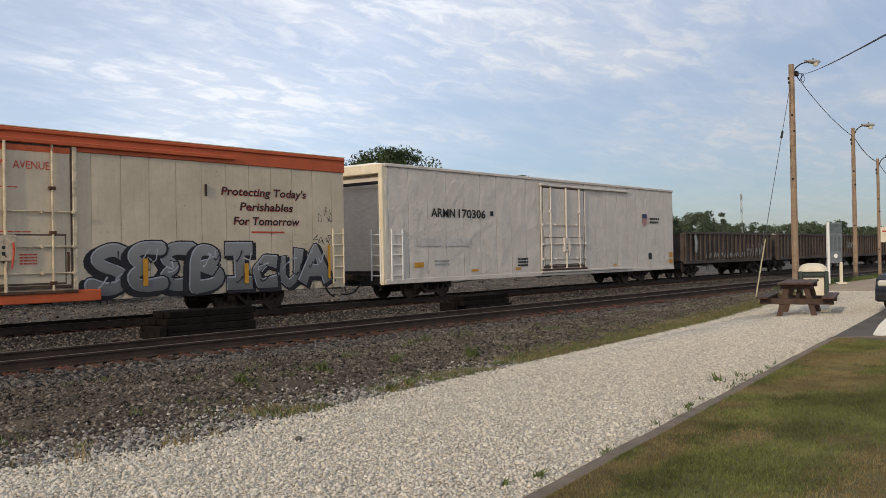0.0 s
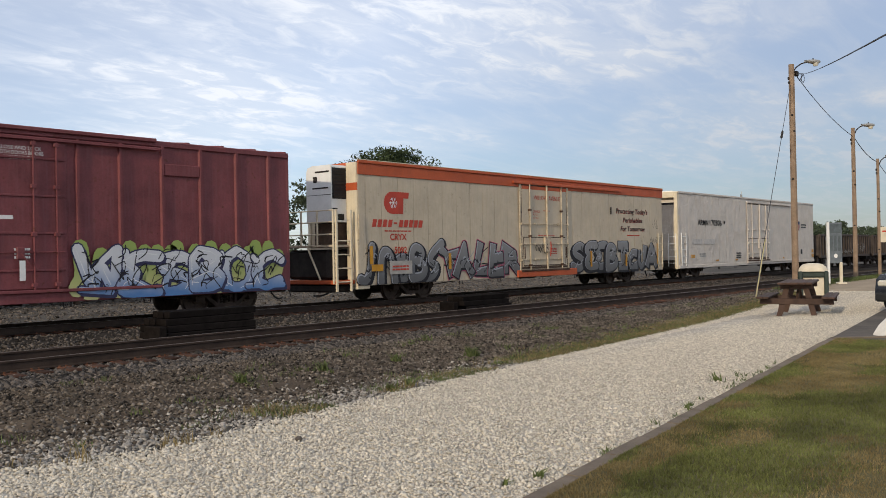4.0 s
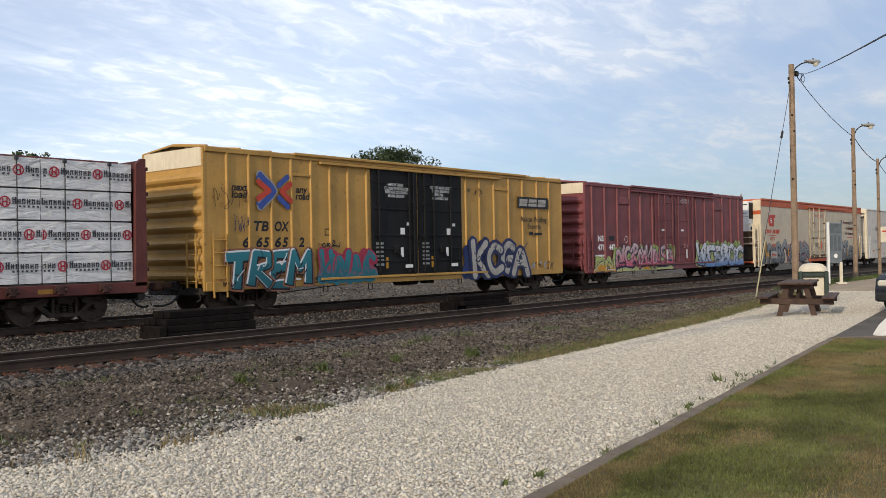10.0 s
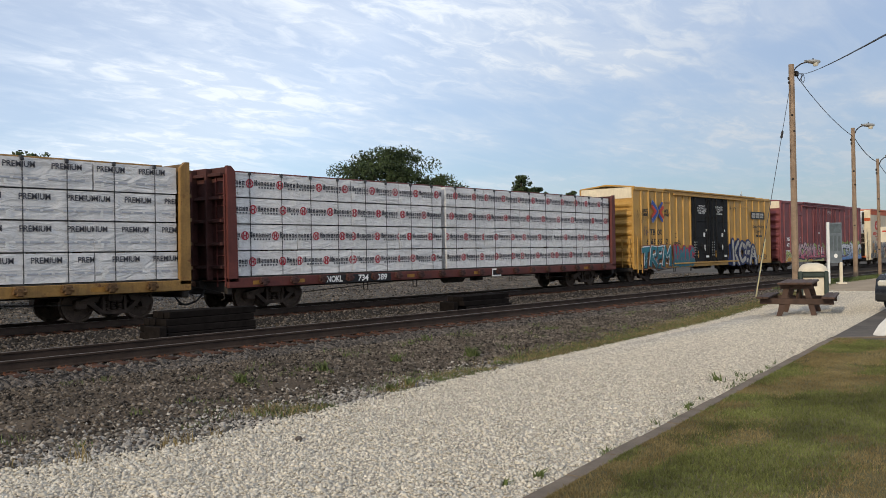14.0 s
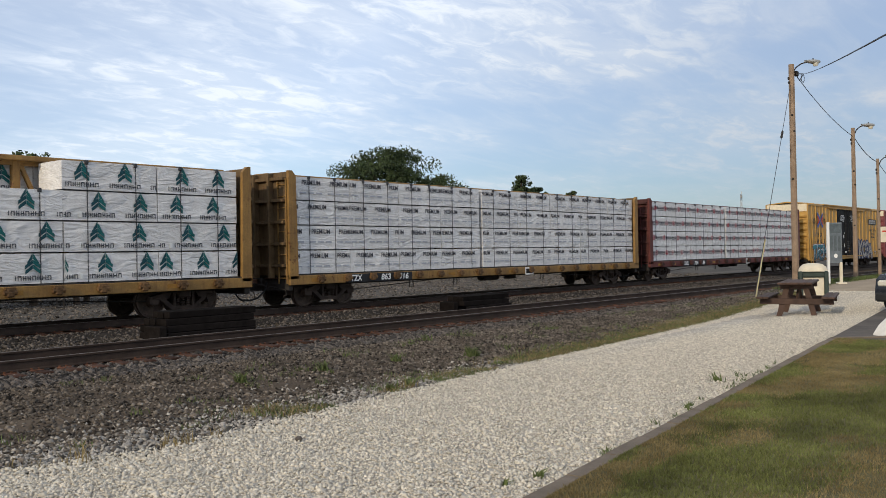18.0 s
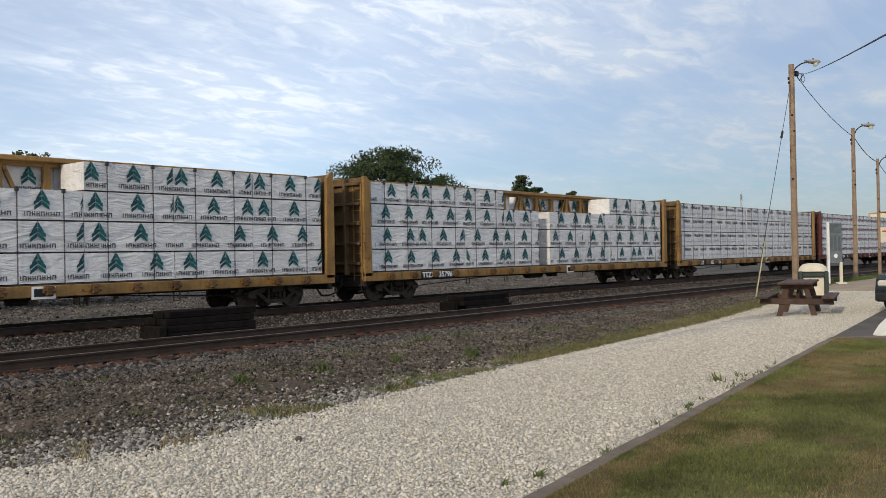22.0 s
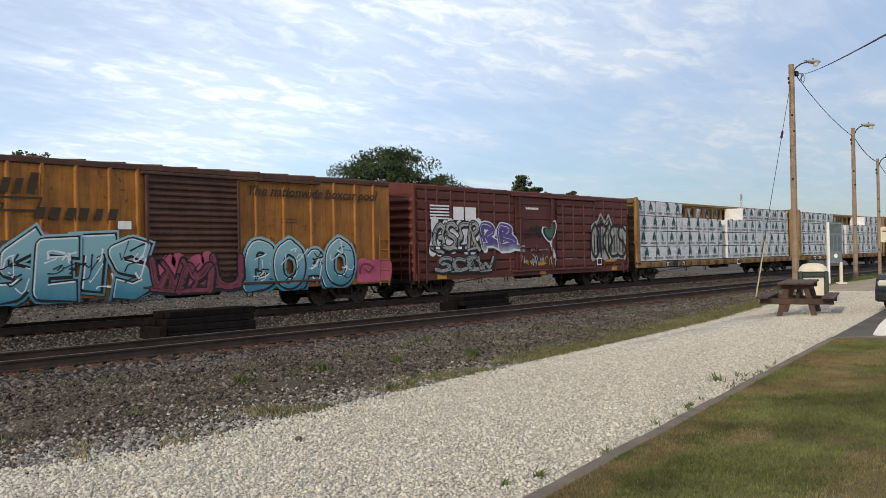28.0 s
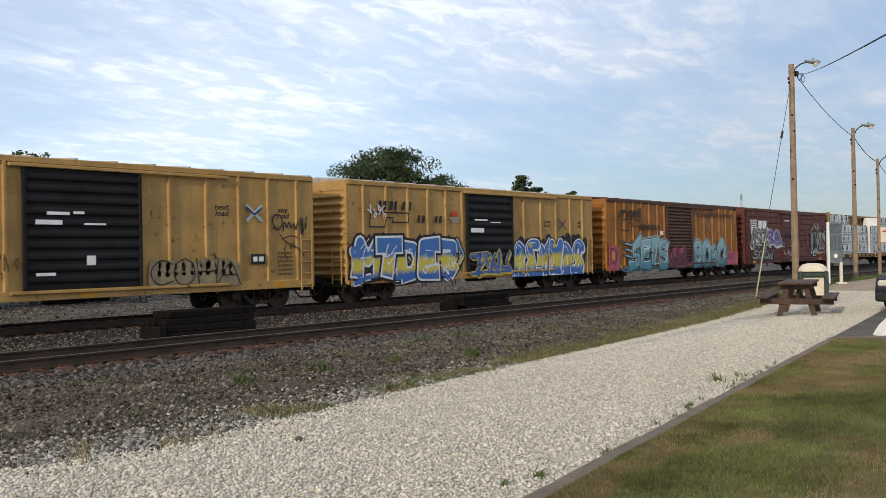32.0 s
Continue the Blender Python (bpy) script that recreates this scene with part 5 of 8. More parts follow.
def build_cream_reefer():
    L = 23.2
    c = freight_car("refrigerator_car", 100.0, "cream refrigerator car with orange roof band and silver graffiti", "freight car")
    seams = [0.0, 0.37, 1.17, 2.03, 2.89, 3.73, 4.57, 5.42, 6.3, 7.12, 7.94, 8.85, 9.69]
    reefer_shell(c, L, 0.62, 4.97, cream_car, orange_trim, seams, 0.016, 3, 0.55)
    side_sheets(c, [13.55, 14.0] + [14.0 + 0.862 * i for i in range(1, 11)] + [L], 0.64, 4.91, cream_car, 0.016, 4)
    running_gear(c, L, 3.4)
    # orange band under the eave, sill under the door
    part("eave_band", Shape().box(-0.02, L + 0.02, SIDE - 0.055, SIDE - 0.025, 4.50, 4.96, 0.01), orange_trim, c, "orange-red band along the eave")
    part("eave_lip", Shape().box(-0.02, L + 0.02, SIDE - 0.10, SIDE - 0.02, 4.88, 5.0, 0.03), orange_trim, c)
    part("eave_cap", Shape().box(-0.02, L + 0.02, SIDE - 0.085, SIDE - 0.01, 5.003, 5.03, 0.005), cream_trim, c, "pale worn strip along the roof edge")
    part("door_rail", Shape().box(9.2, 18.6, SIDE - 0.14, SIDE - 0.05, 4.62, 4.74, 0.02), orange_trim, c)
    part("door_sill", Shape().box(9.45, 14.2, SIDE - 0.12, SIDE - 0.02, 0.62, 0.92, 0.02), orange_trim, c, "orange-red sill below the door")
    d = freezer_door(c, 9.72, 13.52, 1.05, 4.58, cream_car, rod_mat, orange_trim)
    lettering("lettering", "WILLOW  AVENUE", d, 10.75, 3.98, 0.20, red_ink, 2.1, SIDE - 0.095)
    for _z, _w in ((3.42, "OPENING"), (3.28, "H 11-2"), (3.14, "W 12-0")):
        lettering("lettering", _w, d, 10.68, _z, 0.10, red_ink, 0.52 if len(_w) > 6 else 0.38, SIDE - 0.088)
    small_print(d, 11.45, 3.50, 0.6, 0.05, 1, red_ink, 3, SIDE - 0.088)
    small_print(d, 11.05, 2.40, 1.4, 0.05, 1, red_ink, 4, SIDE - 0.088)
    small_print(d, 12.05, 1.60, 0.45, 0.3, 4, red_ink, 5, SIDE - 0.105)
    # rear end: recessed wall, corner frames, two platforms, cooling unit
    e = part("end_wall", Shape().box(0.55, 0.65, -1.5, 1.5, 0.65, 4.92), cream_car, c)
    k = part("corner_frame", Shape().box(-0.05, 0.56, -1.58, -1.06, 0.5, 4.93, 0.02), cream_trim, c, "cream corner frame beside the cooling unit")
    part("corner_band", Shape().box(-0.058, 0.0, -1.59, -1.05, 3.95, 4.22, 0.01), orange_trim, k)
    part("corner_post", Shape().box(0.5, 0.62, 1.42, 1.56, 0.5, 4.9, 0.015), cream_trim, c)
    part("end_platform", Shape().box(-1.05, 0.0, -1.45, 1.30, 0.70, 0.84, 0.02), orange_trim, c)
    u = part("cooling_unit", Shape().extrude_yz([(-1.05, 2.85), (0.22, 2.85), (0.22, 4.62), (0.14, 4.78), (-0.1, 4.84), (-1.0, 4.84), (-1.05, 4.78)], -0.74, 0.54), white_paint, c, "white refrigeration unit hung on the end wall")
    gf = part("grille_frame", Shape().box(-0.70, 0.02, -1.062, -1.051, 3.66, 4.74, 0.004), black_ink, u, "black louvred grille")
    for i in range(9):
        part("grille", Shape().box(-0.66, -0.02, -1.085, -1.063, 3.70 + i * 0.115, 3.765 + i * 0.115), steel_dark, gf)
    part("seam", Shape().box(-0.746, -0.741, -1.04, 0.21, 3.80, 3.815), steel_dark, u)
    bars("unit_mark", u, [(-0.70, -0.45, 3.30, 3.34)], black_ink, -1.055)
    part("hatch", Shape().box(-0.45, -0.15, -1.064, -1.052, 2.92, 3.14, 0.01), black_ink, u)
    for y0, y1, z0, z1 in ((-0.95, -0.25, 4.58, 4.64), (-0.35, -0.15, 4.25, 4.45), (-0.9, -0.1, 4.02, 4.07)):
        part("unit_mark", Shape().box(-0.748, -0.741, y0, y1, z0, z1), steel_dark, u)
    part("draft_gear", Shape().box(-0.95, 0.1, -1.2, 1.1, 0.42, 0.69, 0.05), steel_dark, c)
    part("fuel_tank", Shape().box(-0.9, 0.3, -1.0, 1.1, 0.86, 1.9, 0.1), steel_dark, c, "dark fuel tank under the walkway")
    part("unit_support", Shape().box(-0.5, 0.5, -0.95, 0.1, 2.05, 2.84, 0.03), gasket_mat, c)
    part("walkway", Shape().box(-1.05, -0.1, -1.42, 1.05, 1.98, 2.06, 0.01), rod_mat, c, "upper walkway grating on the car's end")
    for y in (-1.42, -0.62, 0.2, 1.02):
        part("railing_post", Shape().box(-1.06, -1.0, y - 0.03, y + 0.03, 0.72 if y in (-1.42, 1.02) else 2.06, 3.26, 0.01), cream_trim, c)
    for z in (2.42, 2.84, 3.24):
        part("railing_bar", Shape().cyl((-1.03, -1.42, z), (-1.03, 1.02, z), 0.022, 6), cream_trim, c)
    part("brace", Shape().tube([(-1.03, -0.1, 2.0), (-1.03, -0.75, 0.85)], 0.035), cream_trim, c)
    part("ladder_post", Shape().box(-0.98, -0.90, -1.52, -1.44, 0.45, 3.26, 0.01), cream_trim, c)
    part("ladder_post", Shape().box(-0.30, -0.22, -1.52, -1.44, 0.45, 3.26, 0.01), cream_trim, c)
    for z in (0.78, 1.25, 1.72, 2.19):
        part("rung", Shape().cyl((-0.94, -1.48, z), (-0.26, -1.48, z), 0.022, 6), cream_trim, c)
    part("grab_iron", Shape().tube([(-0.05, -1.62, 2.2), (-0.05, -1.68, 2.25), (-0.05, -1.68, 3.1), (-0.05, -1.62, 3.15)], 0.018), rod_mat, c)
    # writing
    arc = [(1.72 - 0.42 * math.sin(k), 3.56 + 0.40 * math.cos(k)) for k in spaced(0.0, math.pi, 11)]
    lg = Shape().extrude_xz((arc + [(2.30, 3.16), (2.33, 3.74), (2.60, 3.74), (2.64, 3.96)])[::-1], SIDE - 0.030, SIDE - 0.022)
    lo = part("logo", lg, red_ink, c, "red rounded emblem with a white star")
    st = Shape()
    for k in range(6):
        a = k * math.pi / 3
        q = (1.78 + 0.2 * math.cos(a), 3.56 + 0.2 * math.sin(a))
        stroke(st, [(1.78, 3.56), q], 0.03, SIDE - 0.036)
        for b in (a - 0.9, a + 0.9):
            m = (1.78 + 0.12 * math.cos(a), 3.56 + 0.12 * math.sin(a))
            stroke(st, [m, (m[0] + 0.08 * math.cos(b), m[1] + 0.08 * math.sin(b))], 0.02, SIDE - 0.038)
    part("logo_star", st, white_ink, lo)
    slanted("brand_bar", c, [(0.66 + 0.27 * k, 0.86 + 0.27 * k) for k in range(4)] + [(2.05 + 0.27 * k, 2.25 + 0.27 * k) for k in range(5)], 2.68, 2.95, red_ink, SIDE - 0.030, "red leaning bars in place of a brand name")
    bars("brand_bar", c, [(1.80, 1.98, 2.80, 2.86)], red_ink, SIDE - 0.03)
    bars("brand_bar", c, [(1.30 + 0.21 * k, 1.47 + 0.21 * k, 2.52, 2.565) for k in range(7)], red_ink, SIDE - 0.03)
    lettering("lettering", "CRYX", c, 1.58, 2.22, 0.22, red_ink, 0.90, SIDE - 0.030, bold=0.03)
    lettering("lettering", "5092", c, 1.72, 1.74, 0.23, red_ink, 0.68, SIDE - 0.105, bold=0.03)
    for t, x, z, w in (("Protecting Today's", 18.14, 3.56, 3.35), ("Perishables", 18.82, 3.11, 2.1), ("For Tomorrow", 18.58, 2.67, 2.62)):
        lettering("lettering", t, c, x, z, 0.24, red_ink, w, SIDE - 0.030, 0.15, bold=0.022)
        lettering("lettering", t, c, x - 0.012, z + 0.012, 0.24, black_ink, w, SIDE - 0.034, 0.15, bold=0.012)
    bars("brand_bar", c, [(19.25, 20.55, 2.43, 2.48)], red_ink, SIDE - 0.03)
    bars("placard", c, [(1.46, 2.67, 0.98, 1.46)], pale_paint, SIDE - 0.104, "white data placard")
    small_print(c, 1.6, 1.12, 0.9, 0.22, 2, red_ink, 8, SIDE - 0.112)
    bars("plate", c, [(0.54, 1.12, 1.11, 1.35), (0.45, 0.62, 1.36, 2.0), (4.8, 4.95, 1.1, 1.7), (15.45, 15.6, 0.95, 1.7), (18.9, 19.05, 0.9, 1.5), (22.35, 22.45, 0.95, 2.05)], amber_plate, SIDE - 0.106, "amber reflector plates")
    gy = SIDE - 0.026
    mural(c, 0.10, 4.35, 0.62, 2.06, ["hook", "arch", "ball", "B", "sharp_s"], silver_paint, black_edge, 0.32, 0.12, gy, "silver block graffiti with black outline", silver_lines, shade=(0.06, -0.05), floor=0.63, ink=6)
    mural(c, 4.30, 9.45, 0.62, 2.02, ["wing_t", "spike_a", "spike_l", "spike_e", "kick_r"], silver_paint, black_edge, 0.31, 0.11, gy, "angular silver graffiti with a thin red edge", silver_lines, rose_paint, 0.06, floor=0.63, block=True, ink=7)
    mural(c, 14.0, 18.1, 0.72, 2.16, ["S", "E", "E", "B"], silver_paint, black_edge, 0.36, 0.10, gy, "rounded silver graffiti letters", silver_lines, shade=(-0.16, -0.07), gloss=0.02)
    mural(c, 18.25, 22.3, 0.72, 2.14, ["slab_i", "low_c", "loop_j", "A"], silver_paint, black_edge, 0.32, 0.10, gy, "angular silver graffiti letters", silver_lines, shade=(0.10, -0.06), block=True, gloss=0.02)
    scribble(c, 21.7, 2.0, 0.9, 0.4, black_ink, 5, 0.02, 3, SIDE - 0.03)
    scribble(c, 10.75, 1.55, 0.95, 0.55, black_ink, 6, 0.03, 6, SIDE - 0.13)
    scribble(c, 22.0, 2.75, 0.7, 0.7, black_ink, 7, 0.012, 3, SIDE - 0.03)
    ladder("side_ladder", c, 22.62, 23.1, 0.75, 2.6, SIDE - 0.06, 5, cream_trim)
    part("vent_handle", Shape().box(17.55, 17.61, SIDE - 0.08, SIDE - 0.02, 3.5, 3.85, 0.01), steel_dark, c)


def build_white_reefer():
    L = 23.2
    c = freight_car("refrigerator_car", 125.2, "plain white-grey refrigerator car with dented side sheets", "freight car")
    seams = [0.0] + [0.2 + 1.09 * i for i in range(0, 10)]
    reefer_shell(c, L, 0.66, 4.97, white_car, white_paint, seams, 0.04, 7)
    side_sheets(c, [13.75 + 1.05 * i for i in range(0, 10)], 0.68, 4.91, white_car, 0.04, 8)
    running_gear(c, L, 3.2)
    freezer_door(c, 10.05, 13.75, 1.05, 4.55, white_car, white_car, hardware=white_car, grip=white_car)
    part("door_rail", Shape().box(9.9, 18.0, SIDE - 0.14, SIDE - 0.04, 4.62, 4.72, 0.02), white_car, c)
    part("door_rail", Shape().box(9.9, 18.0, SIDE - 0.14, SIDE - 0.04, 0.75, 0.86, 0.02), white_car, c)
    part("eave_lip", Shape().box(0, L, SIDE - 0.07, SIDE - 0.01, 4.86, 4.98, 0.02), white_car, c)
    part("side_sill", Shape().box(0, L, SIDE - 0.06, SIDE + 0.02, 0.62, 0.80, 0.015), white_car, c)
    # recessed rear end in a cream frame
    part("end_wall", Shape().box(0.25, 0.33, -1.5, 1.5, 0.66, 4.9), white_car, c)
    for y in (-1.5, 1.5):
        part("corner_post", Shape().box(-0.10, 0.22, y - 0.10, y + 0.10, 0.6, 4.95, 0.02), cream_trim, c, "cream end frame")
    part("end_beam", Shape().box(-0.09, 0.24, -1.4, 1.4, 4.62, 4.96, 0.02), cream_trim, c)
    part("end_stripe", Shape().box(-0.11, -0.095, -1.4, 1.4, 4.22, 4.34), steel_dark, c)
    end_ladder(c, -0.12, -1.5, -1.05, 0.75, 2.6, 5, white_paint)
    ladder("side_ladder", c, 0.3, 0.88, 0.75, 2.6, SIDE - 0.06, 5, white_paint)
    lettering("lettering", "ARMN", c, 2.55, 3.10, 0.33, black_ink, 1.45, SIDE - 0.045, bold=0.02)
    lettering("lettering", "170306", c, 4.22, 3.10, 0.33, black_ink, 1.75, SIDE - 0.045, bold=0.02)
    bars("brand_bar", c, [(1.75, 3.1, 1.98, 2.28), (3.4, 4.9, 1.98, 2.28)], paint("ghost_lettering", (0.545, 0.505, 0.465), 0.6), SIDE - 0.046, "ghosted old lettering as bars")
    sh = part("logo", Shape().extrude_xz([(19.55, 3.6), (19.55, 3.1), (19.8, 2.92), (20.05, 3.1), (20.05, 3.6)][::1], SIDE - 0.050, SIDE - 0.044), paint("faded_red", (0.42, 0.21, 0.18), 0.6, var=0.3, scale=6), c, "small faded shield emblem")
    part("logo_band", Shape().box(19.55, 20.05, SIDE - 0.056, SIDE - 0.051, 3.36, 3.58), navy_ink, sh)
    small_print(c, 20.4, 3.12, 1.1, 0.36, 2, black_ink, 21, SIDE - 0.045)
    small_print(c, 8.2, 1.1, 0.8, 0.4, 3, black_ink, 22, SIDE - 0.045)
    small_print(c, 2.7, 1.25, 0.9, 0.25, 2, cloud_grey, 22, SIDE - 0.045)
    bars("plate", c, [(1.54, 2.05, 1.19, 1.38), (5.0, 5.4, 0.95, 1.05), (8.0, 8.4, 0.95, 1.05), (16.4, 16.7, 0.95, 1.05), (22.6, 23.0, 0.95, 1.2), (22.6, 23.0, 1.3, 1.55)], amber_plate, SIDE - 0.066, "amber reflector plates")
    bars("placard", c, [(20.2, 20.55, 1.2, 1.55), (6.3, 6.5, 3.2, 3.4)], black_ink, SIDE - 0.046)
    rods = Shape()
    for y in (-1.3, -1.0, -0.5):
        rods.cyl((L + 0.25, y, 0.9), (L + 0.25, y, 3.6), 0.03, 6)
    part("end_rods", rods, steel_dark, c)


def build_red_boxcar():
    L = 19.4
    c = freight_car("boxcar", 77.45, "purple-red ribbed boxcar with pink and blue graffiti", "freight car")
    box_body(c, L, 0.62, 4.99, red_car, red_car)
    part("roof_rail", Shape().box(4.45, 14.6, SIDE - 0.13, SIDE - 0.05, 4.93, 5.04, 0.02), red_car, c)
    ribs_on(c, [0.57, 1.78, 3.04, 4.32, 5.49, 6.84, 12.3, 13.52, 14.81, 16.09, 17.37, 18.61], 0.9, 4.84, red_car)
    corrugated_end(c, 0, -1, 0.75, 4.98, 7, red_car, 0.55, cream_trim, 0.15)
    corrugated_end(c, L, 1, 0.75, 4.98, 7, red_car, 0.55, cream_trim, 0.15)
    for a, b, rods in ((7.12, 9.42, (7.45, 8.2, 9.1)), (9.5, 12.0, (9.85, 11.1, 11.7))):
        d = plug_door(c, a, b, 0.98, 4.72, red_car, rods)
        small_print(d, (a + b) / 2 - 0.15, 1.75, 0.4, 0.3, 3, white_ink, int(a), SIDE - 0.078)
        bars("plate", d, [((a + b) / 2 - 0.05, (a + b) / 2 + 0.1, 1.2, 1.7)], white_ink, SIDE - 0.14)
        bars("plate", d, [(a + 0.75, a + 1.1, 2.72, 2.82)], white_ink, SIDE - 0.048)
    lettering("lettering", "CLOSE AND LOCK", c, 10.24, 4.45, 0.09, white_ink, 1.1, SIDE - 0.05)
    lettering("lettering", "BOTH DOORS BEFORE", c, 10.24, 4.33, 0.09, white_ink, 1.15, SIDE - 0.05)
    lettering("lettering", "MOVING CAR", c, 10.4, 4.21, 0.09, white_ink, 0.8, SIDE - 0.05)
    door_tracks(c, 4.4, 14.7, 0.98, 4.72, red_car)
    running_gear(c, L, 2.05)
    part("hatch_header", Shape().box(3.1, 4.28, SIDE - 0.06, SIDE - 0.004, 4.02, 4.36, 0.02), red_car, c)
    part("hatch_header", Shape().box(14.87, 16.03, SIDE - 0.06, SIDE - 0.004, 4.02, 4.36, 0.02), red_car, c)
    lettering("lettering", "NS", c, 1.12, 2.17, 0.26, white_ink, 0.56, SIDE - 0.006, bold=0.04)
    lettering("lettering", "471", c, 1.10, 1.74, 0.26, white_ink, 0.60, SIDE - 0.006, bold=0.04)
    lettering("lettering", "447", c, 2.20, 1.74, 0.26, white_ink, 0.60, SIDE - 0.006, bold=0.04)
    bars("patch", c, [(2.2, 2.74, 2.18, 2.42)], black_ink)
    small_print(c, 0.85, 1.25, 1.0, 0.33, 2, white_ink, 31)
    ri = Shape()
    stroke(ri, rounded([(3.95 + 0.17 * math.cos(k), 2.25 + 0.17 * math.sin(k)) for k in spaced(0, 6.2, 9)], 1, True), 0.025, SIDE - 0.006)
    part("stencil_ring", ri, white_ink, c)
    graffiti(c, 2.75, 9.1, 0.86, 2.0, "NCRMUNSA", pink_paint, navy_edge, white_spray, lime_paint, 0.24, 21, "pink graffiti letters over a lime green cloud", SIDE - 0.004, 0.075, soft=1, line=0.08, cloud=(2.45, 9.3, 0.62, 1.8), many=2)
    graffiti(c, 0.75, 2.6, 0.62, 1.25, "AN", gold_lime, navy_edge, white_spray, lime_paint, 0.2, 24, "low arrow of lime and orange graffiti", SIDE - 0.004, 0.075, soft=0, line=0.06)
    for k in range(6):
        scribble(c, 2.3 + 1.15 * k, 0.66, 1.3, 0.55, black_edge, 240 + k, 0.045, 3, SIDE - 0.094)
    graffiti(c, 12.3, 19.0, 0.62, 2.02, "WESBOC", ice_paint, navy_edge, white_spray, lime_paint, 0.26, 22, "ice blue and white graffiti letters", SIDE - 0.004, 0.075, soft=1, line=0.08, many=2, cloud=(12.2, 19.1, 0.7, 2.0))
    for k in range(5):
        scribble(c, 12.3 + 1.3 * k, 0.7, 1.4, 1.2, black_edge, 260 + k, 0.03, 2, SIDE - 0.10)
    bars("plate", c, [(0.95, 1.65, 0.72, 0.98), (5.6, 6.3, 0.7, 0.82)], amber_plate, SIDE - 0.10)
    ladder("side_ladder", c, 0.08, 0.5, 0.7, 2.4, SIDE - 0.06, 4, red_car)
    end_ladder(c, -0.2, -1.45, -1.0, 0.8, 2.4, 4, red_car)


def build_gold_boxcar():
    L = 19.4
    c = freight_car("boxcar", 55.9, "golden yellow boxcar with black double doors and teal graffiti", "freight car")
    box_body(c, L, 0.70, 4.99, yellow_car, yellow_car)
    ribs_on(c, [0.8, 1.62, 2.5, 3.32, 4.16, 5.0, 5.84, 6.75, 12.35, 13.24, 14.22, 15.26, 16.28, 17.39, 18.35], 0.95, 4.84, yellow_car, 0.06, 0.10)
    corrugated_end(c, 0, -1, 0.8, 4.98, 7, yellow_car, 0.62, cream_trim, 0.16)
    corrugated_end(c, L, 1, 0.8, 4.98, 7, yellow_car, 0.62, cream_trim, 0.16)
    part("roof_rail", Shape().box(3.4, 16.5, SIDE - 0.13, SIDE - 0.05, 4.93, 5.03, 0.02), yellow_car, c)
    for a, b, rods in ((6.96, 9.4, (7.3, 8.9, 9.15)), (9.46, 12.05, (9.75, 10.3, 11.3))):
        d = plug_door(c, a, b, 0.98, 4.74, black_door, rods)
        for k, t in enumerate(("IMPORTANT", "CLOSE THIS DOOR", "BEFORE CLOSING", "MAIN DOOR") if a < 8 else ("CLOSE AND LOCK", "BOTH DOORS", "BEFORE", "MOVING CAR")):
            lettering("lettering", t, d, a + 0.62 + 0.03 * (16 - len(t)), 4.16 - 0.135 * k, 0.105, white_ink, None, SIDE - 0.080, bold=0.008)
        bars("plate", d, [(b - 0.95, b - 0.72, 2.42, 2.66), (b - 0.6, b - 0.44, 2.75, 2.86)], white_ink, SIDE - 0.05)
        bars("plate", d, [((a + b) / 2 + 0.18, (a + b) / 2 + 0.32, 1.6, 1.95), (b - 0.8, b - 0.4, 1.2, 1.32)], white_ink, SIDE - 0.14)
        small_print(d, a + 0.2, 1.3, 0.4, 0.9, 6, cloud_grey, int(a) + 3, SIDE - 0.05)
        bars("plate", d, [(a + 0.7, a + 0.82, 1.2, 1.6)], amber_plate, SIDE - 0.05)
    door_tracks(c, 4.5, 14.6, 0.98, 4.74, yellow_car)
    running_gear(c, L, 1.95)
    part("hatch_header", Shape().box(3.35, 4.2, SIDE - 0.055, SIDE - 0.004, 4.28, 4.36, 0.01), yellow_car, c)
    part("hatch_header", Shape().box(14.3, 15.2, SIDE - 0.055, SIDE - 0.004, 4.28, 4.36, 0.01), yellow_car, c)
    y = SIDE - 0.066
    for t, x, z, w in (("next", 0.97, 3.72, 0.62), ("load", 0.97, 3.50, 0.62), ("any", 3.52, 3.75, 0.5), ("road", 3.50, 3.53, 0.62)):
        lettering("lettering", t, c, x, z, 0.22, black_ink, w, SIDE - 0.006, 0.2, bold=0.03)
    ax = Shape()
    stroke(ax, [(2.02, 4.23), (2.45, 3.90), (2.57, 3.76), (2.45, 3.62), (2.02, 3.27)], 0.30, y + 0.003)
    em = part("emblem", ax, cloud_grey, c, "crossed red and blue arrows emblem")
    ax = Shape()
    stroke(ax, [(2.02, 4.23), (2.45, 3.90), (2.57, 3.76), (2.45, 3.62), (2.02, 3.27)], 0.20, y - 0.001)
    for q in ([(1.89, 4.14), (2.06, 4.31)], [(1.89, 3.36), (2.06, 3.19)]):
        stroke(ax, q, 0.07, y - 0.002)
    part("emblem_arrow", ax, blue_ink, em)
    for q, m2 in (([(1.95, 4.02), (2.37, 3.76), (1.95, 3.50)], red_ink), ([(3.24, 4.0), (2.88, 3.75), (3.24, 3.46)], red_ink), ([(3.12, 4.22), (2.76, 3.94)], blue_ink), ([(3.12, 3.27), (2.76, 3.55)], blue_ink)):
        ax = Shape()
        stroke(ax, q, 0.18, y - 0.005)
        part("emblem_arrow", ax, m2, em)
    lettering("lettering", "TB", c, 1.80, 2.50, 0.30, black_ink, 0.58, SIDE - 0.006, 0.2, bold=0.03)
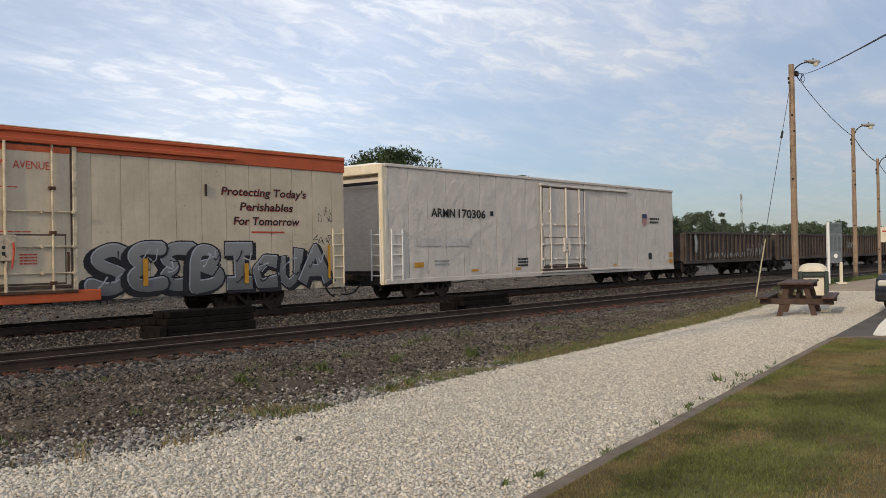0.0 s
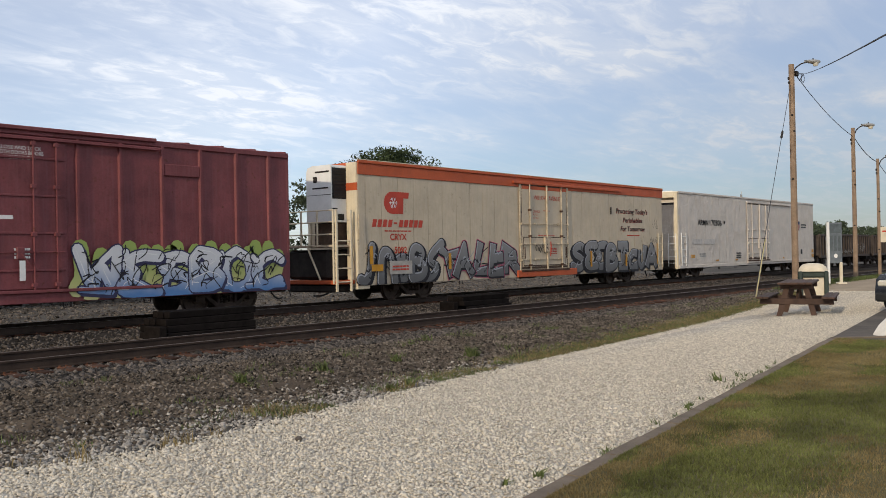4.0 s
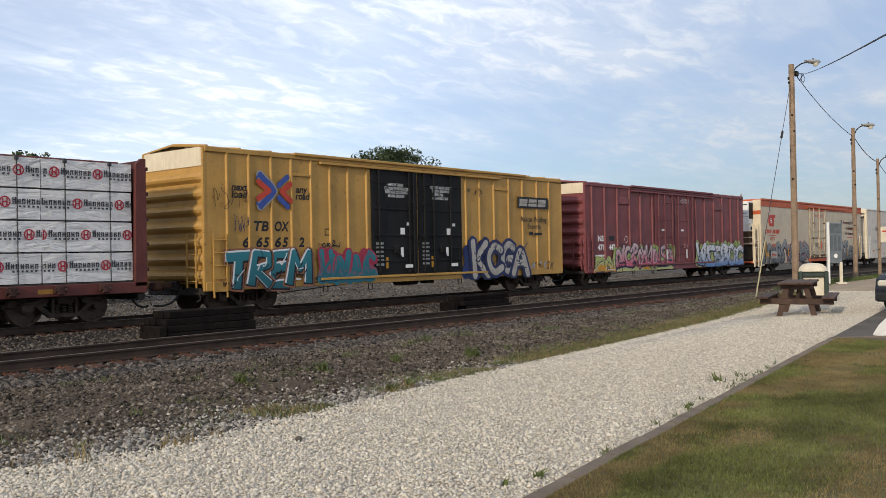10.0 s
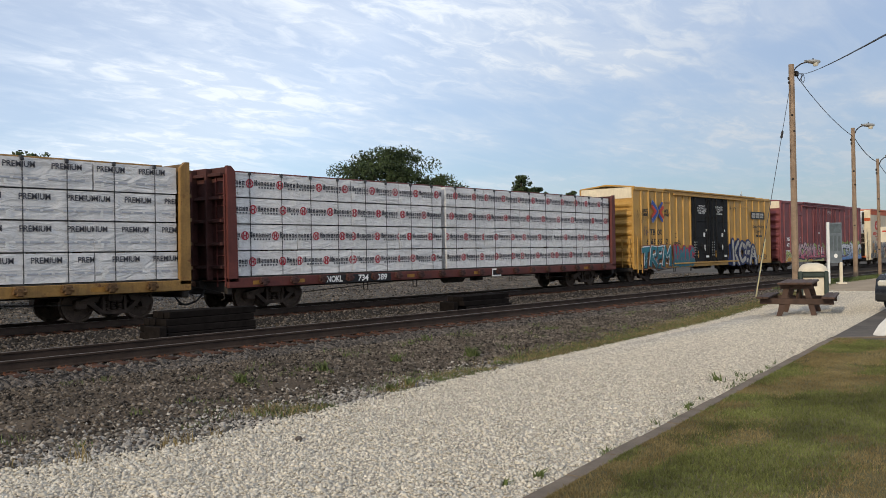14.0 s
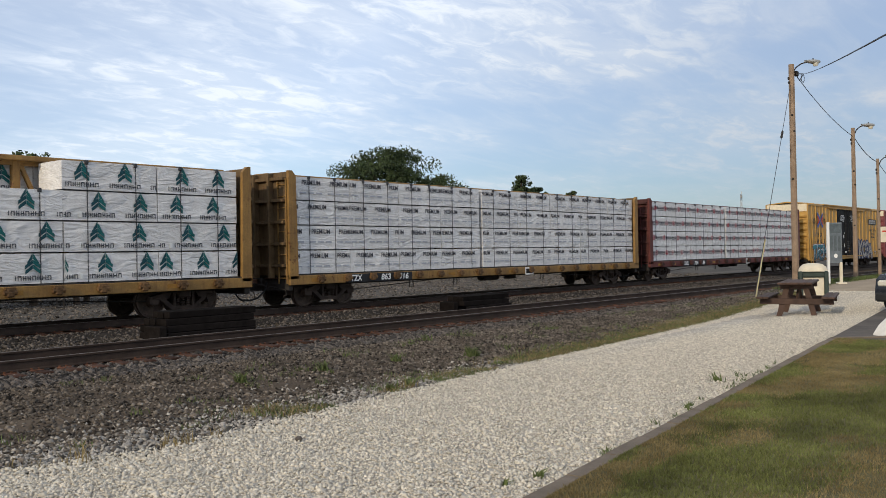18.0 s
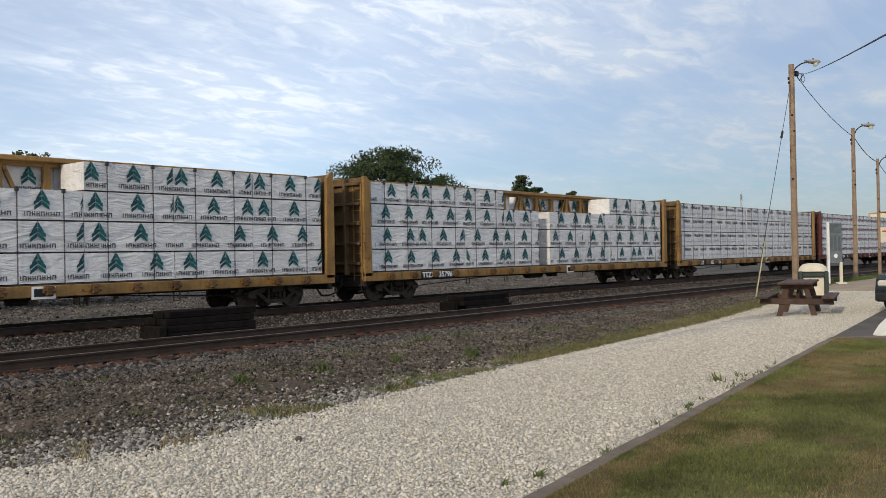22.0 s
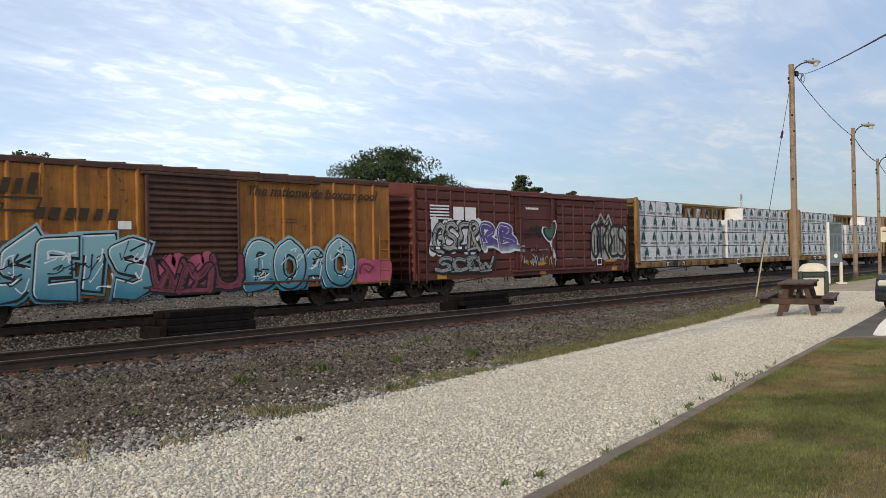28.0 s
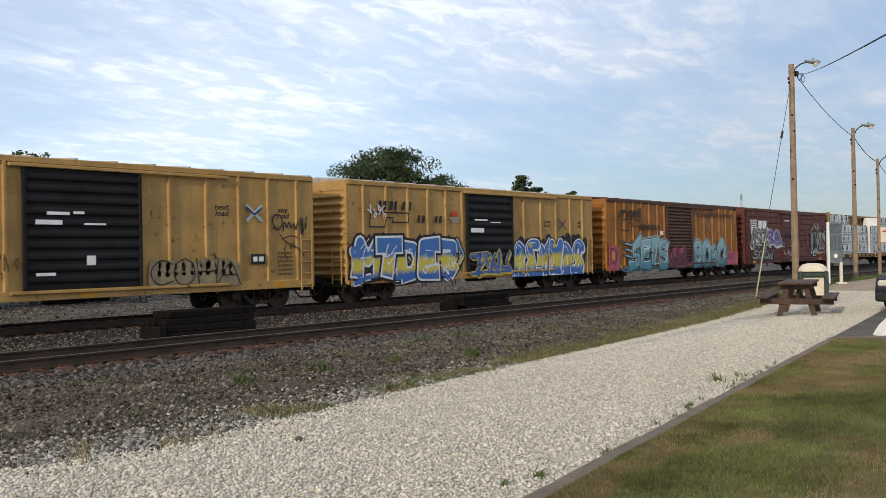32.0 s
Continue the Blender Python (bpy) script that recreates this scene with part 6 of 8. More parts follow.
    lettering("lettering", "OX", c, 2.62, 2.50, 0.30, black_ink, 0.60, SIDE - 0.006, 0.2, bold=0.03)
    for t, x in (("6", 1.36), ("6", 1.88), ("5", 2.15), ("6", 2.62), ("5", 2.92), ("2", 3.60)):
        lettering("lettering", t, c, x, 2.0, 0.29, black_ink, 0.25, SIDE - 0.006, 0.2, bold=0.04)
    pl = bars("brand_panel", c, [(15.87, 18.23, 3.60, 4.08)], black_ink, y, "black panel with plain white bars")
    slanted("brand_bar", pl, [(16.0, 16.58), (16.68, 17.3), (17.4, 18.0)], 3.68, 3.99, pale_paint, y - 0.004, lean=0.12)
    bars("brand_bar", pl, [(16.2, 18.0, 3.80, 3.825), (16.2, 17.9, 3.86, 3.875)], black_ink, y - 0.008)
    for k, t in enumerate(("Railcar Pooling", "Experts")):
        lettering("lettering", t, c, 16.1 + 0.5 * k, 3.02 - 0.30 * k, 0.21, black_ink, (2.0, 1.0)[k], y, 0.1, bold=0.012)
    bars("brand_bar", c, [(16.7, 17.02, 2.44, 2.58), (17.1, 17.7, 2.44, 2.54)], black_ink, y)
    bars("stencil_frame", c, [(4.75, 5.0, 2.36, 2.4), (4.75, 5.0, 2.56, 2.6), (4.75, 4.79, 2.4, 2.56), (4.96, 5.0, 2.4, 2.56)], brown_ink)
    mural(c, 0.75, 3.95, 0.64, 1.90, ["slab_t", "slab_r", "slab_e", "slab_m"], teal_paint, black_edge, 0.25, 0.07, SIDE - 0.07, "teal blocky graffiti with white edges", white_spray, haze_red, 0.10, (0.07, -0.05), True, 0.10, gloss=0.035)
    graffiti(c, 4.5, 7.05, 0.78, 1.86, "UNAC", teal_paint, magenta_paint, None, magenta_paint, 0.34, 32, "crimson and teal graffiti letters", SIDE - 0.004, 0.065, line=0.14, cloud=(4.55, 7.0, 0.95, 1.75), many=0)
    graffiti(c, 12.2, 13.4, 0.75, 2.0, "K", deep_blue, deep_blue, None, deep_blue, 0.3, 33, "dark blue sprayed patch", SIDE - 0.004, 0.065, many=0)
    mural(c, 12.6, 16.4, 0.72, 2.22, ["K", "C", "G", "A"], pale_paint, navy_edge, 0.26, 0.12, SIDE - 0.10, "pale letters on dark blue graffiti", None, deep_blue, 0.14, (-0.12, -0.05), ink=9)
    for k in range(4):
        scribble(c, 16.4 + 0.5 * k, 0.85, 0.7, 0.5, (smoke_spray, black_ink)[k % 2], 430 + k, 0.03, 2, y)
    scribble(c, 0.5, 0.75, 0.5, 0.25, black_ink, 445, 0.025, 3, y)
    scribble(c, 1.0, 2.35, 0.55, 0.75, navy_ink, 446, 0.02, 5, y)
    scribble(c, 0.2, 3.0, 1.4, 0.9, brown_ink, 41, 0.025, 4, y)
    scribble(c, 4.5, 1.95, 0.9, 0.28, black_ink, 42, 0.04, 4, y)
    scribble(c, 12.4, 3.9, 1.0, 0.5, black_ink, 43, 0.025, 3, y)
    scribble(c, 4.2, 0.8, 0.6, 0.3, black_ink, 44, 0.03, 3, y)
    ladder("side_ladder", c, 0.25, 0.72, 0.5, 2.4, SIDE - 0.06, 5, yellow_car)
    end_ladder(c, -0.22, -1.45, -1.0, 0.8, 2.4, 4, yellow_car)


def short_boxcar(rear, label, body, door_m, ribs, end_n, roof_m, top_mat=None, chord=None):
    L = 16.3
    c = freight_car("boxcar", rear, label, "freight car")
    box_body(c, L, 0.68, 4.30, body, roof_m, 0.14, chord)
    ribs_on(c, ribs, 0.93, 4.15, body, 0.065, 0.12)
    corrugated_end(c, 0, -1, 0.8, 4.30, end_n, body, 0.40, top_mat, 0.11)
    corrugated_end(c, L, 1, 0.8, 4.30, end_n, body, 0.40, top_mat, 0.11)
    running_gear(c, L, 1.75)
    ladder("side_ladder", c, 0.1, 0.55, 0.6, 2.0, SIDE - 0.06, 4, body)
    ladder("side_ladder", c, L - 0.55, L - 0.1, 0.6, 2.4, SIDE - 0.06, 5, body)
    end_ladder(c, -0.17, -1.45, -1.0, 0.7, 2.0, 4, body)
    bars("plate", c, [(1.2, 1.75, 0.72, 0.9), (8.2, 8.7, 0.72, 0.86), (14.6, 15.1, 0.72, 0.9)], amber_plate, SIDE - 0.05, "amber reflector plates")
    return c


def build_old_red_boxcar():
    c = short_boxcar(-62.03, "weathered brick-red boxcar with white and purple graffiti", red_old, red_old, [0.63, 1.27, 2.1, 2.97, 3.87, 4.93, 6.0, 10.2, 11.1, 12.04, 13.0, 13.9, 14.86, 15.7], 9, red_old)
    bays = [0.05, 0.63, 1.27, 2.1, 2.97, 3.87, 4.93, 6.0, 6.35, 9.6, 10.2, 11.1, 12.04, 13.0, 13.9, 14.86, 15.7, 16.25]
    for a, b in zip(bays, bays[1:]):
        if 6.2 < a < 9.5:
            continue
        s, row = Shape(), []
        for k in range(8):
            z = 0.98 + 0.395 * k
            row += [(SIDE - 0.002, z), (SIDE - 0.048, z + 0.05), (SIDE - 0.048, z + 0.31), (SIDE - 0.002, z + 0.36)]
        s.v = [(x, p, q) for p, q in row for x in (a + 0.06, b - 0.06)]
        s.f = [(2 * k, 2 * k + 1, 2 * k + 3, 2 * k + 2) for k in range(len(row) - 1)]
        part("pressed_panel", s, red_old, c)
    d = plug_door(c, 6.41, 9.53, 0.95, 4.10, red_old, (6.7, 9.2), None, 5)
    small_print(d, 7.2, 3.55, 1.0, 0.16, 1, white_ink, 3, SIDE - 0.05)
    door_tracks(c, 6.1, 13.0, 0.95, 4.10, red_old)
    bars("brand_bar", c, [(0.8, 1.95, 3.50, 3.56), (0.8, 1.95, 3.38, 3.44), (0.8, 1.95, 3.26, 3.32), (0.8, 1.95, 3.14, 3.20), (0.8, 1.95, 3.02, 3.08), (2.2, 2.85, 3.0, 3.52), (2.95, 3.65, 3.0, 3.52)], white_ink, SIDE - 0.07, "white striped bars in place of a railway's mark")
    graffiti(c, 0.9, 3.8, 1.75, 2.95, "GSER", pale_paint, black_edge, None, white_spray, 0.2, 51, "pale grey graffiti over an old mark", SIDE - 0.004, 0.075)
    graffiti(c, 3.9, 6.2, 1.75, 2.9, "RB", violet_spray, white_spray, None, None, 0.25, 52, "violet graffiti letters", SIDE - 0.004, 0.075)
    graffiti(c, 1.2, 4.6, 0.95, 1.6, "SCEW", cloud_grey, black_edge, None, None, 0.14, 53, "grey graffiti letters", SIDE - 0.004, 0.075)
    bars("placard", c, [(0.95, 3.9, 1.82, 2.0)], black_ink, SIDE - 0.09)
    bars("stencil", c, [(1.1 + 0.45 * k, 1.32 + 0.45 * k, 1.86, 1.96) for k in range(6)], white_ink, SIDE - 0.094)
    heart = [(8.98, 2.17), (8.62, 2.40), (8.46, 2.62), (8.56, 2.78), (8.80, 2.74), (8.98, 2.60), (9.10, 2.86), (9.28, 3.02), (9.44, 2.98), (9.44, 2.66), (9.26, 2.38)]
    hs = None
    for grow, m2, dy in ((1.28, white_spray, 0.0), (1.10, black_edge, 0.006), (0.80, paint("green_spray", (0.05, 0.15, 0.10), 0.6), 0.012)):
        q = rounded([(9.0 + (a - 9.0) * grow, 2.6 + (b - 2.6) * grow) for a, b in heart], 1, True)
        ax = Shape().extrude_xz(q[::-1], SIDE - 0.094 - dy, SIDE - 0.092 - dy)
        if not hs:
            stroke(ax, [(9.05, 2.15), (9.2, 1.85), (9.36, 1.5)], 0.2, SIDE - 0.093)
            hs = part("graffiti_shape", ax, m2, c, "green heart outlined in black and white on the door")
        else:
            part("graffiti_fill", ax, m2, hs)
    outlined(c, 12.55, 16.0, 1.18, 3.05, "OKES", pale_paint, black_edge, 0.15, 55, "black rounded letters on a pale painted patch", SIDE - 0.082)
    cr = Shape()
    stroke(cr, [(12.8, 2.9), (13.3, 3.1), (13.55, 3.42), (13.8, 3.1), (14.1, 3.05), (14.3, 3.4), (14.55, 3.0)], 0.22, SIDE - 0.080)
    part("graffiti_crown", cr, pale_paint, c)
    cr = Shape()
    stroke(cr, [(13.2, 2.95), (13.55, 3.35), (13.85, 2.95), (14.3, 3.3), (14.5, 2.9)], 0.08, SIDE - 0.090)
    part("graffiti_crown", cr, black_edge, c)
    for k in range(5):
        scribble(c, 6.9 + 0.3 * k, 2.25, 0.5, 0.65, black_ink, 560 + k, 0.045, 2, SIDE - 0.085)
    lettering("lettering", "DOOR OPENING W 10-0", d, 7.5, 1.76, 0.10, white_ink, 1.35, SIDE - 0.08)
    bars("patch", d, [(6.75, 7.1, 1.70, 2.0)], cloud_grey, SIDE - 0.05)
    for k in range(6):
        scribble(c, 6.6 + 0.48 * k, 1.05, 0.5, 0.55, (pale_paint, gold_spray, smoke_spray)[k % 3], 580 + k, 0.04, 2, SIDE - 0.085)
    bars("plate", c, [(8.0, 8.5, 1.10, 1.25), (13.9, 14.8, 1.16, 1.28)], amber_plate, SIDE - 0.10)
    bars("placard", c, [(13.1, 13.55, 1.02, 1.36)], white_ink, SIDE - 0.10)
    bars("placard", c, [(13.15, 13.5, 1.07, 1.31)], black_ink, SIDE - 0.106)
    small_print(c, 10.2, 1.2, 1.2, 0.5, 4, cloud_grey, 61)


def build_rusty_boxcar():
    c = short_boxcar(-79.75, "rust-streaked yellow boxcar with aqua graffiti and brown door", yellow_rusty, brown_door, [0.86, 1.74, 2.68, 3.55, 4.46, 5.41, 6.24, 10.31, 11.42, 12.58, 13.6, 14.6, 15.5], 8, steel_rust, chord=brown_door)
    corrugated_door(c, 6.45, 9.62, 0.95, 4.05, brown_door, 16)
    door_tracks(c, 6.3, 12.9, 0.95, 4.05, brown_door)
    y = SIDE - 0.072
    for x0, x1, z1 in ((1.15, 1.45, 3.72), (1.45, 1.85, 3.76), (2.05, 2.36, 3.74), (2.46, 2.66, 3.74), (2.80, 2.98, 3.74), (3.12, 3.34, 3.90)):
        slanted("brand_bar", c, [(x0, x1)], 3.37 if x0 != 1.45 else 3.6, z1, dark_ink, y, "large faded brown bars in place of a brand name")
    slanted("brand_bar", c, [(3.30, 3.55), (3.68, 3.95), (4.12, 4.36), (4.46, 4.72), (4.92, 5.12), (5.3, 5.55)], 2.74, 3.04, dark_ink, y)
    fr = Shape()
    stroke(fr, [(1.3, 2.72), (1.42, 3.26), (3.5, 3.26), (3.42, 2.94), (2.5, 2.94), (2.55, 3.1)], 0.06, y)
    stroke(fr, [(1.3, 2.72), (2.1, 2.72), (2.18, 3.1), (2.5, 3.1)], 0.06, y - 0.002)
    part("brand_outline", fr, dark_ink, c)
    lettering("lettering", "The nationwide boxcar pool", c, 9.98, 3.60, 0.30, dark_ink, 5.7, y, 0.3, bold=0.02)
    bars("number_bar", c, [(1.2, 1.62, 1.98, 2.2), (2.35, 3.0, 1.98, 2.2), (1.4, 1.75, 1.68, 1.86)], brown_ink, y)
    bars("placard", c, [(5.6, 6.0, 2.5, 2.72)], white_ink, y)
    small_print(c, 11.3, 2.75, 0.7, 0.2, 2, brown_ink, 71)
    mural(c, 2.3, 6.5, 0.64, 2.26, ["sharp_s", "slab_e", "slab_t", "S"], aqua_paint, black_edge, 0.40, 0.11, SIDE - 0.075, "pale aqua graffiti with black outline", white_spray, aqua_paint, 0.12, (0.08, -0.08), True, gloss=0.02, ink=9)
    for k, (a, b, e) in enumerate(((1.65, 2.05, 2.6), (1.7, 1.75, 2.5), (1.6, 1.45, 2.4), (1.5, 0.85, 2.1), (1.2, 0.75, 1.7))):
        st = Shape()
        stroke(st, [(a, b), (e, b - 0.12)], 0.15, SIDE - 0.075 - 0.002 * k)
        o = part("graffiti_arrow", st, black_edge, c)
        st = Shape()
        stroke(st, [(a + 0.03, b), (e, b - 0.12)], 0.08, SIDE - 0.082 - 0.002 * k)
        part("graffiti_fill", st, aqua_paint, o)
    for k, (a, b) in enumerate(((2.55, 2.15), (3.4, 2.35), (4.9, 2.3), (6.2, 2.1))):
        st = Shape()
        stroke(st, [(a, b - 0.2), (a + 0.2, b), (a + 0.35, b - 0.2)], 0.16, SIDE - 0.07)
        part("graffiti_haze", st, rose_paint, c)
    graffiti(c, 6.6, 9.6, 0.68, 1.75, "WMU", dark_rose, black_edge, None, rose_paint, 0.18, 62, "dark rose graffiti over the door", SIDE - 0.05, 0.07, cloud=(6.7, 8.6, 1.1, 1.7))
    mural(c, 9.9, 14.3, 0.64, 2.22, ["B", "O", "A", "O"], aqua_paint, black_edge, 0.36, 0.11, SIDE - 0.075, "pale aqua rounded graffiti letters", white_spray, aqua_paint, 0.16, (0.07, -0.07), gloss=0.02, ink=8)
    for x0, x1, z0, z1 in ((0.02, 0.95, 0.70, 1.85), (14.6, 16.2, 0.75, 1.45)):
        s = Shape().box(x0, x1, SIDE - 0.076, SIDE - 0.072, z0, z1)
        stroke(s, rounded([(x0 + 0.1, z1), (x0 + 0.3, z1 + 0.08), (x0 + 0.5, z1 - 0.05), (x1, z1 + 0.02), (x1 + 0.08, z0 + 0.5), (x1, z0 + 0.1)], 2), 0.18, SIDE - 0.077)
        o = part("pink_spray", s, rose_paint, c, "loose pink sprayed patch")
        t = Shape()
        stroke(t, rounded([(x0 + 0.12, z0 + 0.3), (x0 + 0.15, z1 - 0.15), (x0 + 0.45, z1 - 0.02), (x0 + 0.8, z1 - 0.2), (x0 + 0.75, z0 + 0.5), (x0 + 0.55, z0 + 0.3), (x0 + 0.35, z0 + 0.45)], 2), 0.07, SIDE - 0.09)
        part("pink_outline", t, dark_rose, o)
    bars("plate", c, [(0.28, 0.62, 1.25, 1.6)], amber_plate, SIDE - 0.096)
    return c


def build_yellow_boxcar():
    c = short_boxcar(-97.5, "faded yellow boxcar with black door and blue-yellow graffiti", yellow_worn, black_door, [0.77, 1.92, 3.09, 4.21, 5.27, 6.28, 10.57, 11.87, 13.1, 14.3, 15.4], 11, roof_mat)
    corrugated_door(c, 6.55, 9.66, 0.95, 4.08, black_door, 9)
    door_tracks(c, 6.35, 12.9, 0.95, 4.08, yellow_worn)
    y = SIDE - 0.072
    slanted("brand_bar", c, [(1.45, 1.6), (1.68, 1.86), (2.05, 2.2), (2.28, 2.42), (2.72, 2.86), (3.08, 3.2)], 3.3, 3.62, black_ink, y, "black leaning bars in place of a brand name", 0.2)
    slanted("brand_bar", c, [(3.55, 3.68), (3.80, 3.96), (4.55, 4.68), (4.80, 4.94)], 2.86, 3.14, black_ink, y, "", 0.2)
    for _k in range(16):
        rr = random.Random(300 + _k)
        sp = Shape()
        px, pz = (rr.uniform(0.6, 5.6) if _k < 6 else rr.uniform(10.0, 15.0)), rr.uniform(0.85, 2.0)
        if px < 6:
            continue
        stroke(sp, [(px, pz), (px + 0.05, pz + rr.uniform(0.0, 0.1))], rr.uniform(0.12, 0.24), SIDE - 0.103, 8)
        part("graffiti_spot", sp, gold_spray, c)
    fr = Shape()
    stroke(fr, [(1.0, 2.68), (1.1, 3.2), (3.1, 3.2), (3.05, 2.86), (2.2, 2.86), (2.25, 3.02)], 0.05, y)
    stroke(fr, [(1.0, 2.68), (1.8, 2.68), (1.88, 3.02), (2.25, 3.02)], 0.05, y - 0.002)
    part("brand_outline", fr, black_ink, c)
    scribble(c, 0.9, 3.0, 1.0, 0.5, white_spray, 72, 0.04, 4, y)
    bars("sticker", c, [(5.6, 5.95, 3.12, 3.34)], red_ink, y)
    bars("sticker", c, [(5.5, 6.05, 3.04, 3.10), (5.6, 5.95, 2.9, 3.02)], cloud_grey, y)
    bars("plate", c, [(7.0, 7.85, 3.0, 3.06), (8.05, 8.75, 2.92, 2.96), (6.75, 7.6, 2.52, 2.7)], white_ink, SIDE - 0.11)
    lettering("lettering", "next", c, 12.15, 2.98, 0.16, black_ink, 0.55, SIDE - 0.006, 0.2, bold=0.02)
    lettering("lettering", "any", c, 15.0, 2.98, 0.16, black_ink, 0.34, SIDE - 0.006, 0.2, bold=0.02)
    lettering("lettering", "road", c, 14.95, 2.80, 0.16, black_ink, 0.38, SIDE - 0.006, 0.2, bold=0.02)
    lettering("lettering", "load", c, 12.15, 2.80, 0.16, black_ink, 0.55, SIDE - 0.006, 0.2, bold=0.02)
    xx = Shape()
    stroke(xx, [(13.3, 3.15), (13.9, 2.7)], 0.06, y)
    stroke(xx, [(13.9, 3.15), (13.3, 2.7)], 0.06, y - 0.002)
    part("emblem", xx, navy_ink, c)
    mural(c, 0.35, 5.75, 0.75, 2.25, ["slab_m", "slab_t", "slab_d", "slab_e", "slab_p"], bands_blue, white_spray, 0.38, 0.16, SIDE - 0.075, "blue and yellow graffiti with thick white edges", None, black_edge, 0.18, None, True, ink=5)
    for nm, m2, w2, dy in (("graffiti_rim", black_edge, 0.42, 0.0), ("graffiti_edge", white_spray, 0.26, 0.006), ("graffiti_fill", bands_blue, 0.14, 0.030)):
        z = Shape()
        stroke(z, [(0.25, 0.72), (0.8, 0.9), (1.7, 1.0), (2.4, 0.82), (3.2, 1.0), (4.3, 0.80), (4.8, 1.0), (5.25, 0.74), (5.7, 1.05), (6.2, 1.6), (5.85, 2.15)], w2, SIDE - 0.071 - dy)
        stroke(z, [(0.45, 0.75), (0.35, 1.3), (0.1, 1.85), (0.5, 2.05)], w2, SIDE - 0.073 - dy)
        z.v = [(a, b, max(q, 0.6)) for a, b, q in z.v]
        part(nm, z, m2, c)
    for k, (a, b) in enumerate(((0.9, 2.3), (1.6, 2.38), (2.7, 2.3), (3.6, 2.32), (4.4, 2.4), (5.3, 2.3))):
        z = Shape().extrude_xz([(a - 0.28, b - 0.2), (a + 0.28, b - 0.2), (a + 0.12, b + 0.14)], SIDE - 0.074, SIDE - 0.072)
        part("graffiti_rim", z, black_edge, c)
    scribble(c, 5.55, 1.45, 0.55, 0.3, black_edge, 77, 0.04, 3, SIDE - 0.14)
    graffiti(c, 6.75, 9.4, 0.80, 1.78, "TWL", blue_spray, gold_spray, None, None, 0.24, 72, line=0.07, label="blue and yellow graffiti on the door", y=SIDE - 0.06, ribs=0.06)
    graffiti(c, 9.7, 15.3, 0.50, 2.28, "BEMWDS", bands_blue, white_spray, white_spray, black_edge, 0.40, 73, rim=black_edge, line=0.12, many=0.3, cloud=(10.0, 15.6, 0.9, 2.35), label="blue bubble graffiti with yellow accents", y=SIDE - 0.004, ribs=0.07)


def build_last_boxcar():
    c = short_boxcar(-115.4, "yellow boxcar with black door and small grey graffiti", yellow_worn, black_door, [0.77, 1.92, 3.09, 4.21, 5.27, 6.28, 10.9, 12.14, 13.32, 14.44, 15.62], 11, roof_mat)
    corrugated_door(c, 6.7, 9.97, 0.95, 4.05, black_door, 10)
    door_tracks(c, 6.35, 12.9, 0.95, 4.05, yellow_worn)
    y = SIDE - 0.072
    for t, x, z, w in (("next", 12.45, 3.12, 0.52), ("load", 12.47, 2.93, 0.50), ("any", 14.86, 3.09, 0.42), ("road", 14.84, 2.90, 0.48)):
        lettering("lettering", t, c, x, z, 0.17, black_ink, w, SIDE - 0.006, 0.2, bold=0.02)
    xx = Shape()
    stroke(xx, [(13.6, 3.26), (14.14, 2.82)], 0.10, y)
    stroke(xx, [(14.14, 3.26), (13.6, 2.82)], 0.10, y - 0.003)
    em = part("emblem", xx, smoke_spray, c, "faded crossed arrows emblem")
    xx = Shape()
    stroke(xx, [(13.58, 3.2), (13.87, 3.0), (14.16, 3.2)], 0.06, y - 0.006)
    part("emblem_edge", xx, navy_ink, em)
    tg = Shape()
    stroke(tg, rounded([(14.75, 2.55), (14.55, 2.75), (14.62, 3.0), (14.9, 3.02), (15.0, 2.75), (14.85, 2.52), (14.62, 2.6)], 2), 0.05, y)
    stroke(tg, rounded([(15.0, 2.5), (15.05, 2.85), (15.15, 2.55), (15.25, 2.85), (15.32, 2.55), (15.45, 2.8), (15.5, 2.5), (15.62, 2.8)], 1), 0.05, y - 0.004)
    stroke(tg, [(14.85, 2.4), (15.1, 2.15), (15.6, 1.95), (15.85, 1.7)], 0.04, y - 0.008)
    stroke(tg, [(14.95, 2.25), (15.3, 2.35), (15.6, 2.3)], 0.035, y - 0.010)
    part("tag", tg, black_ink, c, "thin scrawled paint tag")
    scribble(c, 15.7, 2.3, 0.3, 0.7, black_ink, 82, 0.04, 3, y)
    scribble(c, 15.0, 1.5, 0.5, 0.8, black_ink, 83, 0.03, 2, y)
    outlined(c, 10.15, 13.3, 0.82, 1.72, "COHA", paint("thin_grey_spray", (0.27, 0.21, 0.12), 0.6, var=0.4), black_edge, 0.035, 84, "low faint grey graffiti outlines", y - 0.004)
    bars("placard", c, [(13.72, 14.28, 1.46, 1.78)], black_ink, y)
    bars("stencil", c, [(13.8, 13.95, 1.55, 1.7), (14.02, 14.2, 1.55, 1.7)], white_ink, y - 0.003)
    bars("plate", c, [(7.3, 7.9, 2.85, 2.93), (8.0, 8.3, 2.88, 2.95), (7.0, 7.7, 2.6, 2.72), (8.3, 8.9, 2.6, 2.65), (8.35, 8.6, 1.55, 1.8), (7.0, 7.5, 1.3, 1.38)], white_ink, SIDE - 0.11)
    small_print(c, 14.8, 1.1, 0.6, 0.8, 6, brown_ink, 85, y)
    scribble(c, 6.0, 1.2, 0.6, 0.8, brown_ink, 86, 0.03, 3, y)


# centerbeam flat cars with wrapped lumber


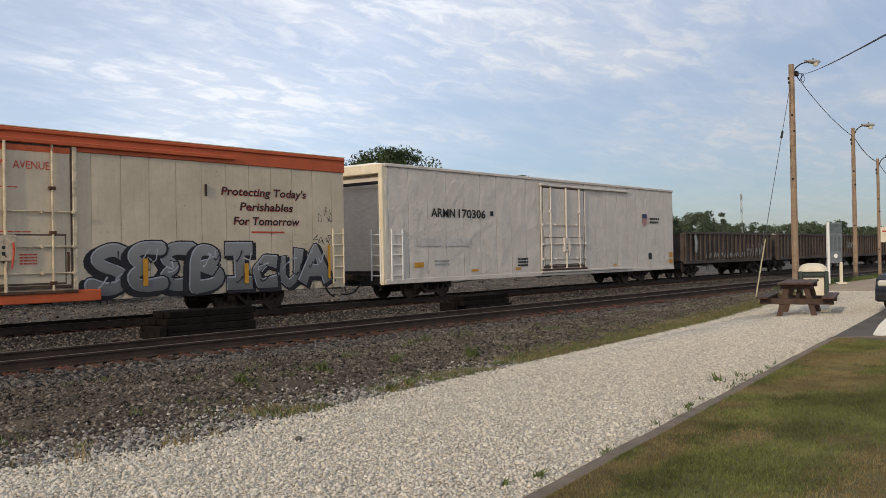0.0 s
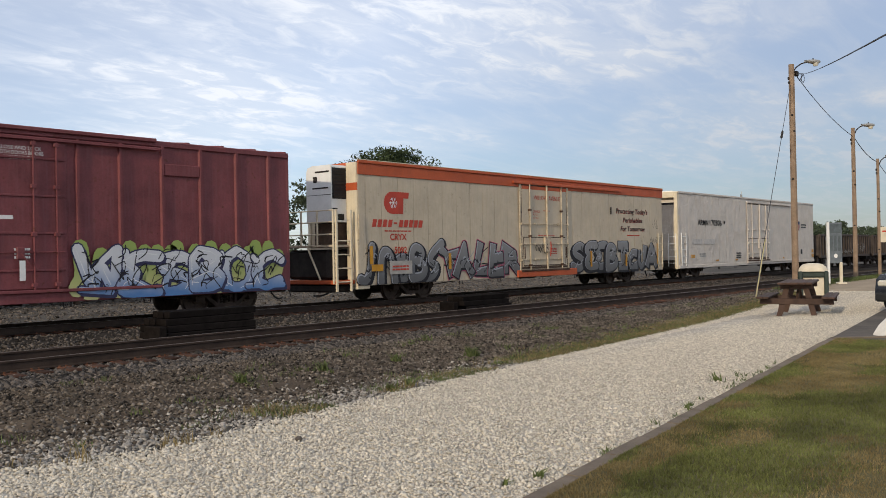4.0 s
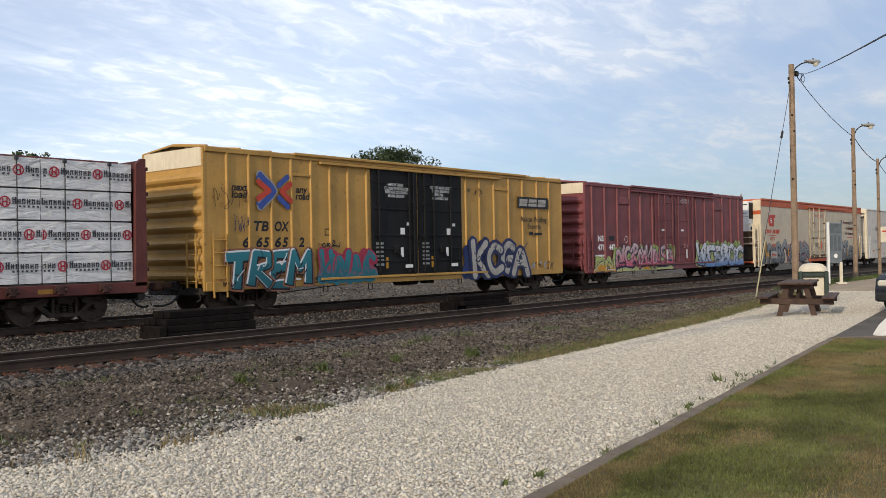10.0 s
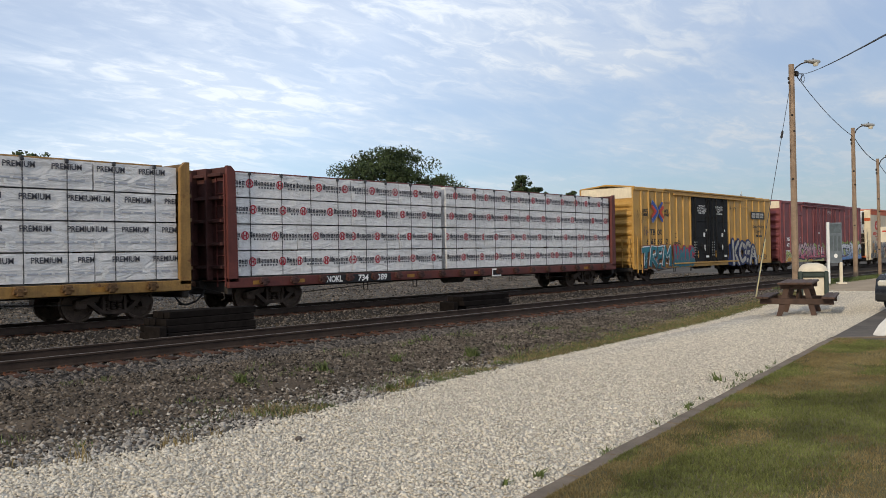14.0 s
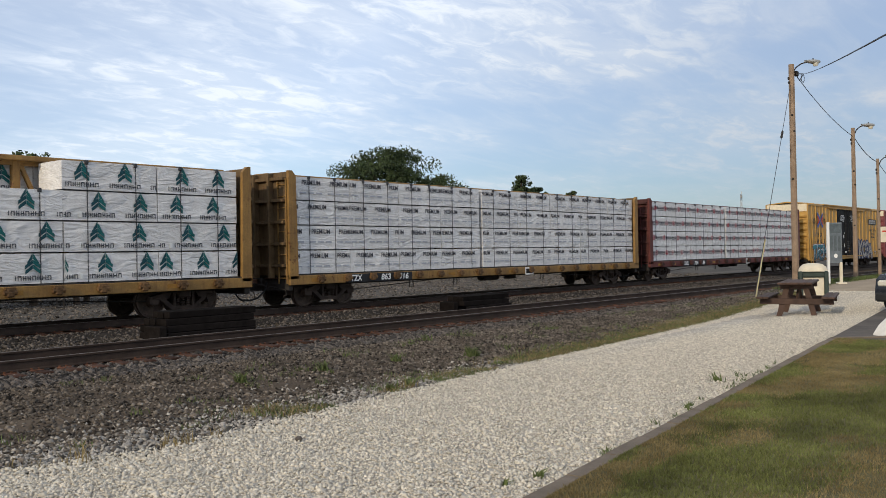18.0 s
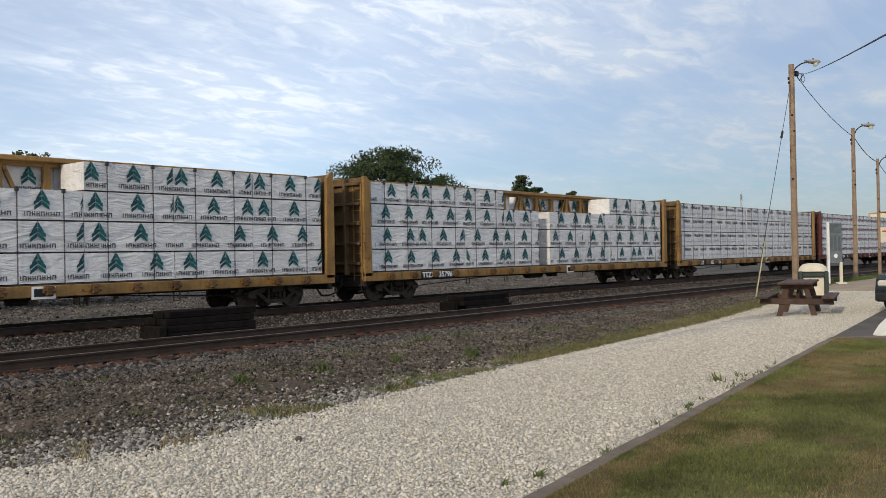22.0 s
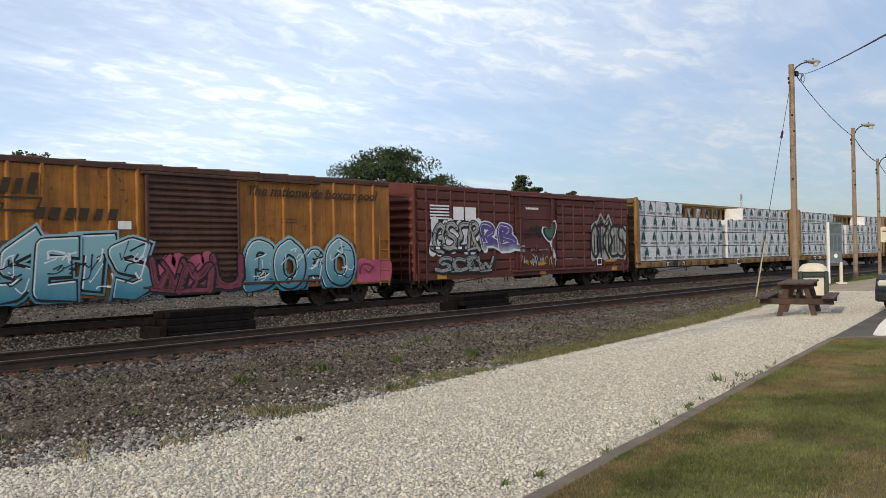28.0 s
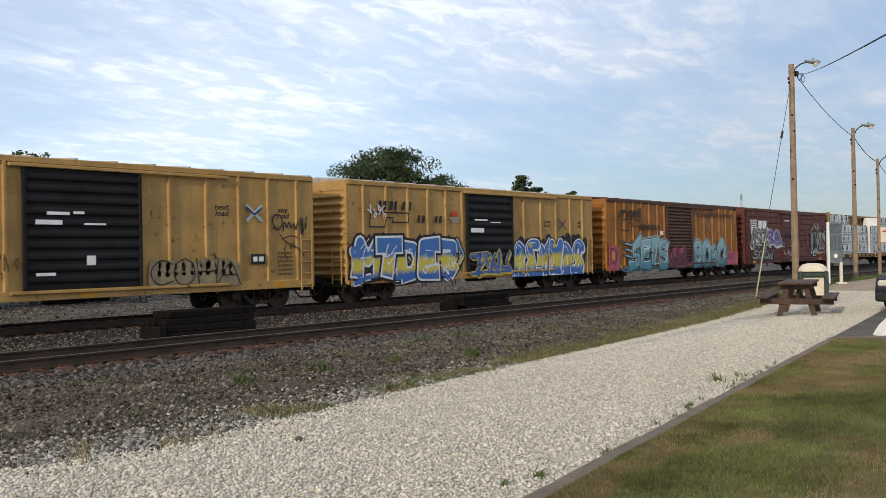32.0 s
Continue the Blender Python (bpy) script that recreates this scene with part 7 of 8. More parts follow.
def wrapped(length, height, depth, seed):
    """A lumber bundle in taut plastic, a little slack and uneven."""
    s, nx, nz = Shape(), 10, 5
    for j in range(nz):
        for i in range(nx):
            x, z = length * i / (nx - 1), height * j / (nz - 1)
            e = 1 if 0 < i < nx - 1 and 0 < j < nz - 1 else 0
            s.v.append((x, e * 0.022 * noise.noise(Vector((x * 1.9 + seed * 3.7, seed, z * 2.6))), z))
    s.f = [(j * nx + i, j * nx + i + 1, (j + 1) * nx + i + 1, (j + 1) * nx + i) for j in range(nz - 1) for i in range(nx - 1)]
    k = len(s.v)
    s.v += [(0, depth, 0), (length, depth, 0), (0, depth, height), (length, depth, height)]
    s.f += [tuple([k] + [j * nx for j in range(nz)] + [k + 2]), tuple([k + 3] + [(nz - 1 - j) * nx + nx - 1 for j in range(nz)] + [k + 1]),
            tuple([(nz - 1) * nx + i for i in range(nx)] + [k + 3, k + 2]), (k, k + 2, k + 3, k + 1)]
    return s


def ring_print():
    a, b = Shape(), Shape()
    stroke(a, [(0.125 * math.cos(k), 0.08 + 0.125 * math.sin(k)) for k in spaced(0, 2 * math.pi, 17)], 0.034, 0)
    for q in ([(-0.05, 0.0), (-0.05, 0.16)], [(0.05, 0.0), (0.05, 0.16)], [(-0.05, 0.08), (0.05, 0.08)]):
        stroke(a, q, 0.038, 0)
    for k in range(7):
        x = 0.185 + 0.122 * k
        b.box(x, x + 0.032, 0, 0.001, 0.025, 0.155 if k else 0.20)
        b.box(x + 0.055, x + (0.085 if k else 0.10), 0, 0.001, 0.025, 0.155 if k else 0.20)
        b.box(x + 0.02, x + 0.08, 0, 0.0008, 0.08 if k % 2 else 0.12, 0.105 if k % 2 else 0.145)
    for k in range(6):
        b.box(0.34 + 0.115 * k, 0.40 + 0.115 * k, 0, 0.001, -0.055, -0.005)
    return ((a, paint("crimson_print", (0.40, 0.03, 0.05), 0.6, var=0.2)), (b, paint("dark_print", (0.06, 0.06, 0.075), 0.6, var=0.2)))


def tree_print():
    """Three stacked chevrons, dark on one half and teal on the other, over a row of bars."""
    a, d, b = Shape(), Shape(), Shape()
    for k, w in enumerate((0.20, 0.21, 0.15)):
        z = -0.085 + 0.125 * k
        th = 0.105 if k < 2 else 0.15
        for sg, sh in ((-1, d), (1, a)):
            q = [(sg * w, z - 0.03), (sg * 0.004, z + 0.115), (sg * 0.004, z + 0.115 + th), (sg * w, z - 0.03 + th * (0.9 if k < 2 else 0.35))]
            sh.extrude_xz(q if sg < 0 else q[::-1], 0.0, 0.001)
    x = -0.46
    for w in (0.035, 0.10, 0.085, 0.085, 0.10, 0.085, 0.115, 0.10):
        b.box(x, x + 0.026, 0, 0.001, -0.265, -0.145)
        if w > 0.05:
            b.box(x + w - 0.026, x + w, 0, 0.001, -0.265, -0.145)
            b.box(x + 0.02, x + w - 0.02, 0, 0.0008, -0.22 if int(w * 1000) % 2 else -0.17, -0.195 if int(w * 1000) % 2 else -0.145)
        x += w + 0.032
    return ((a, green_ink), (d, paint("dark_teal_print", (0.012, 0.065, 0.082), 0.6, var=0.2)), (b, paint("slate_print", (0.055, 0.06, 0.075), 0.6, var=0.2)))


def word_print():
    ob = lettering("print", "PREMIUM", None, 0, 0, 0.15, navy_ink, 0.82, 0.0, bold=0.02)
    a = Shape()
    a.v, a.f = [(v.co.x - 0.4, v.co.y, v.co.z + 0.16) for v in ob.data.vertices], [tuple(p.vertices) for p in ob.data.polygons]
    bpy.data.objects.remove(ob)
    b = Shape()
    for k in range(3):
        b.box(-0.5 + 0.36 * k, -0.22 + 0.36 * k, 0, 0.001, -0.14, -0.09)
    b.box(-0.55, 0.5, 0, 0.001, -0.03, -0.02)
    return ((a, paint("charcoal_print", (0.07, 0.07, 0.085), 0.6, var=0.2)), (b, paint("grey_print", (0.42, 0.43, 0.47), 0.6)))


def load(car, cols, skip_top, prints, every, seed, gap=0.008):
    """Four layers of bundles on both sides of the beam; skip_top: columns without a fourth layer."""
    rng = random.Random(seed)
    zs = (1.10, 1.90, 2.72, 3.53, 4.32)
    for ci, (a, b) in enumerate(cols):
        for layer in range(4):
            if layer == 3 and ci in skip_top:
                continue
            j = rng.uniform(-0.02, 0.02)
            x0, x1, z0, z1 = a + gap + j, b - gap + j, zs[layer] + 0.012, zs[layer + 1] - 0.028
            w = part("lumber_package", wrapped(x1 - x0, z1 - z0, 1.22, seed + ci * 5 + layer), wrap_mat, car, "lumber pack in white printed plastic wrap")
            w.matrix_basis = pose(x0, -1.40, z0)
            # the printed film is cut off at the ends of the pack
            x, wide = -rng.random() * every, x1 - x0 - 0.01
            while x < wide + 0.4:
                for k, (sh, m2) in enumerate(prints):
                    vs = [(min(max(p + x, 0.01), wide), q, r) for p, q, r in sh.v]
                    if max(v[0] for v in vs) - min(v[0] for v in vs) > 0.05:
                        t = Shape()
                        t.v, t.f = vs, sh.f
                        o = part("print", t, m2, w)
                        o.matrix_basis = pose(0, -0.026, (z1 - z0) * 0.46)
                x += every
            t = part("tag", Shape().box(x1 - x0 - 2.35 if x1 - x0 > 2.4 else 0.1, x1 - x0 - 2.27 if x1 - x0 > 2.4 else 0.18, -0.026, -0.02, 0.08, 0.22), white_paint, w)
        for sg in (0.10,):
            h = zs[4] - 0.03
            f = part("lumber_package", wrapped(b - a - 2 * gap, h - 1.11, 1.25, seed + 90 + ci), wrap_mat, car)
            f.matrix_basis = pose(a + gap, 0.16, 1.11)
            if ci in skip_top:
                for x in (0.5, 1.8):
                    for sh, m2 in prints:
                        o = part("print", sh, m2, f)
                        o.matrix_basis = pose(x, -0.026, h - 1.11 - 0.45)
        top = zs[3] if ci in skip_top else zs[4]
        for k in (0.27, 0.75):
            x = a + (b - a) * k + rng.uniform(-0.1, 0.1)
            s = Shape().box(x - 0.013, x + 0.013, -1.430, -1.424, 0.95, top - 0.01)
            s.box(x - 0.013, x + 0.013, -1.43, -0.2, top - 0.016, top - 0.004)
            s.box(x - 0.05, x + 0.05, -1.445, -1.30, top - 0.10, top + 0.012, 0.01)
            part("strap", s, strap_mat, car)


bulkhead_tan = paint("grimy_tan_bulkhead", (0.15, 0.095, 0.045), 0.8, rust=1.0, var=0.45, scale=1.6, streak=0.8, dirt=(0.05, 0.035, 0.025))
bulkhead_red = paint("grimy_red_bulkhead", (0.075, 0.028, 0.024), 0.8, rust=0.6, var=0.45, scale=1.6, streak=0.6, dirt=(0.035, 0.022, 0.02))


def centerbeam(rear, L, label, body, number, mark="TTZX", winch_m=None, digits=()):
    c = freight_car("centerbeam_flatcar", rear, label, "freight car")
    part("deck", Shape().box(0, L, -1.5, 1.5, 0.98, 1.09, 0.01), steel_dark, c)
    part("side_sill", Shape().box(0.0, L, -1.56, -1.44, 0.76, 1.06, 0.015), body, c)
    part("side_sill", Shape().box(0.0, L, 1.44, 1.56, 0.76, 1.06, 0.015), body, c)
    s = Shape().box(0.1, L - 0.1, -0.36, 0.36, 4.33, 4.46, 0.02)
    s.box(0.1, L - 0.1, -0.07, 0.07, 4.22, 4.34)
    part("top_chord", s, body, c)
    n = int(L / 1.28)
    for i in range(1, n):
        x = L * i / n
        k = Shape().box(x - 0.11, x + 0.11, -0.08, 0.08, 1.09, 4.34, 0.02)
        for sg in ((-1, 1) if i % 3 == 0 else (1,) if i % 3 == 1 else ()):
            k.extrude_xz([(x + sg * 0.56, 3.20), (x + sg * 0.66, 3.20), (x + sg * 0.17, 4.30), (x + sg * 0.05, 4.30)][:: sg], -0.05, 0.05)
        part("beam_post", k, body, c)
    grime = bulkhead_red if body is red_beam else bulkhead_tan
    for x, sg in ((0.0, -1), (L, 1)):
        xa, xb = (x, x + 0.12) if sg < 0 else (x - 0.12, x)
        b = part("bulkhead", Shape().box(xa, xb, -1.45, 1.45, 1.0, 4.42), grime, c)
        for y in (-1.5, 1.5):
            q = [(x, 0.95), (x - sg * 0.36, 0.95), (x - sg * 0.30, 4.30), (x - sg * 0.14, 4.46), (x, 4.46)]
            part("bulkhead_post", Shape().extrude_xz(q if sg < 0 else q[::-1], y - 0.06, y + 0.06), body, b)
        for z in (1.4, 2.1, 2.8, 3.5, 4.2):
            part("stiffener", Shape().box(min(x, x + sg * 0.16), max(x, x + sg * 0.16), -1.42, 1.42, z - 0.05, z + 0.05, 0.01), grime, b)
        for y in (-0.75, 0.0, 0.75):
            part("stiffener", Shape().box(min(x, x + sg * 0.22), max(x, x + sg * 0.22), y - 0.05, y + 0.05, 1.0, 4.4, 0.01), grime, b)
    # winches along the sill
    w = Shape().box(-0.10, 0.10, -1.68, -1.56, 0.80, 1.03, 0.03).cyl((-0.16, -1.62, 0.92), (0.16, -1.62, 0.92), 0.065, 8).box(-0.13, 0.13, -1.66, -1.56, 0.98, 1.05, 0.01).mesh("winch", winch_m or winch_mat)
    for x in spaced(1.3, L - 1.3, 18):
        q = new("winch", w)
        q.parent = c
        q.matrix_basis = pose(x, 0, 0)
    running_gear(c, L, 2.15, 0.8)
    end_ladder(c, -0.03, -1.45, -1.05, 0.8, 4.2, 9, body)
    bars("number_panel", c, [(number[0] - 0.15, number[1] + 0.15, 0.76, 1.05)], black_ink, -1.572)
    n = len(digits)
    for k, word in enumerate(digits):
        lettering("lettering", word, c, number[1] - (0.55 if n > 1 else 0.85) - 0.95 * (n - 1 - k), 0.81, 0.20, white_ink, 0.5 if n > 1 else 0.85, -1.580, 0.1, bold=0.03)
    bars("placard", c, [(L * 0.56, L * 0.56 + 0.62, 0.72, 1.04)], white_ink, -1.574)
    bars("placard", c, [(L * 0.56 + 0.06, L * 0.56 + 0.56, 0.78, 0.98)], black_ink, -1.580)
    lettering("lettering", mark, c, number[0] - 0.08, 0.81, 0.20, white_ink, 0.72, -1.580, bold=0.03)
    bars("plate", c, [(x, x + 0.4, 0.84, 0.96) for x in (0.9, 2.6, 8.0, 12.0, 16.0, 20.5)], paint("dirty_amber", (0.30, 0.15, 0.03), 0.6, var=0.4, scale=4), -1.566, "amber reflector plates")
    return c


def build_centerbeams():
    ring, tree, word = ring_print(), tree_print(), word_print()
    c = centerbeam(30.4, 23.6, "red centerbeam flatcar loaded with wrapped lumber bundles", red_beam, (4.05, 6.95), "NOKL", paint("dark_red_winch", (0.07, 0.03, 0.025), 0.7, var=0.5, scale=8, obj=0.3), ("734", "389"))
    load(c, [(0.36, 2.84), (2.84, 5.34), (5.34, 7.77), (7.77, 10.22), (10.46, 12.95), (12.95, 15.5), (15.5, 18.1), (18.1, 20.7), (20.7, 23.25)], (), ring, 1.20, 100)
    c = centerbeam(5.47, 23.6, "yellow centerbeam flatcar loaded with wrapped lumber bundles", yellow_beam, (2.6, 5.7), digits=("863", "916"))
    load(c, [(0.38, 2.86), (2.86, 5.36), (5.36, 7.78), (7.78, 10.24), (10.42, 12.95), (12.95, 15.5), (15.5, 18.1), (18.1, 20.7), (20.7, 23.25)], (), word, 1.25, 200)
    c = centerbeam(-19.55, 23.5, "yellow centerbeam flatcar with a partly missing top layer of lumber", yellow_beam, (3.1, 4.8), digits=("85796",))
    load(c, [(0.5, 3.07), (3.07, 5.84), (5.84, 8.53), (8.53, 11.15), (12.03, 14.88), (14.88, 17.53), (17.53, 20.31), (20.31, 23.05)], (3, 4, 5), tree, 1.25, 300)
    c = centerbeam(-44.6, 23.6, "yellow centerbeam flatcar with a partly missing top layer of lumber", yellow_beam, (3.4, 5.6), digits=("34372",))
    load(c, [(0.42, 3.01), (3.01, 5.75), (5.75, 8.6), (8.6, 11.3), (12.2, 14.72), (14.72, 17.47), (17.47, 20.3), (20.3, 23.15)], (2, 3, 4), tree, 1.25, 400)


def build_gondola(rear, L, seed):
    c = freight_car("gondola", rear, "long dark brown gondola car with ribbed sides", "freight car")
    for y in (SIDE, 1.5):
        part("side_wall", Shape().box(0, L, y, y + 0.06, 0.95, 2.62), coal_mat, c)
    part("floor", Shape().box(0, L, -1.5, 1.5, 0.95, 1.05), coal_mat, c)
    for x in (0.0, L - 0.06):
        part("end_wall", Shape().box(x, x + 0.06, -1.52, 1.5, 0.95, 2.62), coal_mat, c)
    part("top_chord", Shape().box(-0.02, L + 0.02, SIDE - 0.10, SIDE + 0.06, 2.55, 2.70, 0.02), coal_mat, c)
    part("side_sill", Shape().box(0, L, SIDE - 0.09, SIDE + 0.05, 0.85, 1.05, 0.02), coal_mat, c)
    n = 20
    for i in range(n + 1):
        x = 0.1 + (L - 0.2) * i / n
        part("side_rib", Shape().box(x - 0.05, x + 0.05, SIDE - 0.11, SIDE - 0.001, 1.0, 2.58, 0.02), coal_mat, c)
    running_gear(c, L, 1.9)
    if seed == 0:
        for k in range(9):
            scribble(c, 2.6 + 1.05 * k, 1.15, 0.9, 0.35 + 0.55 * (k > 5), cloud_grey, 90 + k, 0.035, 3, SIDE - 0.118)
        s = Shape()
        stroke(s, [(1.30, 2.38), (1.42, 2.1), (1.34, 1.65)], 0.34, SIDE - 0.12)
        part("paint_patch", s, cloud_grey, c, "pale grey patch of paint")
    elif seed == 2:
        for k in range(3):
            scribble(c, 1.2 + 0.7 * k, 1.5, 0.8, 0.7, cloud_grey, 120 + k, 0.06, 3, SIDE - 0.118)
    return c


build_cream_reefer()
build_white_reefer()
build_red_boxcar()
build_gold_boxcar()
build_centerbeams()
build_old_red_boxcar()
build_rusty_boxcar()
build_yellow_boxcar()
build_last_boxcar()
for _k in range(5):
    build_gondola(149.8 + 14.7 * _k, 13.5, _k)

# ---- things beside the tracks ----
pole_wood = paint("weathered_pole_wood", (0.29, 0.205, 0.14), 0.85, var=0.35, scale=2, fine=40, streak=0.35, dirt=(0.14, 0.085, 0.05), bump=0.01)
table_wood = paint("dark_brown_table_wood", (0.085, 0.05, 0.036), 0.75, var=0.35, scale=4, fine=50, obj=0.2, bump=0.004)
lamp_metal = paint("lamp_metal", (0.42, 0.40, 0.36), 0.45, metal=0.5, var=0.15)
lamp_glass = paint("lamp_lens", (0.62, 0.58, 0.48), 0.25, var=0.1)
wire_mat = paint("overhead_cable", (0.05, 0.05, 0.055), 0.6)
guard_mat = paint("yellow_guard", (0.46, 0.40, 0.22), 0.6, var=0.2)
bin_cream = paint("cream_plastic", (0.66, 0.58, 0.44), 0.5, var=0.12, scale=3)
bin_green = paint("dark_green_frame", (0.035, 0.05, 0.042), 0.6, var=0.2)
board_mat = paint("board_print", (0.10, 0.12, 0.13), 0.5, var=0.35, scale=5)
board_pale = paint("board_pale", (0.15, 0.17, 0.19), 0.5, var=0.3, scale=6)
car_paint = paint("dark_car_paint", (0.022, 0.024, 0.03), 0.25, var=0.1)
glass_dark = paint("car_glass", (0.03, 0.035, 0.04), 0.05, var=0.05)
bark_mat = paint("bark", (0.09, 0.065, 0.045), 0.9, var=0.4, scale=3, bump=0.02)
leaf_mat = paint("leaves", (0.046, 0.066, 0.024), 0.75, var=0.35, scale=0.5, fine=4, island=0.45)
# distance haze is mixed into the far woods' colour: paler, greyer than near leaves
hazy_wood_mat = paint("hazed_woodland_leaves", (0.072, 0.095, 0.052), 0.8, var=0.4, scale=0.08, fine=1.2, island=0.4)
mast_grey = paint("mast_grey", (0.16, 0.16, 0.17), 0.6, var=0.2)
mast_red = paint("mast_pale", (0.5, 0.5, 0.5), 0.6)


def light_pole(x, y, z, height, tip, stout=1.0, arm=1.0):
    p = thing("street_lamp", pose(x, y, z - 0.02), "weathered wooden utility pole carrying a curved lamp arm", "street lamp", "wooden lamp poles")
    s = Shape()
    n = 8
    rings = 6
    for k in range(rings):
        h = height * k / (rings - 1)
        r = (0.155 - 0.03 * k / (rings - 1)) * stout
        s.v += [(r * math.cos(2 * math.pi * i / n * 1.0) * (1 + 0.03 * math.sin(i * 3 + k)), r * math.sin(2 * math.pi * i / n), h) for i in range(n)]
    s.f = [(k * n + i, k * n + (i + 1) % n, (k + 1) * n + (i + 1) % n, (k + 1) * n + i) for k in range(rings - 1) for i in range(n)] + [tuple(range((rings - 1) * n, rings * n))]
    part("pole", s, pole_wood, p)
    d = Vector(tip).normalized()
    pts = [Vector((0, 0, height - 0.30)) + d * 0.10, Vector((0, 0, height - 0.10)) + d * 0.26 * arm, Vector((0, 0, height + 0.05)) + d * arm * 0.5, Vector((0, 0, height + 0.13)) + d * arm * 0.8]
    a = part("lamp_arm", Shape().tube([tuple(q) for q in pts], 0.028, 8), steel_dark, p)
    e = pts[-1]
    side = d.cross(Vector((0, 0, 1)))
    h = Shape()
    prof = [(-0.12, 0.06, 0.05), (0.08, 0.11, 0.08), (0.36, 0.14, 0.10), (0.58, 0.11, 0.08), (0.66, 0.03, 0.02)]
    for along, w, t in prof:
        for k in range(10):
            an = 2 * math.pi * k / 10
            q = e + d * along + side * (w * math.cos(an)) + Vector((0, 0, 0.03 + t * math.sin(an)))
            h.v.append(tuple(q))
    h.f = [(j * 10 + k, j * 10 + (k + 1) % 10, (j + 1) * 10 + (k + 1) % 10, (j + 1) * 10 + k) for j in range(4) for k in range(10)] + [tuple(range(10)), tuple(range(49, 39, -1))]
    hd = part("lamp_head", h, lamp_metal, p, "grey cobra-head lamp housing", True)
    q = e + d * 0.42
    part("lens", Shape().cyl((q.x, q.y, q.z - 0.03), (q.x, q.y, q.z - 0.16), 0.14, 12, 0.09), lamp_glass, hd)
    part("photocell", Shape().cyl((e.x + d.x * 0.3, e.y + d.y * 0.3, e.z + 0.11), (e.x + d.x * 0.3, e.y + d.y * 0.3, e.z + 0.17), 0.035, 8), steel_dark, hd)
    for k, (a, z) in enumerate(((2.4, 0.55), (2.6, 0.75), (3.4, 2.2), (4.0, 2.9), (3.3, 5.0))):
        c, q = math.cos(a) * 0.135 * stout, math.sin(a) * 0.135 * stout
        part("bolt_plate", Shape().box(c - 0.04, c + 0.04, q - 0.04, q + 0.04, height - z - (0.12 if k < 2 else 0.07), height - z, 0.01), steel_dark, p)
    return p


POLES = ((40.48, 13.6, 9.72, 1.0), (49.58, 13.6, 7.80, 0.78), (54.18, 13.6, 6.53, 0.62))
_tip = (0.80, -0.60, 0)
for i, (x, y, h, stout) in enumerate(POLES):
    light_pole(x, y, ground_z(x, y) + 0.02, h - ground_z(x, y), _tip, stout, (1.0, 0.8, 0.8)[i])


def cable(name, a, b, sag, r, label):
    pts = []
    for k in range(15):
        t = k / 14
        p = Vector(a).lerp(Vector(b), t)
        pts.append((p.x, p.y, p.z - 4 * sag * t * (1 - t)))
    return solid(name, Shape().tube(pts, r, 5), wire_mat, label, "cable", "overhead cables")


for _a, _b, _sag, _r in (((41.53, 13.6, 9.18), (49.72, 13.6, 7.34), 0.22, 0.016), ((49.9, 13.6, 7.28), (53.94, 13.6, 6.36), 0.17, 0.02), ((54.39, 13.6, 6.27), (62.0, 13.4, 3.9), 0.1, 0.016)):
    cable("overhead_cable", _a, _b, _sag, _r, "dark sagging cable strung between wooden poles")
cable("overhead_cable", (41.95, 13.55, 9.5), (10.39, 2.5, 3.90), 0.06, 0.011, "dark cable leading from the pole over the path")
cable("guy_wire", (40.30, 13.6, 8.8), (33.55, 12.78, -0.1), 0.0, 0.012, "steel guy wire bracing the wooden pole")
solid("guy_insulator", Shape().cyl((38.62, 13.396, 6.58), (38.40, 13.369, 6.30), 0.05, 8), steel_dark, "dark strain insulator in the guy wire", "insulator")
solid("guy_guard", Shape().cyl((33.48, 12.75, -0.3), (35.20, 12.96, 2.02), 0.028, 8), guard_mat, "yellow plastic guard standing on the guy wire", "wire guard")
_br = Shape()
_br.tube([(40.6, 13.55, 9.42), (41.1, 13.58, 9.40), (41.95, 13.55, 9.5)], 0.022)
_br.tube([(41.0, 13.58, 9.38), (41.3, 13.6, 9.25), (41.53, 13.6, 9.16), (41.75, 13.6, 9.3), (41.98, 13.58, 9.5)], 0.02)
_br.tube([(41.9 + 0.22 * math.cos(k), 13.58, 9.32 + 0.2 * math.sin(k)) for k in spaced(1.6, 7.2, 9)], 0.014)
_br.box(40.9, 41.15, 13.5, 13.66, 9.28, 9.5, 0.02)
solid("cable_bracket", _br, steel_dark, "dark cable clamp and spare loops on the pole", "bracket")


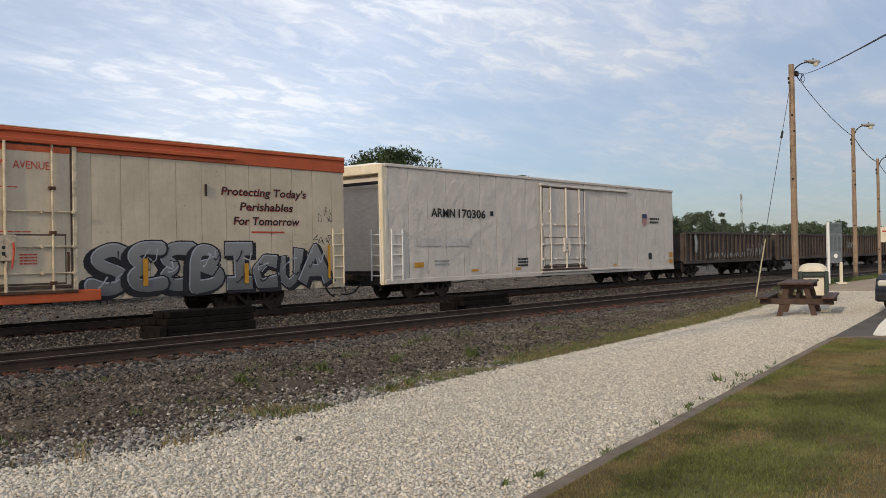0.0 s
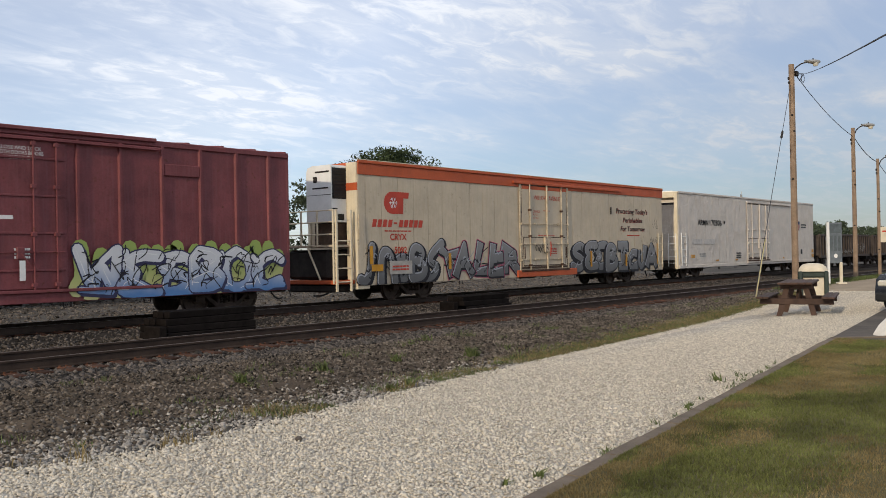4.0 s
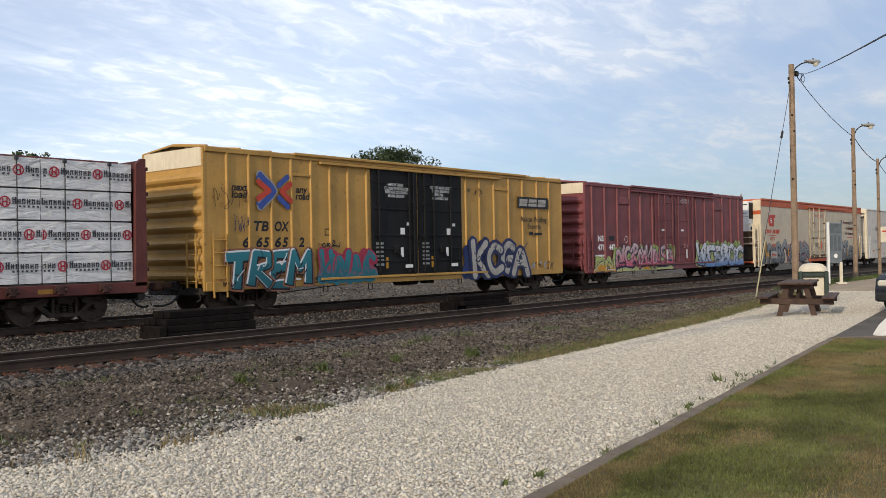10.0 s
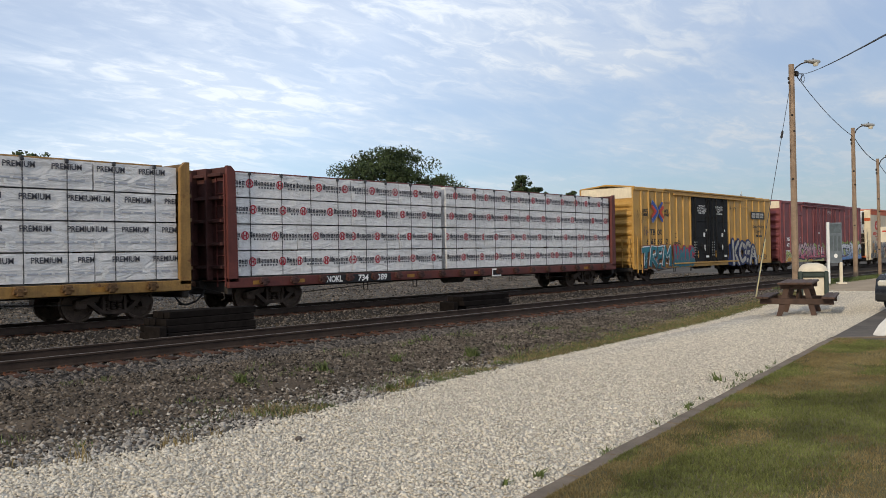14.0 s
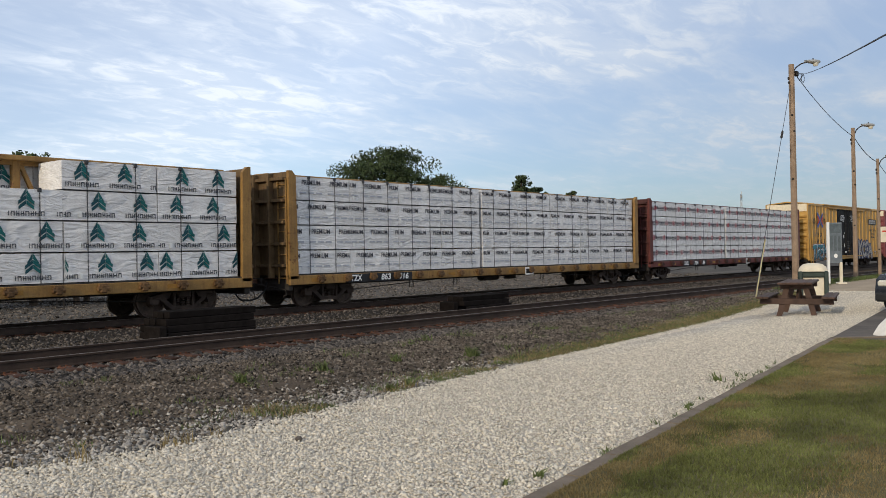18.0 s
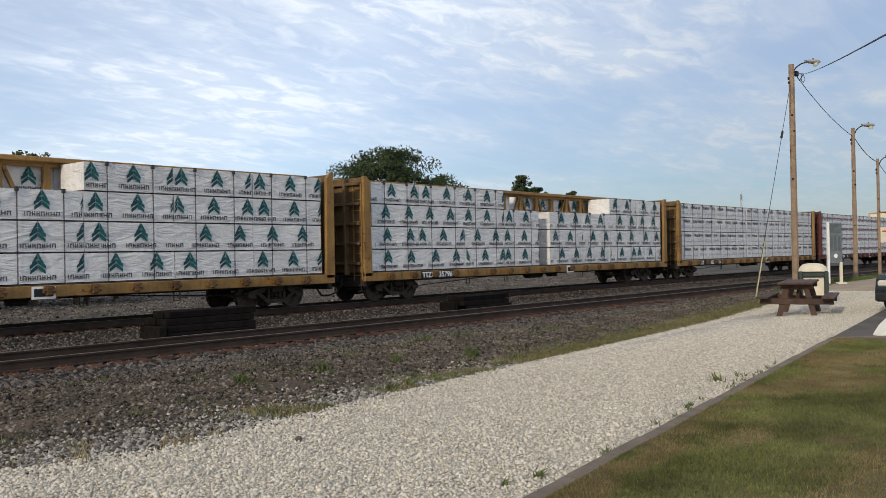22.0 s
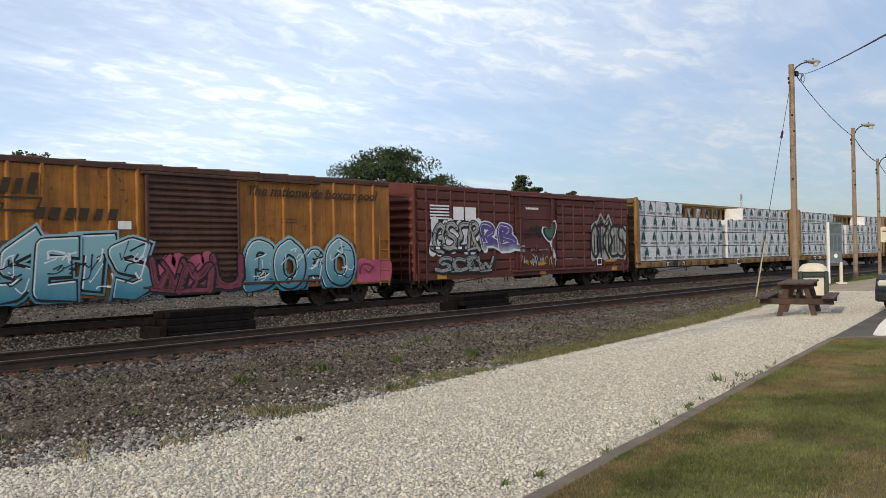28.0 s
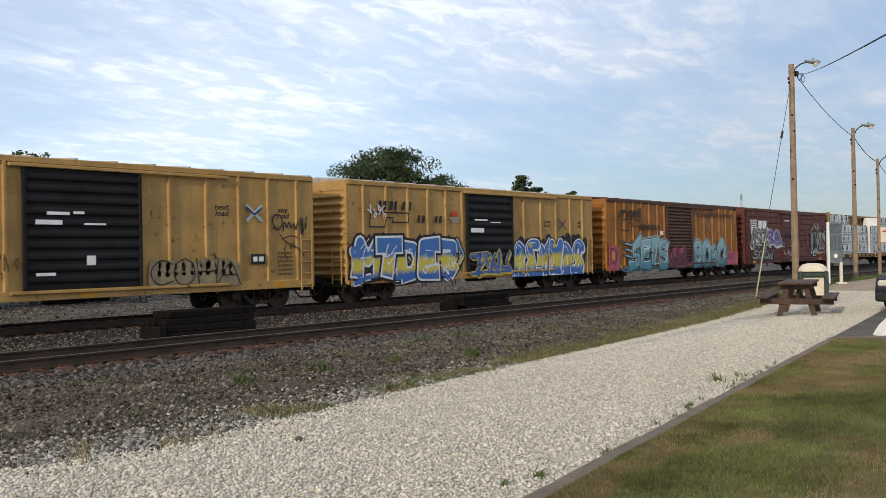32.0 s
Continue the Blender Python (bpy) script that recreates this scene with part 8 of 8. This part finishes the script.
def picnic_table():
    ax, ay = Vector((0.24, -0.971, 0)), Vector((0.971, 0.24, 0))
    m = Matrix(((ax.x, ay.x, 0, 24.02), (ax.y, ay.y, 0, 8.06), (0, 0, 1.10, ground_z(24, 8) + 0.03), (0, 0, 0, 1)))
    t = thing("picnic_table", m, "dark brown wooden picnic table with attached benches", "picnic table")
    for i in range(5):
        x = -0.42 + 0.17 * i
        part("top_plank", Shape().box(x, x + 0.16, -0.45, 2.15, 0.76, 0.81, 0.008), table_wood, t)
    for sg in (-1, 1):
        for k in range(2):
            x = sg * (0.78 + 0.16 * k)
            part("bench_plank", Shape().box(min(x, x - sg * 0.15), max(x, x - sg * 0.15), -0.5, 2.2, 0.43, 0.475, 0.008), table_wood, t)
    for y in (0.0, 1.72):
        for sg in (-1, 1):
            q = [(sg * 0.50, 0.0), (sg * 0.36, 0.0), (sg * 0.14, 0.75), (sg * 0.28, 0.75)]
            part("leg", Shape().extrude_xz(q if sg < 0 else q[::-1], y - 0.025, y + 0.025), table_wood, t)
        part("bench_support", Shape().box(-0.9, 0.9, y - 0.07, y - 0.027, 0.28, 0.42, 0.008), table_wood, t)
        part("top_support", Shape().box(-0.40, 0.40, y + 0.027, y + 0.07, 0.64, 0.755, 0.008), table_wood, t)
    for sg in (-1, 1):
        part("brace", Shape().extrude_yz([(0.10, 0.33), (0.18, 0.33), (0.80, 0.75), (0.70, 0.75)] if sg < 0 else [(1.62, 0.33), (1.54, 0.33), (0.92, 0.75), (1.02, 0.75)][::-1], -0.03, 0.03), table_wood, t)


picnic_table()


def litter_bin():
    m = pose(31.0, 9.85, ground_z(31.2, 9.85) + 0.03, 0, 0, 20) @ Matrix.Diagonal((0.97, 0.97, 1.07, 1))
    b = thing("litter_bin", m, "cream litter bin with domed lid and dark green frame", "litter bin")
    part("body", Shape().box(-0.38, 0.38, -0.38, 0.38, 0.06, 0.78, 0.06), bin_cream, b)
    for x in (-0.40, 0.40):
        for y in (-0.40, 0.40):
            part("corner_post", Shape().box(x - 0.07, x + 0.07, y - 0.07, y + 0.07, 0.0, 0.98, 0.03), bin_green, b)
    part("band", Shape().box(-0.40, 0.40, -0.40, 0.40, 0.79, 0.96, 0.03), bin_green, b)
    part("opening", Shape().box(-0.28, 0.28, -0.41, -0.401, 0.82, 0.93), steel_rust, b, "brown flap over the opening")
    s = Shape()
    lv = [(0.97, 0.46), (1.03, 0.45), (1.12, 0.39), (1.19, 0.30), (1.22, 0.15)]
    for z, r in lv:
        s.v += [(sx * r * c, sy * r * d, z) for sx, sy, c, d in ((-1, -1, 1, .7), (-1, -1, .7, 1), (1, -1, .7, 1), (1, -1, 1, .7), (1, 1, 1, .7), (1, 1, .7, 1), (-1, 1, .7, 1), (-1, 1, 1, .7))]
    s.f = [(k * 8 + i, k * 8 + (i + 1) % 8, (k + 1) * 8 + (i + 1) % 8, (k + 1) * 8 + i) for k in range(4) for i in range(8)] + [tuple(range(32, 40)), tuple(range(8))[::-1]]
    part("lid", s, bin_cream, b, "domed cream lid")
    part("base", Shape().box(-0.41, 0.41, -0.41, 0.41, 0.0, 0.06, 0.02), bin_green, b)


litter_bin()


def info_board():
    x, y = 42.18, 12.45
    d = thing("information_board", pose(x, y, ground_z(x, y) + 0.0, 0, 0, -52), "grey framed information board on two posts", "sign")
    part("post", Shape().box(-0.36, -0.26, -0.18, 0.0, 0, 2.78, 0.02), white_paint, d)
    part("post", Shape().box(0.20, 0.32, -0.10, 0.02, 0, 1.0, 0.02), bin_cream, d)
    part("foot", Shape().box(0.08, 0.46, -0.2, 0.15, 0, 0.10, 0.02), bin_cream, d)
    f = part("panel", Shape().box(-0.26, 0.32, -0.06, 0.0, 0.95, 2.76, 0.015), board_pale, d)
    part("picture", Shape().box(-0.23, 0.29, -0.068, -0.061, 2.30, 2.70), board_mat, f)
    for k in range(3):
        part("picture", Shape().box(-0.21 + 0.17 * k, -0.09 + 0.17 * k, -0.068, -0.061, 1.5, 2.18), board_mat, f)
    n = 14
    s = Shape()
    s.add([(0.03 + 0.08 * math.cos(2 * math.pi * i / n), -0.069, 1.28 + 0.10 * math.sin(2 * math.pi * i / n)) for i in range(n)], [tuple(range(n))])
    part("emblem", s, white_paint, f, "round white emblem")


info_board()


def roadside_sign():
    d = thing("sign", pose(41.0, 10.12, ground_z(41, 10), 0, 0, -55), "cream sign panel standing on a short post", "sign")
    part("panel", Shape().box(-0.12, 0.75, -0.03, 0.03, 1.85, 2.5, 0.01), bin_cream, d)
    part("post", Shape().box(0.27, 0.35, 0.031, 0.1, 0, 2.4, 0.01), lamp_metal, d)
    part("stripe", Shape().box(-0.06, 0.69, -0.037, -0.031, 2.28, 2.34), red_ink, d)


roadside_sign()


def wheel_stop(x, y, rz):
    d = thing("wheel_stop", pose(x, y, -0.075, 0, 0, rz), "white painted concrete block at the edge of the asphalt", "wheel stop")
    q = [(-0.02, 0.0), (2.2, 0.0), (2.2, 0.36), (0.32, 0.36), (0.12, 0.20), (0.0, 0.04)]
    part("block", Shape().extrude_xz(q, -0.17, 0.17), whitestop_mat, d)


wheel_stop(18.98, 4.80, -40)


def parked_car():
    """A dark hatchback seen nose-on at the edge of the car park."""
    m = pose(25.3, 5.72, -0.06, 0, 0, -17)
    c = thing("car", m, "dark parked car with black bumper on the asphalt", "car")
    # x forward from the nose backwards: nose at x = 0, tail at x = 4.2, width along y
    prof = [(0.0, 0.30), (0.0, 0.60), (0.06, 0.86), (0.25, 0.98), (1.15, 1.08), (1.75, 1.50), (2.3, 1.60), (3.3, 1.57), (3.95, 1.15), (4.15, 1.05), (4.2, 0.5), (4.12, 0.28)]
    s = Shape()
    ws = [(-0.86, 0.0), (-0.82, 0.05), (0.82, 0.05), (0.86, 0.0)]
    for y in (-0.86, 0.86):
        s.v += [(a, y * (0.86 if z > 1.0 else 1.0), z) for a, z in prof]
    n = len(prof)
    s.f = [tuple(range(n)), tuple(range(2 * n - 1, n - 1, -1))] + [((i + 1) % n, i, n + i, n + (i + 1) % n) for i in range(n)]
    b = part("body", s, car_paint, c)
    part("windscreen", Shape().add([(1.17, -0.70, 1.10), (1.17, 0.70, 1.10), (1.70, 0.64, 1.475), (1.70, -0.64, 1.475)], [(0, 3, 2, 1)]), glass_dark, c)
    part("bumper", Shape().box(-0.08, 0.12, -0.84, 0.84, 0.28, 0.52, 0.05), rubber_mat, c)
    for y in (-0.62, 0.62):
        part("headlight", Shape().box(-0.01, 0.10, y - 0.19, y + 0.19, 0.66, 0.84, 0.05), lamp_glass, c)
    for x in (0.75, 3.35):
        for y in (-0.80, 0.80):
            w = part("wheel", Shape().cyl((x, y - 0.10, 0.31), (x, y + 0.10, 0.31), 0.31, 18), rubber_mat, c)
            part("rim", Shape().cyl((x, y - 0.108, 0.31), (x, y + 0.108, 0.31), 0.19, 12), lamp_metal, w)
    for y in (-0.745, 0.745):
        part("side_window", Shape().add([(1.35, y, 1.13), (3.6, y, 1.18), (3.2, y, 1.52), (1.85, y, 1.48)], [(0, 1, 2, 3) if y < 0 else (3, 2, 1, 0)]), glass_dark, c)


parked_car()


def stacked_ties(x0, y0, rows, seed):
    rng = random.Random(seed)
    me = Shape().box(-1.36, 1.36, -0.115, 0.115, -0.085, 0.085, 0.014).mesh("wooden_tie", old_tie)
    z = ground_z(x0, y0) + 0.03 + 0.085
    for k, n in enumerate(rows):
        lean = rng.uniform(-0.08, 0.08)
        for j in range(n):
            o = new("wooden_tie", me)
            o.matrix_basis = pose(x0 + lean + rng.uniform(-0.03, 0.03), y0 - 0.36 + j * 0.245 + 0.035 * k, z + 0.178 * k, 0, rng.uniform(-0.3, 0.3), rng.uniform(-0.5, 0.5))
            tagged(o, "old dark creosoted tie lying in a stack between the tracks", "railway tie", "stacked ties")


stacked_ties(14.3, 20.1, (5, 5, 4, 3), 1)
stacked_ties(26.2, 20.2, (4, 4, 3), 2)
for _x, _y, _r in ((12.75, 19.95, 88), (24.3, 20.0, 84)):
    _o = new("wooden_tie", Shape().box(-0.35, 0.35, -0.11, 0.11, 0.0, 0.36, 0.02).mesh("wooden_tie", old_tie))
    _o.matrix_basis = pose(_x, _y, ground_z(_x, _y) + 0.03, 0, 0, _r)
    tagged(_o, "short sawn-off tie standing beside the stack", "railway tie", "stacked ties")

# ---- trees and distance ----


def leaf_cloud(centres, radii, per, size, rng, squash=0.75):
    """Leaves as small folded faces scattered through uneven clumps."""
    c = np.repeat(np.asarray(centres), per, 0)
    r = np.repeat(np.asarray(radii), per)
    n = len(c)
    d = rng.normal(0, 1, (n, 3))
    d /= np.linalg.norm(d, axis=1)[:, None]
    p = c + d * (r * rng.random(n) ** 0.45)[:, None] * np.array([1.0, 1.0, squash])
    a = rng.normal(0, 1, (n, 3)); a /= np.linalg.norm(a, axis=1)[:, None]
    b = np.cross(a, rng.normal(0, 1, (n, 3))); b /= np.linalg.norm(b, axis=1)[:, None]
    s = (size * rng.uniform(0.6, 1.4, n))[:, None]
    V = np.stack([p - a * s, p + b * s * 0.55, p + a * s, p - b * s * 0.55], 1)
    k = np.arange(n) * 4
    return V.reshape(-1, 3), np.stack([k, k + 1, k + 2, k + 3], -1)


def tree(x, y, height, spread, seed, clumps=90, per=46, leaf=0.16, base=0.32, label="broad leafy green tree with an uneven crown", z=None, squash=0.75):
    rng = np.random.default_rng(seed)
    rr = random.Random(seed)
    t = thing("tree", pose(x, y, ground_z(x, y) if z is None else z), label, "tree", "trees beyond the railway")
    s = Shape()
    trunk_top = height * 0.55
    pts = [Vector((0, 0, -0.2)), Vector((rr.uniform(-.2, .2), rr.uniform(-.2, .2), trunk_top * 0.5)), Vector((rr.uniform(-.4, .4), rr.uniform(-.4, .4), trunk_top)), Vector((rr.uniform(-.5, .5), 0, height * 0.85))]
    rad = [height * 0.028, height * 0.022, height * 0.014, height * 0.004]
    for a, b, r1, r2 in zip(pts, pts[1:], rad, rad[1:]):
        s.cyl(a, b, r1, 8, r2)
    cs, rs = [], []
    for i in range(clumps):
        an, h = rr.uniform(0, 2 * math.pi), base + (1 - base) * rr.random() ** 0.8
        prof = math.sin(math.pi * min(max((h - base) / (1.02 - base) * 0.82 + 0.16, 0), 1)) ** 0.7
        q = spread * prof * rr.uniform(0.25, 1.0) * (0.8 + 0.35 * math.sin(an * 3 + seed))
        c = Vector((q * math.cos(an), q * math.sin(an), h * height * 0.93))
        cs.append(tuple(c)); rs.append(spread * rr.uniform(0.10, 0.24))
        if i % 5 == 0:
            st = pts[1].lerp(pts[2], rr.random())
            mid = st.lerp(c, 0.5) + Vector((0, 0, 0.06 * height))
            s.cyl(st, mid, height * 0.008, 6, height * 0.005)
            s.cyl(mid, c, height * 0.005, 6, height * 0.001)
    part("trunk", s, bark_mat, t)
    v, f = leaf_cloud(cs, rs, per, leaf, rng, squash)
    me = bpy.data.meshes.new("crown")
    me.from_pydata(v.tolist(), [], f.tolist())
    me.materials.append(leaf_mat)
    part("crown", me, None, t)
    return t


tree(66.0, 62.0, 13.1, 7.9, 3, 130, 230, 0.12, 0.46, squash=0.55)
tree(75.6, 64.0, 10.9, 3.6, 4, 70, 110, 0.14, 0.3)
for _x, _y, _h, _sp, _k in ((20.4, 42.0, 7.35, 1.9, 5), (23.6, 43.0, 6.0, 2.2, 6), (18.3, 41.5, 6.3, 2.3, 7), (15.2, 43.0, 6.2, 2.5, 8), (22.0, 41.0, 6.2, 2.0, 16), (25.8, 44.0, 5.4, 2.2, 17), (12.0, 42.0, 6.0, 2.6, 18), (16.6, 40.5, 5.2, 2.2, 19)):
    tree(_x, _y, _h, _sp, _k, 110, 170, 0.12, 0.16, "dense green tree standing behind the train", squash=1.0)
tree(30.2, 60.0, 10.0, 1.7, 15, 40, 60, 0.11, 0.3, "sparse small tree whose top shows above the train")
tree(80.5, 63.0, 8.5, 0.8, 14, 14, 14, 0.2, 0.3, "thin dead-looking tree with few leaves")
tree(158.5, 110.0, 19.6, 3.6, 9, 200, 70, 0.22, 0.2, "pointed dark green tree far off")
tree(167.0, 112.0, 17.6, 5.0, 10, 60, 110, 0.24, 0.2)
tree(182.0, 112.0, 17.2, 5.0, 12, 60, 110, 0.24, 0.2)


def woodland():
    """Far woods along the horizon, one uneven mass of leaf clumps, with haze in their colour."""
    rng = np.random.default_rng(21)
    cs, rs = [], []
    for i in range(1500):
        u = rng.random()
        x = 100 + 620 * u
        y = 128 + 30 * rng.random() + 26 * abs(math.sin(x * 0.02))
        top = 13.0 + 3.2 * noise.noise(Vector((x * 0.02, 0, 4))) + 2.4 * noise.noise(Vector((x * 0.09, 1, 9))) + 3.5 * smooth(330, 230, x) * (1 if x < 330 else 0)
        cs.append((x, y, top * rng.random() ** 0.55))
        rs.append(rng.uniform(1.2, 2.6))
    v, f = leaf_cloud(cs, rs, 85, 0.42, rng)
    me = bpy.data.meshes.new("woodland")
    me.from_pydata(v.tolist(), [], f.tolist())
    me.materials.append(hazy_wood_mat)
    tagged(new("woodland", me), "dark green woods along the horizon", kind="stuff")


woodland()
_m = thing("radio_mast", pose(406, 160, -0.3), "thin grey and white lattice radio mast far off", "mast")
for k in range(9):
    _s = Shape()
    z0, z1 = 3.0 * k, 3.0 * k + 3.0
    for a in range(3):
        c, d = 0.42 * math.cos(a * 2.094), 0.42 * math.sin(a * 2.094)
        c2, d2 = 0.42 * math.cos((a + 1) * 2.094), 0.42 * math.sin((a + 1) * 2.094)
        _s.cyl((c, d, z0), (c, d, z1), 0.09, 5)
        _s.cyl((c, d, z0), (c2, d2, z1), 0.06, 4)
    part("mast_section", _s, mast_red if k % 2 else mast_grey, _m)
part("antenna", Shape().cyl((0, 0, 27), (0, 0, 28.2), 0.12, 6).box(-0.5, 0.5, -0.2, 0.2, 25.2, 26.6), lamp_metal, _m)


def motions():
    """The train rolls along its track; every wheelset turns with the way it has rolled."""
    times = [i * 0.5 for i in range(65)]
    for c, rear in CARS:
        walk(c, [(t, pose(rear + travelled(t), FAR_Y, 0)) for t in times])
    steps = [i / 15 for i in range(481)]
    turns = [math.degrees((travelled(t) - travelled(0)) / 0.457) for t in steps]
    for w, dx in AXLES:
        walk(w, [(t, pose(dx, 0, 0.457, 0, a, 0)) for t, a in zip(steps, turns)])


motions()
